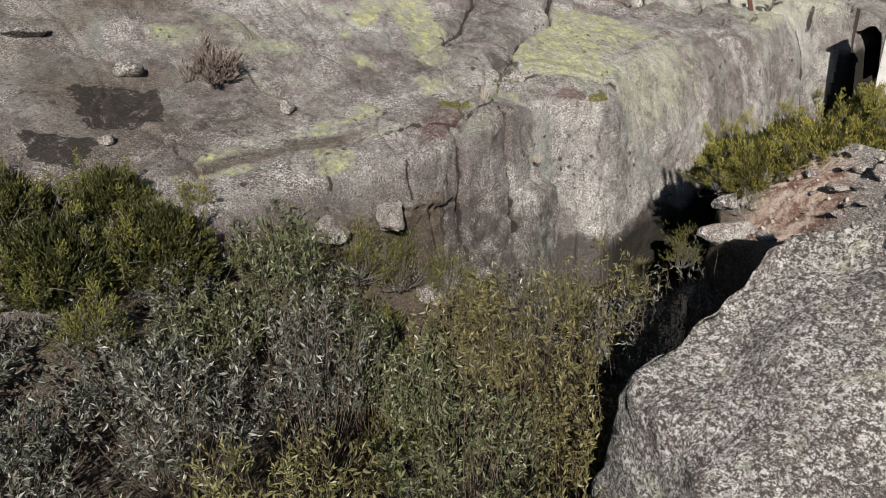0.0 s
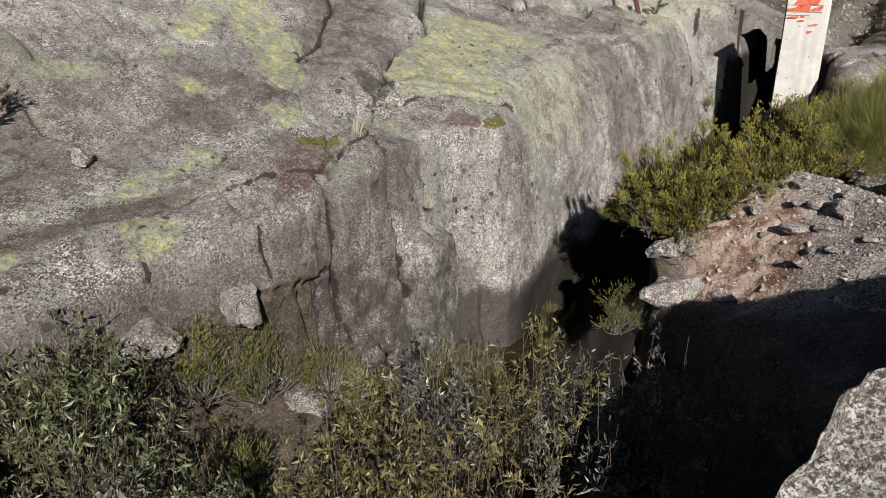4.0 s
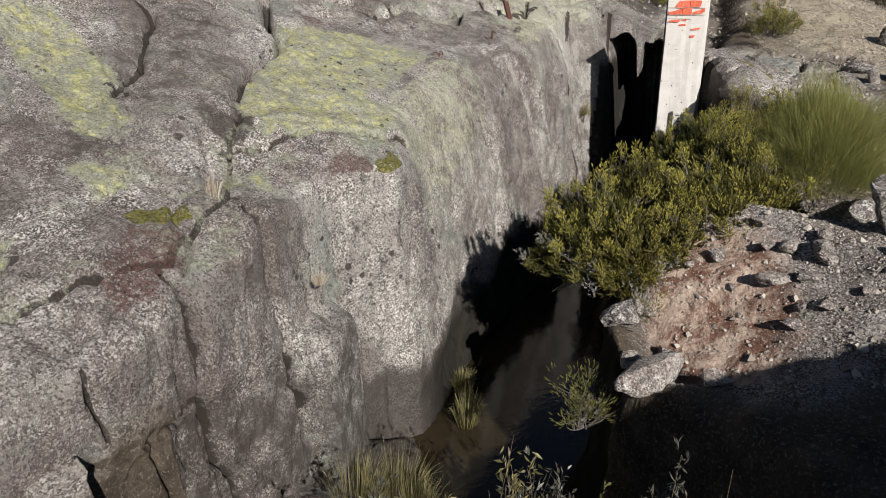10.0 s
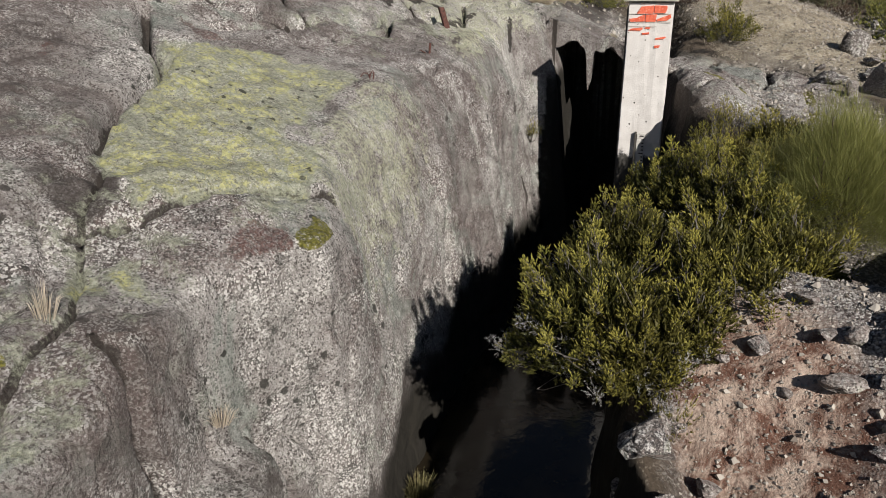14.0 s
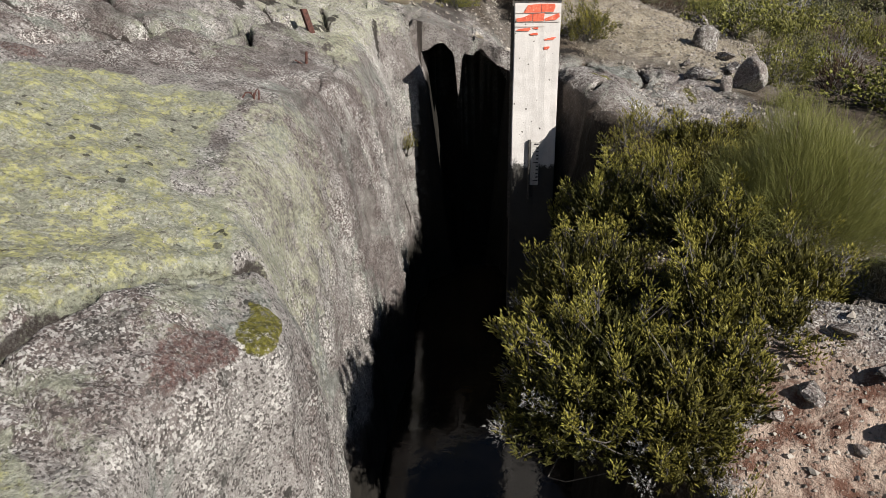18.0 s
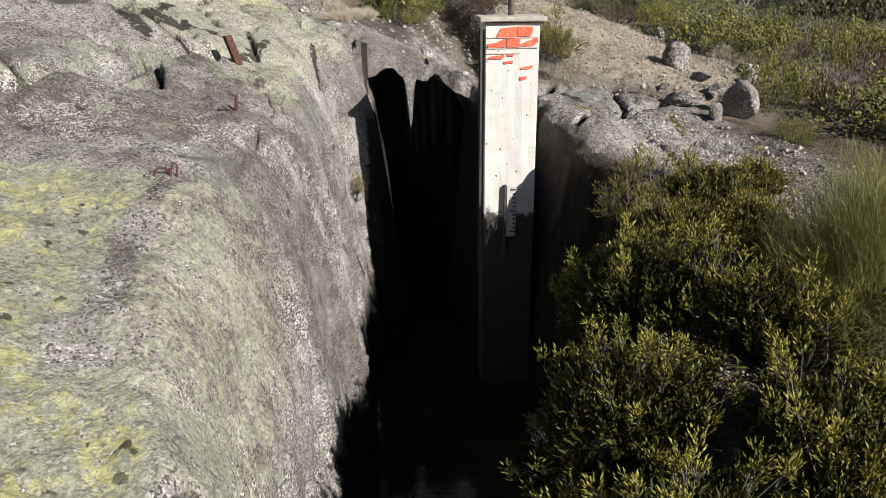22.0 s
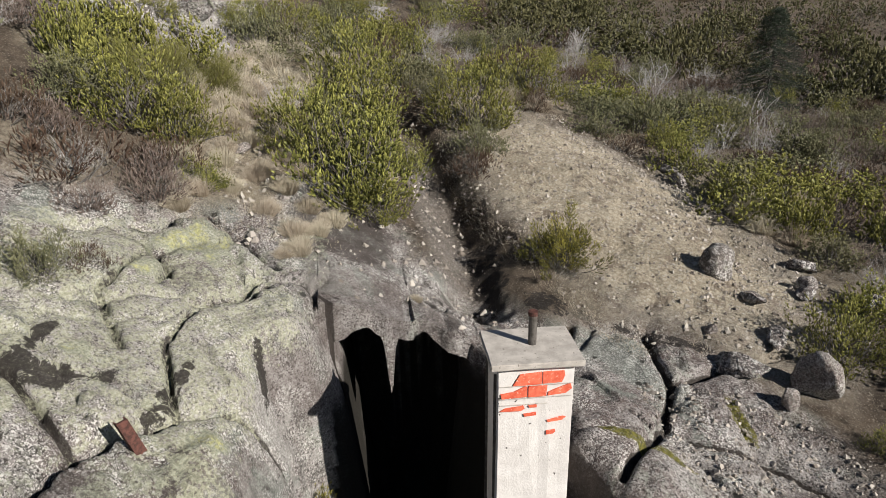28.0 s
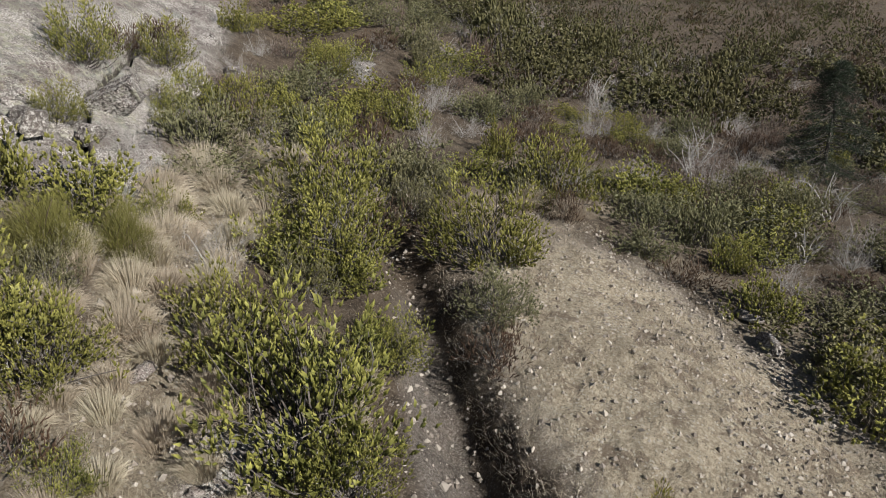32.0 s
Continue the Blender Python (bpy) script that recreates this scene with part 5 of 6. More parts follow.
def rock_shelf():
    """The shelf of rock that roofs the hollow at the head of the cleft, hanging lower at a rib."""
    at, bt = np.arange(18.9, 20.95, 0.04), np.arange(4.55, 6.56, 0.025)
    a, b = np.meshgrid(at, bt, indexing="ij")
    front = 18.98 + 0.1 * fbm(b * 3.0, b * 0, 3, 35)
    a = np.maximum(a, front)
    top = height(np.maximum(a, 19.3), b) + 0.008
    hang = 0.16 + 0.3 * np.abs(b - 5.39) + 0.75 * np.exp(-((b - 5.77) / 0.05) ** 2) - 0.12 * np.exp(-((b - 6.06) / 0.16) ** 2) + 0.12 * fbm(a * 3, b * 3, 3, 36)
    under = top - np.clip(hang, 0.08, 1.4)
    n = a.size
    x, y = to_xy(a, b)
    v = np.concatenate([np.stack([x, y, top], -1).reshape(-1, 3), np.stack([x, y, under], -1).reshape(-1, 3)])
    idx = np.arange(n).reshape(a.shape)
    quad = lambda i: np.stack([i[:-1, :-1], i[1:, :-1], i[1:, 1:], i[:-1, 1:]], -1).reshape(-1, 4)
    rimline = np.concatenate([idx[0, :], idx[1:, -1], idx[-1, ::-1][1:], idx[::-1, 0][1:]])
    side = np.stack([rimline[:-1] + n, rimline[1:] + n, rimline[1:], rimline[:-1]], -1)
    f = np.concatenate([quad(idx), quad(idx + n)[:, ::-1], side])
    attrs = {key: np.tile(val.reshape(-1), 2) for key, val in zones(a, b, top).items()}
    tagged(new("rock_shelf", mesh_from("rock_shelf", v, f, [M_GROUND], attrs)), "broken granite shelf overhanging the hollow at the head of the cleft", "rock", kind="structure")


rock_shelf()


def gz(x, y):
    a, b = to_ab(np.float64([x]), np.float64([y]))
    return float(height(a, b)[0])


# ---- water in the cleft ----
kw = Kit("still_water", 0.08)
kw.b.inputs["Specular IOR Level"].default_value = 0.3
kw.done(kw.mix(kw.span(kw.noise(1.2, 4), 0.3, 0.7), (0.012, 0.010, 0.007), (0.03, 0.022, 0.012)), kw.noise(5, 3), 0.12, 0.03)
bm = bmesh.new()
ring = [to_xy(p, q) for p, q in ((7.4, 2.6), (9.4, 4.1), (12, 3.9), (15, 3.3), (18.6, 3.4), (18.8, 6.9), (15, 7.3), (11, 7.2), (7.6, 7.1))]
low = [bm.verts.new((x, y, WATER - 0.02)) for x, y in ring]
top = [bm.verts.new((x, y, WATER)) for x, y in ring]
bm.faces.new(top), bm.faces.new(low[::-1])
for i in range(len(ring)):
    bm.faces.new((low[i], low[(i + 1) % len(ring)], top[(i + 1) % len(ring)], top[i]))
me = bpy.data.meshes.new("water")
bm.to_mesh(me), bm.free()
me.materials.append(kw.m)
tagged(new("water", me), "dark still water at the bottom of the cleft", "water", kind="structure")

# ---- the masonry pillar ----
W, D, TOP, FOOT = 0.644, 0.50, 5.68, 0.3
pillar = thing("pillar", (9.33, 14.803, FOOT), "pale cement-rendered pillar with painted red bricks, standing in the cleft", "pillar", turn=-50.25)
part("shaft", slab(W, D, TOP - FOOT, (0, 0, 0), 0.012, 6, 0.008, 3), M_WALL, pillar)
part("cap", slab(W + 0.13, D + 0.13, 0.055, (0, 0, TOP - FOOT + 0.008), 0.008, 2, 0.006, 5), M_CAP, pillar, "grey cement cap slab")
part("mortar_bed", slab(W + 0.01, D + 0.01, 0.02, (0, 0, TOP - FOOT - 0.008), 0.004, 3, 0.012, 8), M_STEEL, pillar, "dark crumbling mortar joint")
pipe = part("pipe", rod([(0.02, 0.02, TOP - FOOT + 0.05), (0.02, 0.02, TOP - FOOT + 0.36)], 0.036, 16), M_STEEL, pillar, "upright rusty steel pipe")
part("pipe_rim", rod([(0.02, 0.02, TOP - FOOT + 0.33), (0.02, 0.02, TOP - FOOT + 0.365)], 0.041, 16), M_RUST, pipe)
# painted bricks: corners on the front face, from its middle line and in height
BRICKS = (
    ((-0.135, 5.615), (0.045, 5.632), (0.045, 5.517), (-0.195, 5.512)),
    ((0.055, 5.632), (0.232, 5.628), (0.238, 5.59), (0.215, 5.525), (0.055, 5.52)),
    ((-0.295, 5.44), (-0.19, 5.455), (-0.1, 5.498), (-0.075, 5.495), (-0.075, 5.405), (-0.285, 5.395)),
    ((-0.062, 5.5), (0.095, 5.508), (0.085, 5.402), (-0.062, 5.4)),
    ((0.105, 5.44), (0.29, 5.508), (0.302, 5.46), (0.25, 5.42), (0.1, 5.405)),
    ((-0.3, 5.275), (-0.26, 5.3), (-0.1, 5.318), (-0.09, 5.295), (-0.12, 5.272)),
    ((-0.06, 5.318), (0.01, 5.322), (0.012, 5.298), (-0.05, 5.3)),
    ((-0.1, 5.238), (0.005, 5.25), (0.01, 5.222), (-0.09, 5.215)),
    ((0.1, 5.165), (0.235, 5.192), (0.262, 5.185), (0.23, 5.158), (0.11, 5.145)),
    ((0.1, 5.06), (0.175, 5.066), (0.18, 5.05), (0.16, 5.028), (0.1, 5.022)),
)
for pts in BRICKS:
    bm = bmesh.new()
    back = [bm.verts.new((x, -D / 2 + 0.006, z - FOOT)) for x, z in pts]
    front = [bm.verts.new((x, -D / 2 - 0.012, z - FOOT)) for x, z in pts]
    bm.faces.new(front)
    for i in range(len(pts)):
        bm.faces.new((back[i], back[(i + 1) % len(pts)], front[(i + 1) % len(pts)], front[i]))
    bmesh.ops.recalc_face_normals(bm, faces=bm.faces[:])
    part("painted_brick", bm, M_RED, pillar, "brick shape in flaking red paint")
# thin scored joints round the painted bricks
for x0, x1, z in ((-0.31, 0.31, 5.508), (-0.31, 0.3, 5.39), (-0.3, 0.1, 5.33)):
    part("scored_joint", slab(x1 - x0, 0.004, 0.006, ((x0 + x1) / 2, -D / 2 - 0.0105, z - FOOT), 0), M_CAP, pillar)
# staff gauge bolted to the foot of the front
gauge = part("gauge_board", slab(0.12, 0.025, 0.66, (0.025, -D / 2 - 0.03, 3.73 - 0.66 - FOOT), 0.004), M_ENAMEL, pillar, "white enamel water gauge with worn marks")
for i in range(11):
    part("gauge_mark", slab(0.035 if i % 5 else 0.07, 0.003, 0.018, (0.06 - (0.0 if i % 5 else 0.018), -D / 2 - 0.0445, 3.68 - 0.055 * i - FOOT), 0), M_INK, gauge)
part("gauge_rail", slab(0.03, 0.05, 0.9, (-0.055, -D / 2 - 0.03, 3.75 - 0.9 - FOOT), 0.004), M_STEEL, pillar, "dark steel channel beside the gauge")
for s in (-1, 1):
    part("corner_angle", slab(0.035, 0.012, 3.2, (-W / 2 - 0.004, s * (D / 2 - 0.05), 1.9 - FOOT + 0.5), 0.002), M_STEEL, pillar)

# ---- iron fixings in the outcrop ----
hook = thing("iron_ring", (4.39, 14.5, gz(4.39, 14.5)), "rusty bent iron eye set in the lichened granite", "iron fixing")
part("eye", rod([(-0.09, 0.035, 0.015), (-0.055, 0.03, 0.06), (-0.01, 0.01, 0.055), (0.01, 0.0, 0.0), (0.03, -0.005, 0.06), (0.05, -0.01, 0.085), (0.062, -0.015, 0.065), (0.055, -0.015, 0.01), (0.05, -0.015, -0.04)], 0.008), M_RUST, hook)
part("pin", rod([(0.01, 0.0, -0.05), (0.015, 0.0, 0.05)], 0.01), M_RUST, hook)
peg = thing("iron_peg", (5.9, 15.65, gz(5.9, 15.65)), "short rusty iron angle driven into the granite", "iron fixing")
part("peg", rod([(0, 0, -0.06), (0.02, 0, 0.13)], 0.016), M_RUST, peg)
part("brace", rod([(-0.1, 0.08, 0.04), (-0.04, 0.04, 0.0), (0.0, 0.0, -0.03)], 0.008), M_RUST, peg)
post = thing("iron_post", (6.98, 16.88, gz(6.98, 16.88)), "leaning stub of a rusty red iron channel post", "iron fixing")
bm = bmesh.new()
for x0, x1, y0, y1 in ((-0.045, 0.045, -0.008, 0.008), (-0.045, -0.035, 0.008, 0.04), (0.035, 0.045, 0.008, 0.04)):
    g = bmesh.ops.create_cube(bm, size=1.0)["verts"]
    for v in g:
        v.co = Vector(((x0 + x1) / 2 + v.co.x * (x1 - x0), (y0 + y1) / 2 + v.co.y * (y1 - y0), 0.1 + v.co.z * 0.44))
for v in bm.verts:
    v.co += Vector((-0.28, 0.1, 0)) * v.co.z
part("channel", bm, M_RUST, post)


# ---- stones ----
def stone(name, x, y, size, seed, mat, label, sink=0.3, squash=(1, 0.8, 0.6), turn=None, level=3, group="", lift=0.0, tilt=0.0, cuts=13):
    me = stone_mesh(seed, size * squash[0], size * squash[1], size * squash[2], level, cuts, 0.05, name, mat)
    ob = new(name, me)
    ob.matrix_basis = pose(x, y, gz(x, y) + size * squash[2] * (1 - sink * 2) + lift, tilt, tilt * 0.4, turn if turn is not None else seed * 47 % 360)
    return tagged(ob, label, "rock", group)


def cut_boulder(name, centre, radii, planes, seed, label):
    """A great boulder: a ball trimmed by given planes (way, point), with weathered faces."""
    bm = bmesh.new()
    bmesh.ops.create_icosphere(bm, subdivisions=6, radius=1.0)
    c = Vector(centre)
    for v in bm.verts:
        way = v.co.copy()
        p = c + Vector((v.co.x * radii[0], v.co.y * radii[1], v.co.z * radii[2]))
        for n, q in planes:
            n = Vector(n).normalized()
            over = (p - Vector(q)).dot(n)
            if over > 0:
                p -= n * over * 0.97
        p += way * (0.16 * noise.fractal(p * 0.9 + Vector((seed, 0, 0)), 1.0, 2.0, 6) + 0.04 * noise.fractal(p * 5.0, 1.0, 2.0, 4))
        v.co = p - c
    me = bpy.data.meshes.new(name)
    bm.to_mesh(me), bm.free()
    me.materials.append(M_BOULDER)
    for poly in me.polygons:
        poly.use_smooth = True
    ob = new(name, me)
    ob.matrix_basis = Matrix.Translation(c)
    return tagged(ob, label, "rock")


cut_boulder("boulder", (3.3, 4.3, 2.0), (2.6, 2.2, 3.0), (((-0.41, -0.41, 0.82), (2.4, 4.7, 3.5)), ((0.37, 0.93, 0.15), (2.95, 5.14, 4.0)), ((-0.95, -0.3, 0.05), (1.6, 4.4, 2.95)), ((-0.44, 0.9, 0.15), (2.0, 4.99, 3.46)), ((0, 0, 1), (4, 5, 4.75)), ((1.0, 0.1, 0.2), (5.0, 4.5, 3.5)), ((0.1, -1, 0.3), (3, 2.9, 2.5)), ((0.5, -0.2, 0.8), (4.2, 4.5, 4.6))), 3, "huge granite boulder speckled white and black with lichen")
# out of view; placed to carry the boulder's shadow farther along the bank
cut_boulder("boulder", (6.3, 5.2, 2.4), (1.9, 1.5, 2.8), (((0, 0.1, 1), (6, 5, 4.6)), ((0, 1, 0.2), (6.3, 5.9, 4)), ((-1, 0.1, 0.2), (5.1, 5, 4)), ((0.3, -1, 0.4), (6, 4.2, 3.8))), 9, "granite boulder standing behind the larger one")

for i, (x, y, s) in enumerate(((4.0, 9.62, 0.24), (3.95, 9.3, 0.2), (4.15, 9.95, 0.28), (4.4, 10.1, 0.22), (3.75, 9.05, 0.18), (4.3, 9.75, 0.15), (3.5, 8.6, 0.2), (4.1, 8.5, 0.16))):
    stone("rock", x, y, s, 230 + i, (M_BOULDER, M_PALE)[i % 2], "pale lichened rock at the broken edge of the bank", 0.1, (1.1, 0.8, 0.7), None, 3, "rocks along the bank")
stone("flat_rock", 10.0, 15.8, 0.22, 31, M_PALE, "pale flat stone on the brink behind the pillar", 0.1, (1.3, 0.6, 0.3), 30, 3)
for i, (x, y, s) in enumerate(((14.02, 13.86, 0.2), (15.7, 13.5, 0.24), (14.8, 13.3, 0.2), (13.2, 13.4, 0.22))):
    stone("rock", x, y, s, 250 + i, M_BOULDER, "pale speckled rock at the edge of the spoil slope", 0.2, (1.2, 0.8, 0.6), None, 3, "rocks below the slope")
stone("flat_rock", 3.78, 8.9, 0.46, 3, M_PALE, "flat pale granite slab at the edge of the bank", 0.22, (1.0, 0.62, 0.42), 20, 4)
# never in view; its top is set to throw shadow across the bank
cut_boulder("boulder", (4.5, 3.3, 3.0), (1.75, 1.1, 3.6), (((0, 0, 1), (4, 3, 5.62)), ((0, 1, 0.1), (4, 3.75, 5.0)), ((-1, 0, 0.1), (3.3, 3, 5.0)), ((1, 0, 0.1), (5.6, 3, 5.0))), 14, "tall granite boulder leaning behind the large one")
stone("rock", 6.45, 8.78, 0.62, 5, M_BOULDER, "white-speckled angular rock on the gravel bank", 0.2, (1.0, 0.55, 0.62), 35, 4)
stone("rock", 7.2, 9.55, 0.5, 8, M_BOULDER, "speckled rock beside the broom", 0.3, (0.9, 0.7, 0.6), 35, 4)
for i, (x, y, s) in enumerate(((5.12, 9.6, 0.12), (5.61, 9.58, 0.1), (5.21, 8.96, 0.17), (5.5, 9.1, 0.15), (5.58, 8.8, 0.19), (5.21, 8.43, 0.11), (4.98, 8.55, 0.11), (5.13, 8.6, 0.09), (4.6, 8.2, 0.09), (4.92, 9.75, 0.07), (5.35, 8.75, 0.12), (5.4, 9.25, 0.1), (4.3, 9.3, 0.14), (4.1, 9.6, 0.16), (4.45, 9.7, 0.1), (5.75, 8.95, 0.12), (5.0, 9.25, 0.06), (5.9, 8.3, 0.12), (5.5, 8.25, 0.08), (4.05, 9.15, 0.12))):
    stone("stone", x, y, s, 20 + i, (M_PALE, M_STONE, M_PALE)[i % 3], "broken granite stone in the rubble on the bank", 0.12, (1.15, 0.8, 0.6), None, 3, "rubble on the bank")
for i, (x, y, s, sq, lab) in enumerate((
        (14.45, 14.42, 0.34, (0.85, 0.7, 0.85), "dark rounded boulder on the spoil slope"), (12.5, 12.84, 0.3, (0.75, 0.9, 1.1), "upright rounded granite boulder"), (12.05, 13.05, 0.16, (0.8, 0.8, 1.0), "small rounded boulder between two larger ones"),
        (12.3, 13.6, 0.36, (1.1, 0.6, 0.4), "flat leaning granite block"), (14.95, 12.6, 0.28, (1, 0.8, 0.7), "grey granite boulder among the heather"), (15.05, 13.3, 0.22, (1, 0.8, 0.7), "pale granite stone at the edge of the slope"),
        (18.1, 16.1, 0.28, (1.2, 0.7, 0.5), "pale flat stone at the edge of the slope"), (18.9, 16.6, 0.24, (1.2, 0.7, 0.5), "pale flat stone at the edge of the slope"), (-2.25, 10.3, 0.17, (1, 0.8, 0.7), "pale loose block on the outcrop"),
        (-4.6, 10.55, 0.27, (1, 0.8, 0.6), "lichened loose block on the outcrop"), (-6.2, 10.95, 0.36, (1.3, 0.7, 0.3), "flat pale slab propped on a small stone"), (-4.3, 8.95, 0.14, (1, 0.8, 0.7), "small pale stone on the ledge"),
        (16.2, 23.5, 0.2, (1, 0.8, 0.7), "pale stone beside the path"), (11.55, 20.84, 0.2, (1, 0.8, 0.5), "pale flat stone beside the path"), (22.9, 27.3, 0.5, (1, 0.8, 0.6), "pale granite boulder in the heath"),
        (14.9, 25.7, 0.6, (1, 0.8, 0.8), "speckled boulder below the far slabs"), (11.0, 19.43, 0.1, (1, 0.8, 0.7), "small pale stone on the slope"), (13.1, 12.9, 0.2, (1, 0.7, 0.6), "angular granite block on the slope"), (13.2, 25.2, 0.5, (1.2, 0.8, 0.6), "dark purplish boulder below the far slabs"), (12.3, 24.8, 0.45, (1.2, 0.8, 0.7), "lichened boulder below the far slabs"), (16.2, 26.1, 0.5, (1.3, 0.8, 0.5), "pale boulder at the foot of the far slabs"), (17.4, 26.8, 0.4, (1.3, 0.8, 0.5), "pale boulder at the foot of the far slabs"), (18.7, 27.2, 0.35, (1.2, 0.8, 0.6), "pale boulder at the foot of the far slabs"), (13.9, 25.0, 0.3, (1.1, 0.8, 0.6), "lichened block below the far slabs"), (13.4, 13.4, 0.16, (1, 0.7, 0.6), "angular granite block on the slope"), (12.9, 14.1, 0.14, (1, 0.7, 0.5), "pale stone beside the gully"))):
    stone("boulder" if s > 0.25 else "stone", x, y, s, 60 + i, M_DARKROCK if "dark" in lab else M_BOULDER if s > 0.25 and "rounded" not in lab else M_STONE, lab, 0.25, sq, None, 4 if s > 0.15 else 3, cuts=4 if "rounded" in lab else 13)
# broken slabs at the near foot of the outcrop
for i, (x, y, s, dz, tilt) in enumerate(((-0.75, 9.1, 0.5, 0.0, 20), (-0.2, 9.3, 0.45, -0.1, 34), (0.25, 9.6, 0.36, -0.1, 28), (-1.5, 8.55, 0.42, -0.1, 18), (-3.2, 6.55, 0.4, -0.25, 22))):
    stone("block", x, y, s, 190 + i, M_STONE, "lichened granite slab fallen from the outcrop", 0.3, (1.15, 0.7, 0.65), None, 4, "slabs below the outcrop", dz, tilt, 24)


def scatter_stones(name, count, seed, spot, lo, hi, label, mat):
    """Loose pebbles, too many to count, as one mesh of low angular stones."""
    rng = np.random.default_rng(seed)
    base = np.array([(1, 0, -0.2), (0.2, 1, 0.1), (-1, 0.3, 0), (-0.3, -1, -0.1), (0.2, 0.1, 0.9), (-0.1, 0.1, -0.9), (0.6, -0.5, 0.6)])
    tri = np.array([(0, 1, 4), (1, 2, 4), (2, 3, 4), (3, 6, 4), (6, 0, 4), (3, 0, 6), (1, 0, 5), (2, 1, 5), (3, 2, 5), (0, 3, 5)])
    a, b = spot(rng, count)
    z = height(a, b)
    x, y = to_xy(a, b)
    n = len(a)
    size = lo * (hi / lo) ** (rng.uniform(0, 1, n) ** 3.2)
    shape = base[None] * rng.uniform(0.6, 1.15, (n, len(base), 1)) * rng.uniform(0.5, 1.1, (n, 1, 3)) * size[:, None, None]
    q = rng.uniform(0, 6.283, n)
    c, s = np.cos(q)[:, None], np.sin(q)[:, None]
    shape = np.stack([shape[..., 0] * c - shape[..., 1] * s, shape[..., 0] * s + shape[..., 1] * c, shape[..., 2]], -1)
    v = shape + np.stack([x, y, z + size * 0.12], 1)[:, None]
    f = tri[None] + (np.arange(n) * len(base))[:, None, None]
    tagged(new(name, mesh_from(name, v.reshape(-1, 3), f.reshape(-1, 3), [mat])), label, "stones", kind="stuff")


def in_mound(rng, n):
    a, b = rng.uniform(18.6, 28.6, n), rng.uniform(-0.6, 4.5, n)
    ok = (blob(a, b, 23.0, 1.75, 5.4, 2.3, 8) > -0.05) & (rng.uniform(0, 1, n) < 0.35 + 0.65 * smooth(2.6, 0.4, b))
    return a[ok], b[ok]


def in_gravel(rng, n):
    a, b = rng.uniform(13, 18.2, n), rng.uniform(0.6, 3.2, n)
    ok = blob(a, b, 15.6, 1.9, 2.6, 1.15, 25) > -0.1
    return a[ok], b[ok]


def on_bank(rng, n):
    a, b = rng.uniform(8.7, 12.8, n), rng.uniform(2.0, 4.2, n)
    return a, b


def in_gully(rng, n):
    a, b = rng.uniform(19, 29, n), rng.normal(4.8, 0.3, n)
    return a, b


def on_path(rng, n):
    a = rng.uniform(20, 29, n)
    return a, np.interp(a, (20, 23, 25, 27.5, 29), (7.3, 7.8, 7.9, 6.9, 6.6)) + rng.normal(0, 0.3, n)


scatter_stones("pebbles", 30000, 1, in_mound, 0.006, 0.055, "pale loose stones strewn over the spoil slope", M_CHIP)
scatter_stones("pebbles", 6500, 2, in_gravel, 0.01, 0.05, "grey granite gravel below the outcrop", M_CHIP)
scatter_stones("pebbles", 12000, 3, on_bank, 0.005, 0.028, "granite chips on the pink soil bank", M_CHIP)
scatter_stones("pebbles", 650, 9, on_bank, 0.014, 0.06, "angular rubble strewn over the pink bank", M_CHIP)
scatter_stones("pebbles", 700, 4, in_gully, 0.015, 0.08, "loose stones in the gully", M_CHIP)
def in_bed(rng, n):
    a, b = rng.uniform(19.2, 23.5, n), rng.uniform(4.3, 7.2, n)
    return a, b


scatter_stones("pebbles", 900, 8, in_bed, 0.01, 0.08, "broken stones littering the wet rock above the cleft", M_CHIP)
scatter_stones("pebbles", 500, 5, on_path, 0.015, 0.1, "pale stones along the trodden path", M_CHIP)


def turf(name, count, seed, spot, label):
    """Short dry blades lying in the turf, as one mesh."""
    rng = np.random.default_rng(seed)
    a, b = spot(rng, count)
    n = len(a)
    z = height(a, b)
    x, y = to_xy(a, b)
    base = np.stack([x, y, z], 1)
    way = unit(rng.normal(0, 1, (n, 3)) * np.array([1, 1, 0.2]) + np.array([0.25, 0.2, 0.45]))
    side = unit(np.cross(way, np.array([0.1, 0.2, 1.0]))) * 0.003
    ll = rng.uniform(0.04, 0.13, (n, 1))
    v = np.stack([base - side, base + side, base + way * ll], 1).reshape(-1, 3)
    me = mesh_from(name, v, np.arange(3 * n).reshape(-1, 3), [M_STRAW], {"tone": np.repeat(rng.uniform(0, 1, n), 3), "along": np.tile([0, 0, 1.0], n)})
    tagged(new(name, me), label, "grass", kind="stuff")


def turf_mound(rng, n):
    a, b = rng.uniform(18.6, 28.8, n), rng.uniform(-0.8, 4.7, n)
    ok = (blob(a, b, 23.0, 1.75, 5.6, 2.4, 8) > -0.05) & (fbm(a * 0.9, b * 0.9, 3, 44) + 0.25 * smooth(1.0, 3.0, b) > 0.05)
    return a[ok], b[ok]


def turf_path(rng, n):
    a, b = on_path(rng, n)
    return a, b + rng.normal(0, 0.35, n)


turf("dry_turf", 60000, 6, turf_mound, "bleached dry turf matted over the spoil slope")
turf("dry_turf", 16000, 7, turf_path, "bleached dry turf beside the path")


# ---- shrubs by the cleft ----
FINE = (0.0145, 0.0052, 10)


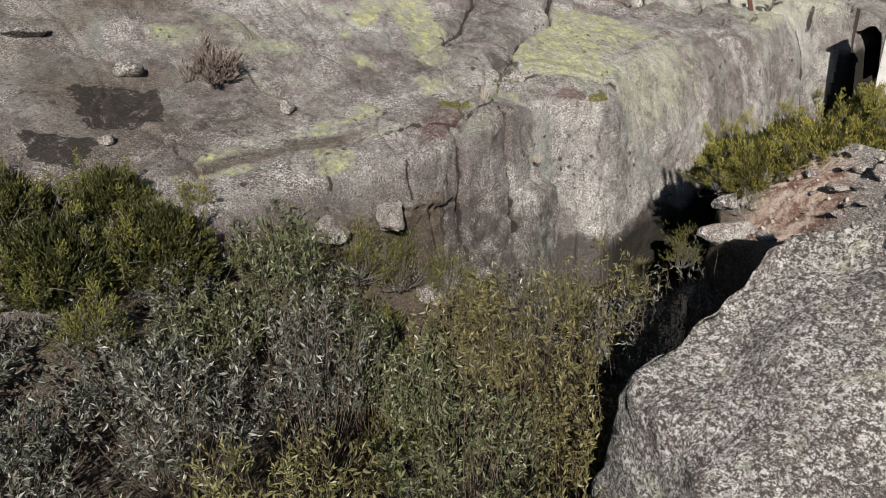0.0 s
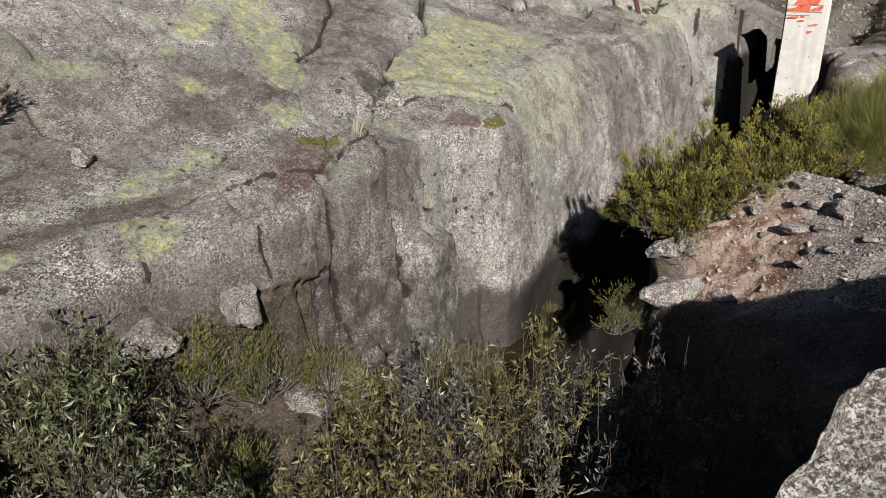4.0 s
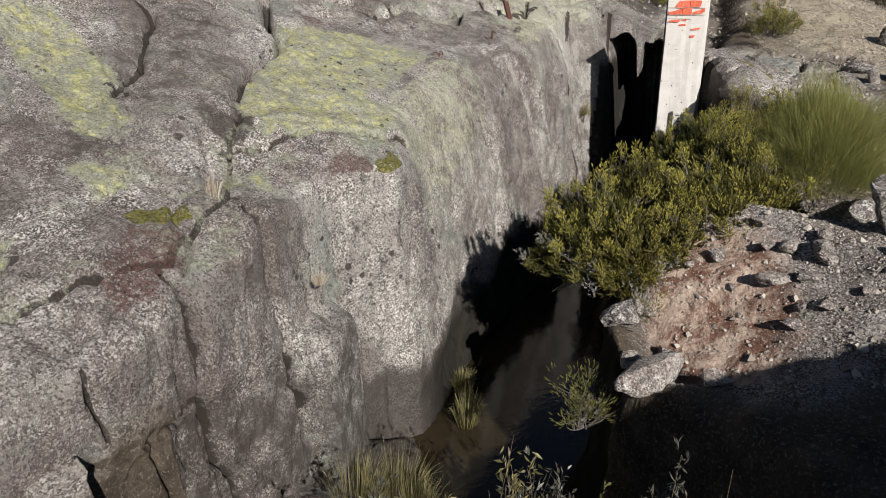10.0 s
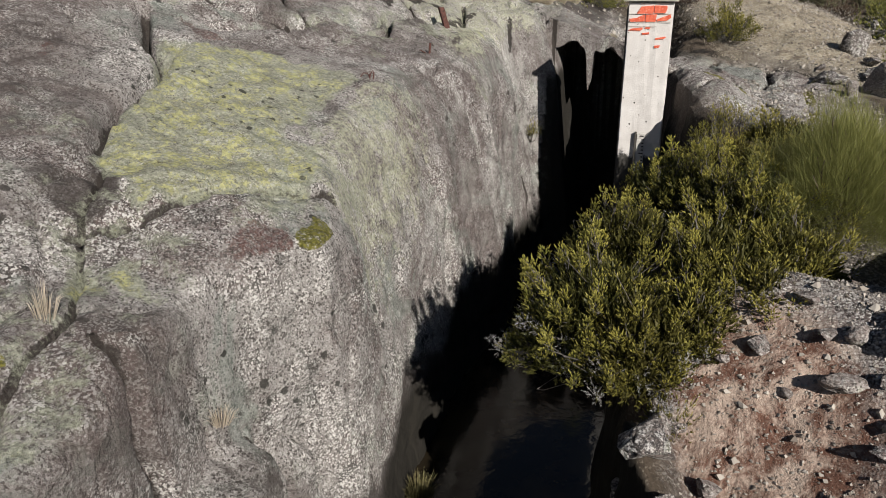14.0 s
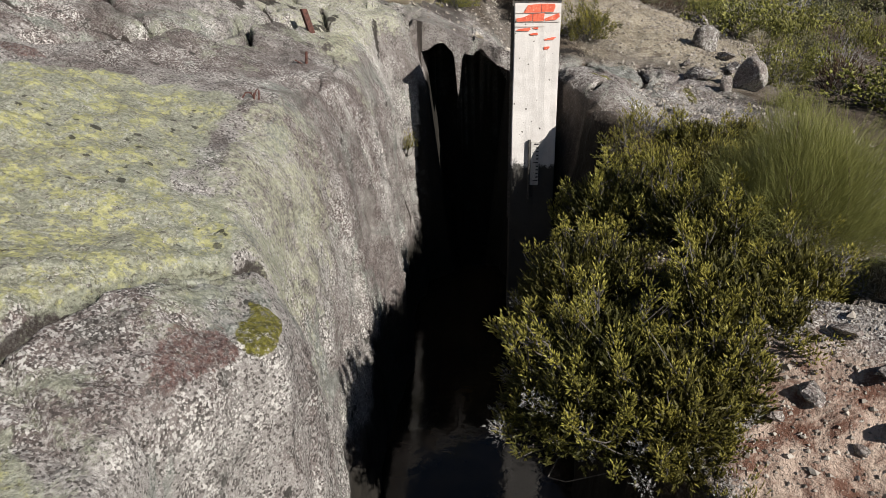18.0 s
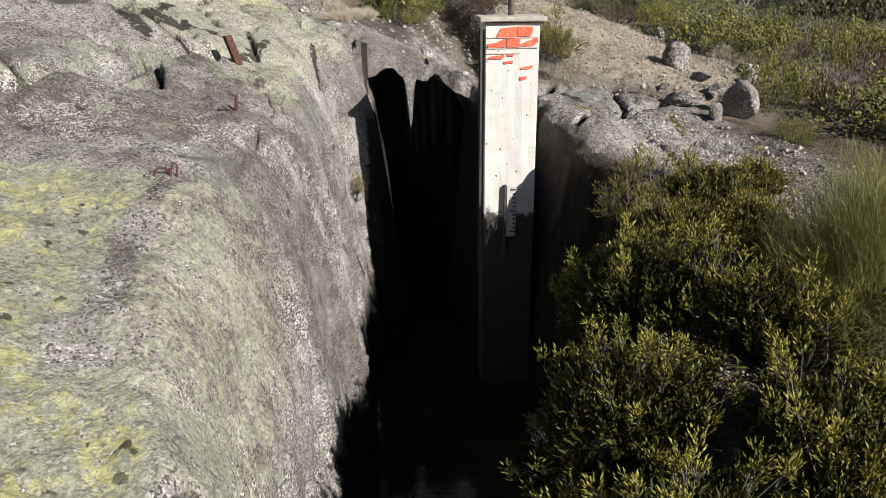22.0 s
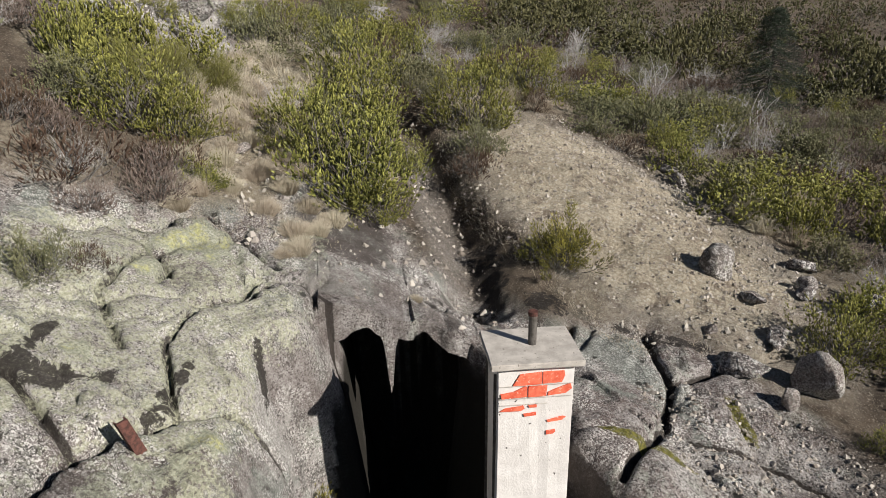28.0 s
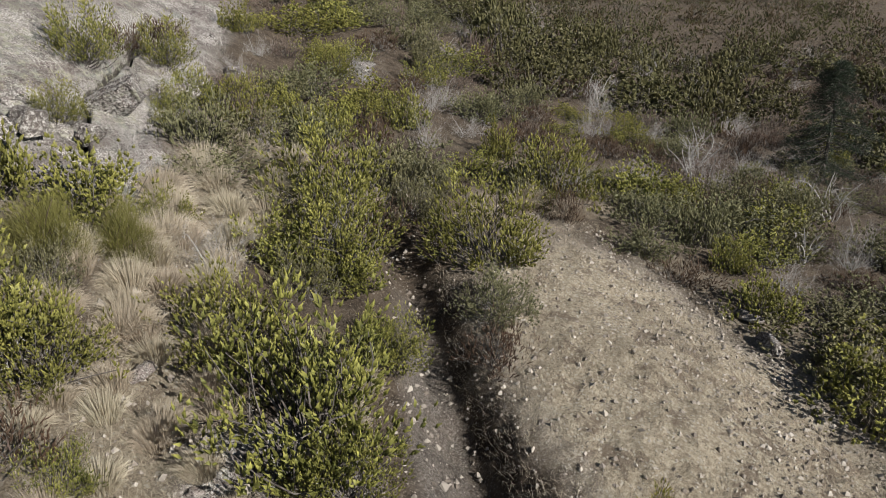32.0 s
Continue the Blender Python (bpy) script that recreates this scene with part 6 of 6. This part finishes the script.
def by_cleft(x, y, rx, ry, h, n, seed, label, dz=0.0, turn=0.0):
    return shrub("heather_shrub", (x, y, gz(x, y) + dz), rx, ry, h, n, M_HEATHER, M_TWIG, label, "shrub", seed, FINE, 0.045, max(10, n // 40), 0.06, "heather at the cleft", turn, True, 0.1, 0.0055)


SPREAD = "yellow-green tree heather spreading over the edge of the cleft"
for i, (x, y, z, rx, ry, h, n, skirt) in enumerate((
        (4.75, 10.9, 2.95, 1.0, 0.85, 0.95, 4200, 0.3), (5.75, 10.45, 3.2, 0.9, 0.7, 0.95, 3600, 0.12), (5.82, 11.62, 2.95, 1.0, 0.9, 1.1, 4200, 0.22), (7.18, 12.12, 3.2, 1.0, 0.85, 1.1, 4000, 0.1), (6.9, 11.1, 3.4, 0.95, 0.8, 0.95, 3600, 0.08),
        (8.25, 12.2, 3.4, 0.75, 0.65, 0.9, 2600, 0.06), (9.2, 12.25, 3.75, 0.7, 0.55, 0.62, 2200, 0.06), (8.5, 11.7, 3.6, 0.7, 0.6, 0.7, 2200, 0.08), (10.0, 12.0, 3.8, 0.55, 0.45, 0.45, 1200, 0.08), (6.2, 10.1, 3.4, 0.6, 0.55, 0.75, 2200, 0.1), (5.1, 10.15, 3.05, 0.6, 0.5, 0.85, 2100, 0.2), (4.65, 10.3, 2.95, 0.6, 0.5, 0.9, 2200, 0.3), (5.65, 10.0, 3.3, 0.5, 0.42, 0.65, 1700, 0.12))):
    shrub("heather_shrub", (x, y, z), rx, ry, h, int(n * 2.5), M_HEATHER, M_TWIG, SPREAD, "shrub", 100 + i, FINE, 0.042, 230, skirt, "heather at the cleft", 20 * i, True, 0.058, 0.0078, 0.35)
shrub("heather_shrub", (8.9, 12.9, 3.75), 0.6, 0.45, 0.78, 2600, M_HEATHER, M_TWIG, "heather on the brink beside the pillar", "shrub", 121, FINE, 0.05, 110, 0.06, "heather at the cleft", 0, True, 0.062, 0.0055)
shrub("heather_shrub", (3.36, 9.25, 2.3), 0.3, 0.26, 0.45, 700, M_HEATH_DARK, M_TWIG, "small heather hanging beside the flat rock", "shrub", 122, FINE, 0.05, 18, 0.15, "heather at the cleft", 0, True, 0.09, 0.0055)
by_cleft(4.45, 9.75, 0.2, 0.2, 0.3, 260, 120, "small heather sprig on the rocky bank", -0.1)
broom((7.6, 10.5, gz(7.6, 10.5)), 1.02, 1.28, 32000, 131, "large green broom bush with fine upright rods")
shrub("heather_shrub", (13.2, 16.3, gz(13.2, 16.3) - 0.05), 0.68, 0.62, 0.8, 4200, M_HEATHER, M_TWIG, "round yellow-green heather at the edge of the spoil slope", "shrub", 123, FINE, 0.05, 64, 0.05, "", 0, True, 0.1, 0.007)
# heather and willow in the ravine at the near end
for i, (x, y, z, r, h, n) in enumerate(((-3.05, 7.15, 2.75, 0.75, 0.95, 3600), (-3.9, 6.6, 2.8, 0.8, 0.95, 3800), (-4.6, 7.0, 3.2, 0.85, 0.85, 3200), (-5.2, 6.4, 2.9, 0.8, 0.9, 3000), (-3.7, 7.6, 3.3, 0.6, 0.6, 2200), (-5.5, 7.6, 3.4, 0.8, 0.7, 2000))):
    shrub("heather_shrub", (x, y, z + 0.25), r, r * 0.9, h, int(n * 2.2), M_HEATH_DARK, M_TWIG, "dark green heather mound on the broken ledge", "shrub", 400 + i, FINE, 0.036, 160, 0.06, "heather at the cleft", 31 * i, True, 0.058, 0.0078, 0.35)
by_cleft(-2.85, 7.75, 0.3, 0.3, 0.3, 380, 142, "small heather clump on the ledge")
for i, (x, y, z, r, h, n) in enumerate(((-1.15, 8.75, 2.3, 0.6, 0.85, 1900), (-0.6, 9.0, 2.1, 0.5, 0.8, 1500), (-1.75, 8.35, 2.5, 0.55, 0.8, 1700), (-2.25, 7.95, 2.6, 0.55, 0.8, 1700), (0.1, 9.2, 1.9, 0.4, 0.6, 1000))):
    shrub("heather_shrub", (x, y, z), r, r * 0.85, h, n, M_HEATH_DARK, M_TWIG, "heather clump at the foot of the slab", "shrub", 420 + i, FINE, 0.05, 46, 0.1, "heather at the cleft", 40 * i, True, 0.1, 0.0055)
# added dark clumps that stand for the shaded pit between the willows
for i, (x, y, r, top) in enumerate(((-0.65, 7.3, 0.5, 2.2), (-0.5, 6.5, 0.5, 2.1), (-0.75, 8.1, 0.45, 2.3), (-0.35, 5.7, 0.45, 2.1), (-3.3, 6.0, 0.4, 2.4), (-2.6, 5.9, 0.4, 2.3))):
    g = gz(x, y)
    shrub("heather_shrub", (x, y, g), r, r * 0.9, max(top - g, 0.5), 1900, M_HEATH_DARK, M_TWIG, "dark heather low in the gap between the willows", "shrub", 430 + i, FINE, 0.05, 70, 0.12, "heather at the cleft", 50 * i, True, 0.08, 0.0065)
by_cleft(1.75, 6.3, 0.45, 0.4, 0.85, 900, 145, "heather beside the large boulder", 0.1)
by_cleft(1.5, 5.1, 0.45, 0.42, 0.6, 900, 146, "heather at the foot of the large boulder", 0.1)
by_cleft(0.3, 9.5, 0.3, 0.28, 0.35, 420, 147, "yellow-green heather at the foot of the slab", 0.0)
by_cleft(8.85, 17.0, 0.2, 0.18, 0.26, 260, 148, "small plant clinging to the rim of the cleft", -0.05)
shrub("heather_shrub", (-3.4, 10.75, gz(-3.4, 10.75)), 0.45, 0.4, 0.55, 900, M_HEATH_BROWN, M_TWIG, "brown half-dead heather on the outcrop", "shrub", 150, FINE, 0.11, 24, 0.2)
YEL, GRN, GRY = "yellowing willow bush filling the ravine", "green willow bush filling the ravine", "grey-leaved willow bush filling the ravine"
for i, (x, y, r, top, mat, lab) in enumerate((
        (0.9, 6.3, 0.75, 3.35, M_OLIVE, YEL), (2.0, 7.9, 0.8, 3.2, M_OLIVE, YEL), (-1.35, 6.1, 0.7, 3.35, M_SAGE, GRY), (-1.75, 7.3, 0.75, 3.6, M_WILLOW, GRN), (-2.3, 5.2, 0.85, 3.0, M_SAGE, GRY), (0.2, 5.0, 0.8, 2.95, M_WILLOW, GRN),
        (-3.5, 4.6, 0.85, 2.9, M_SAGE, GRY), (1.1, 8.3, 0.65, 2.95, M_SAGE, GRY), (-1.2, 4.2, 0.85, 2.8, M_OLIVE, YEL), (3.0, 7.5, 0.65, 3.1, M_SAGE, GRY), (1.9, 6.9, 0.6, 2.9, M_SAGE, GRY), (0.9, 4.0, 0.7, 2.6, M_OLIVE, YEL), (-4.4, 5.2, 0.7, 2.9, M_SAGE, GRY), (-2.2, 3.6, 0.8, 2.6, M_WILLOW, GRN), (-3.0, 5.8, 0.7, 2.95, M_SAGE, GRY), (-4.2, 6.0, 0.6, 2.95, M_SAGE, GRY), (-2.4, 6.5, 0.65, 3.15, M_WILLOW, GRN), (-5.2, 5.6, 0.7, 3.0, M_SAGE, GRY), (1.3, 5.6, 0.55, 3.0, M_OLIVE, YEL), (-2.1, 7.9, 0.6, 3.5, M_WILLOW, GRN), (-2.9, 7.0, 0.5, 3.2, M_SAGE, GRY), (0.6, 7.4, 0.6, 2.9, M_OLIVE, YEL), (2.5, 8.6, 0.4, 2.5, M_SAGE, GRY), (0.5, 9.0, 0.4, 2.3, M_OLIVE, YEL), (-0.9, 6.8, 0.45, 3.0, M_WILLOW, GRN), (0.0, 7.2, 0.45, 2.85, M_OLIVE, YEL), (-0.2, 6.2, 0.4, 2.75, M_WILLOW, GRN))):
    g = gz(x, y)
    willow((x, y, g), r, top - g, 52 if y > 6.8 and x > -1.5 else 78, mat, 160 + i, lab, 42)
for i, (x, y, r, h) in enumerate(((1.95, 10.3, 0.42, 0.95), (1.45, 10.05, 0.45, 0.85), (2.05, 10.05, 0.35, 0.75), (3.3, 11.4, 0.22, 0.6), (3.6, 12.1, 0.2, 0.4))):
    tuft((x, y, max(gz(x, y), WATER)), r, h, 380, 175 + i, "yellow-green weeds at the foot of the face", "weeds by the water", M_OLIVE)
tuft((0.64, 11.11, gz(0.64, 11.11)), 0.1, 0.24, 60, 180)
tuft((1.5, 11.02, 3.3), 0.1, 0.14, 90, 181)

# ---- shrubs of the hillside ----
COARSE = (0.034, 0.016, 5)
kinds = {}
HILL = "heather on the hillside"
for i in range(3):
    kinds["green", i] = shrub("heather_shrub", (0, 0, -40), 0.8, 0.75, 0.75, 1000, M_HEATH_HILL, M_TWIG, "yellow-green heather shrub on the hillside", "shrub", 200 + i, COARSE, 0.06, 60, 0.05, HILL, 0, False, 0.13, 0.022)
    kinds["fargreen", i] = shrub("heather_shrub", (0, 0, -40), 0.8, 0.75, 0.75, 300, M_HEATH_OLD, M_TWIG, "dark olive heather shrub high on the hillside", "shrub", 260 + i, (0.06, 0.03, 3), 0.08, 40, 0.03, HILL, 0, False, 0.14, 0.036)
    kinds["fardim", i] = shrub("heath_bush", (0, 0, -40), 0.8, 0.75, 0.7, 280, M_HEATH_OLD, M_TWIG, "dull green heath bush high on the hillside", "shrub", 265 + i, (0.06, 0.03, 3), 0.08, 40, 0.08, HILL, 0, False, 0.14, 0.036)
    kinds["dim", i] = shrub("heath_bush", (0, 0, -40), 0.8, 0.75, 0.7, 900, M_HEATH_DIM, M_TWIG, "dull green heather shrub on the hillside", "shrub", 210 + i, COARSE, 0.06, 60, 0.12, HILL, 0, False, 0.13, 0.022)
    kinds["neargreen", i] = shrub("heather_shrub", (0, 0, -40), 0.8, 0.75, 0.75, 2000, M_HEATH_HILL, M_TWIG, "bushy yellow-green heather beside the gully", "shrub", 240 + i, (0.02, 0.0075, 8), 0.05, 80, 0.06, HILL, 0, False, 0.115, 0.012)
    kinds["neardim", i] = shrub("heath_bush", (0, 0, -40), 0.8, 0.75, 0.7, 1900, M_HEATH_DIM, M_TWIG, "bushy dull green heather beside the gully", "shrub", 245 + i, (0.02, 0.0075, 8), 0.05, 76, 0.16, HILL, 0, False, 0.115, 0.012)
for i in range(2):
    kinds["brown", i] = shrub("withered_heather", (0, 0, -40), 0.8, 0.75, 0.5, 520, (M_HEATH_BROWN, M_HEATH_RUST)[i], M_TWIG, "brown withered heather shrub on the hillside", "shrub", 220 + i, (0.03, 0.008, 3), 0.1, 50, 0.2, "withered heather", 0, False, 0.13, 0.01)
kinds["grey", 0] = shrub("dead_shrub", (0, 0, -40), 0.8, 0.75, 0.6, 420, M_DEAD, M_DEAD, "bleached grey dead shrub of bare twigs", "shrub", 230, (0.06, 0.006, 7), 0.2, 30, 0, "dead shrubs", 0, True, 0.14, 0.0)
kinds["tuft", 0] = tuft((0, 0, -40), 0.3, 0.3, 1100, 240)
used = set()


def plant(kind, i, x, y, r, h=None, seed=0):
    src = kinds[kind, i % (2 if kind == "brown" else 1 if kind in ("grey", "tuft") else 3)]
    base = 0.3 if kind == "tuft" else 0.68
    s = r / base
    m = Matrix.LocRotScale((x, y, gz(x, y) - 0.04), Euler((0, 0, seed * 2.4)), (s, s, (h or s * 1.1)))
    if src.name in used:
        return copy_thing(src, m)
    used.add(src.name)
    src.matrix_basis = m
    return src


NEAR = (
    ("green", 15.1, 21.5, 1.0), ("green", 12.6, 20.8, 0.75), ("green", 14.1, 19.8, 0.55), ("green", 12.2, 19.3, 0.8), ("green", 12.05, 18.7, 0.5), ("dim", 13.0, 20.0, 0.6), ("green", 17.2, 20.2, 0.7), ("green", 20.4, 20.6, 0.95),
    ("green", 14.1, 19.9, 0.5), ("green", 10.4, 21.6, 0.6), ("green", 10.85, 21.2, 0.6), ("green", 10.3, 20.1, 0.42), ("dim", 15.8, 19.2, 0.6), ("green", 17.0, 25.4, 0.65), ("green", 15.5, 25.2, 0.42), ("green", 17.2, 27.6, 0.45),
    ("green", 21.7, 27.3, 0.6), ("dim", 7.5, 19.0, 0.42), ("dim", 7.0, 19.2, 0.3), ("green", 13.5, 12.7, 0.55), ("green", 11.9, 12.0, 0.4), ("brown", 10.0, 20.6, 0.6), ("brown", 9.5, 20.1, 0.55), ("brown", 14.9, 18.75, 0.6), ("grey", 13.4, 22.0, 0.55),
    ("grey", 16.8, 24.5, 0.5), ("grey", 14.0, 24.2, 0.55), ("brown", 8.0, 19.0, 0.32), ("brown", 9.7, 20.5, 0.6), ("grey", 8.9, 20.6, 0.45), ("brown", 8.6, 20.0, 0.5), ("dim", 11.5, 22.2, 0.5), ("dim", 14.2, 21.3, 0.6), ("green", 16.2, 22.6, 0.8), ("dim", 17.5, 21.8, 0.8),
    ("green", 13.6, 23.0, 0.5), ("green", 15.3, 27.2, 0.5), ("brown", 16.6, 27.9, 0.7), ("green", 15.9, 25.7, 0.5), ("green", 13.75, 25.5, 0.3), ("green", 16.7, 26.2, 0.5), ("grey", 14.4, 24.8, 0.5), ("grey", 15.6, 24.9, 0.4), ("brown", 18.0, 28.6, 0.6), ("brown", 9.0, 21.4, 0.6), ("dim", 9.8, 22.2, 0.6), ("dim", 11.0, 23.2, 0.5), ("green", 10.4, 22.6, 0.5))
for i, (kind, x, y, r) in enumerate(NEAR):
    plant("near" + kind if kind in ("green", "dim") else kind, i, x, y, r, None, i)
for i, (x, y, r, h) in enumerate(((11.8, 22.6, 0.5, 0.8), (12.6, 22.4, 0.42, 0.7), (11.0, 22.6, 0.4, 0.7))):
    broom((x, y, gz(x, y)), r, h, 9000, 250 + i, "green broom bush with fine upright rods", "broom on the hillside")
for i, (x, y, r) in enumerate(((13.8, 23.2, 0.34), (12.8, 22.3, 0.34), (11.8, 21.4, 0.3), (11.0, 20.6, 0.24), (17.4, 14.7, 0.4), (18.2, 14.9, 0.45), (11.9, 21.3, 0.3), (12.7, 22.6, 0.4), (16.9, 14.3, 0.3), (17.0, 13.8, 0.3), (19.6, 20.8, 0.4), (19.9, 20.0, 0.36), (18.3, 21.0, 0.36), (13.3, 22.7, 0.34), (11.4, 21.9, 0.3), (11.3, 20.2, 0.24), (12.3, 22.0, 0.3), (18.8, 14.2, 0.4), (14.9, 24.0, 0.3))):
    plant("tuft", 0, x, y, r, None, i)


for i in range(30):
    a, b = 19.6 + 4.2 * ((i * 0.618) % 1), 5.4 + 1.7 * ((i * 0.377) % 1)
    plant("tuft", 0, *to_xy(a, b), 0.1 + 0.1 * math.sin(i * 3.1) ** 2, None, i + 90)
for i in range(46):
    a = 20.3 + 8.5 * (i / 46)
    b = np.interp(a, (20, 23, 25, 27.5, 29), (7.3, 7.8, 7.9, 6.9, 6.6)) + (0.55 if i % 2 else -0.5) + 0.35 * math.sin(i * 7.3)
    plant("tuft", 0, *to_xy(a, b), 0.2 + 0.14 * math.sin(i * 3.1) ** 2, None, i + 50)


def bare(a, b):
    """True where no shrub grows: rock, spoil slope, gully, path, cleft."""
    out = outcrop_mask(a, b) > 0.25
    out |= blob(a, b, 23.2, 2.25, 5.6, 2.75, 12) > 0
    out |= line_gap(a, b, ((18, 5), (21.5, 4.9), (24, 4.75), (26.5, 4.9))) < 0.55
    out |= line_gap(a, b, ((19.8, 7.3), (21, 7.5), (22.8, 7.8), (25, 7.9), (27.5, 6.9), (29, 6.6))) < 0.5
    out |= (a < 19.2) & (b > -0.4)
    out |= (a < 25) & (b > 3.0) & (b < 9.3)
    return out


rng = np.random.default_rng(77)
spots = []
for ring, (a0, a1, b0, b1, tries, gap) in enumerate(((16, 36, -15, 13, 2800, 0.78), (36, 52, -22, 16, 1500, 1.2))):
    pa, pb = rng.uniform(a0, a1, tries), rng.uniform(b0, b1, tries)
    for a, b, no in zip(pa, pb, bare(pa, pb)):
        if not no and all((a - c) ** 2 + (b - d) ** 2 > gap * gap for c, d in spots):
            spots.append((a, b))
for i, (a, b) in enumerate(spots):
    patch = float(vnoise(np.float64([a * 0.35]), np.float64([b * 0.35]), 5)[0])
    kind = rng.choice(["green", "dim", "brown", "grey"], p=[0.36, 0.3, 0.2, 0.14] if patch < 0.1 and b > -3 else [0.14, 0.28, 0.42, 0.16])
    x, y = to_xy(a, b)
    kind = "far" + str(kind) if a > 36 and b < 1 and kind in ("green", "dim") else str(kind)
    plant(kind, i, x, y, rng.uniform(0.5, 0.88) * (1.0 if a < 36 else 1.5), rng.uniform(0.7, 1.45) * (1.0 if a < 36 else 1.35), i)


def far_heath():
    """The heath farther up the hill, as one sheet of joined shrubs."""
    g = np.random.default_rng(5)
    n = 760
    a = 51 + 44 * g.uniform(0, 1, n) ** 1.2
    b = g.uniform(-34, 22, n)
    z = height(a, b, False)
    x, y = to_xy(a, b)
    vs, fs, ts, als, ks, off = [], [], [], [], [], 0
    for k in range(n):
        p, d, *_ = dome(g, 46, g.uniform(0.9, 1.7), g.uniform(0.9, 1.7), g.uniform(0.8, 1.7), 12, 0.36)
        v, f, t, al = sprigs(g, p, d, np.full(len(p), 0.2), 3, 0.16, 0.07, 1.2, np.clip(0.3 + 0.5 * p[:, 2] + g.normal(0, 0.2, len(p)), 0, 1), 0.05)
        vs.append(v + np.array([x[k], y[k], z[k] - 0.1])), fs.append(f + off), ts.append(t), als.append(al)
        ks.append(np.full(len(v), g.uniform(0, 1)))
        off += len(v)
    me = mesh_from("heath", np.concatenate(vs), np.concatenate(fs), [M_HEATH_FAR], {"tone": np.concatenate(ts), "along": np.concatenate(als), "kin": np.concatenate(ks)})
    tagged(new("heath", me), "dense heath of olive, russet and grey shrubs covering the upper hillside", "heath", kind="stuff")


far_heath()


def fir(x, y, h, r, seed):
    """A small fir: tapering trunk, whorls of drooping limbs, needles along them."""
    g = np.random.default_rng(seed)
    ob = thing("fir_tree", (x, y, gz(x, y)), "small dark fir tree standing in the heath", "tree")
    v, f = tubes(g, np.zeros((1, 3)), np.array([[0.05, 0.02, h]]), np.array([0.07]), np.array([0.012]), 0.01, 6, 7)
    child("trunk", mesh_from("trunk", v, f, [M_TWIG]), ob)
    n = 200
    t = g.uniform(0.06, 0.97, n)
    q = g.uniform(0, 2 * np.pi, n)
    ll = r * (1 - t) ** 0.8 * g.uniform(0.6, 1.1, n) + 0.08
    s = np.stack([0 * t, 0 * t, t * h], 1)
    e = s + np.stack([np.cos(q) * ll, np.sin(q) * ll, 0.05 - 0.22 * ll], 1)
    v, f = tubes(g, s, e, np.full(n, 0.014), np.full(n, 0.004), 0.03)
    child("limbwork", mesh_from("limbwork", v, f, [M_TWIG]), ob, "grey bare-ended limbs", "stuff")
    u = g.uniform(0.2, 1.0, (n, 44))
    p = (s[:, None] + (e - s)[:, None] * u[..., None] + g.normal(0, 0.035, (n, 44, 3))).reshape(-1, 3)
    d = unit((e - s)[:, None] / ll[:, None, None] + g.normal(0, 0.6, (n, 44, 3))).reshape(-1, 3)
    v, f, tn, al = sprigs(g, p, d, np.full(len(p), 0.12), 5, 0.07, 0.016, 0.9)
    child("foliage", mesh_from("foliage", v, f, [M_FIR], {"tone": tn, "along": al}), ob, kind="stuff")


def snag(x, y, h, seed):
    """A dead bush: a few bleached bare limbs that fork upwards."""
    g = np.random.default_rng(seed)
    ob = thing("dead_snag", (x, y, gz(x, y)), "bleached bare branches of a dead bush", "dead bush", "dead snags in the heath")
    main = g.normal(0, 1, (6, 3)) * np.array([0.4, 0.4, 0.1]) * h + np.array([0, 0, h])
    v, f = tubes(g, np.zeros((6, 3)) - np.array([0, 0, 0.1]), main, np.full(6, 0.022), np.full(6, 0.007), 0.12, 5, 5)
    child("limbwork", mesh_from("limbwork", v, f, [M_DEAD], None, True), ob, kind="stuff")
    pick = g.integers(0, 6, 40)
    s = main[pick] * g.uniform(0.4, 0.95, (40, 1))
    v, f = tubes(g, s, s + g.normal(0, 0.16, (40, 3)) * h + np.array([0, 0, 0.12 * h]), np.full(40, 0.008), np.full(40, 0.003), 0.12, 3, 4)
    child("twig_growth", mesh_from("twig_growth", v, f, [M_DEAD]), ob, kind="stuff")


for i, (x, y) in enumerate(((25.03, 19.14), (30.14, 23.57), (22.15, 16.22), (52.12, 20.17), (25.68, 16.13), (34.6, 24.74), (26.45, 19.48))):
    snag(x, y, 0.75 + 0.2 * math.sin(i * 2.3), 320 + i)
fir(30.6, 16.9, 3.4, 1.9, 300)
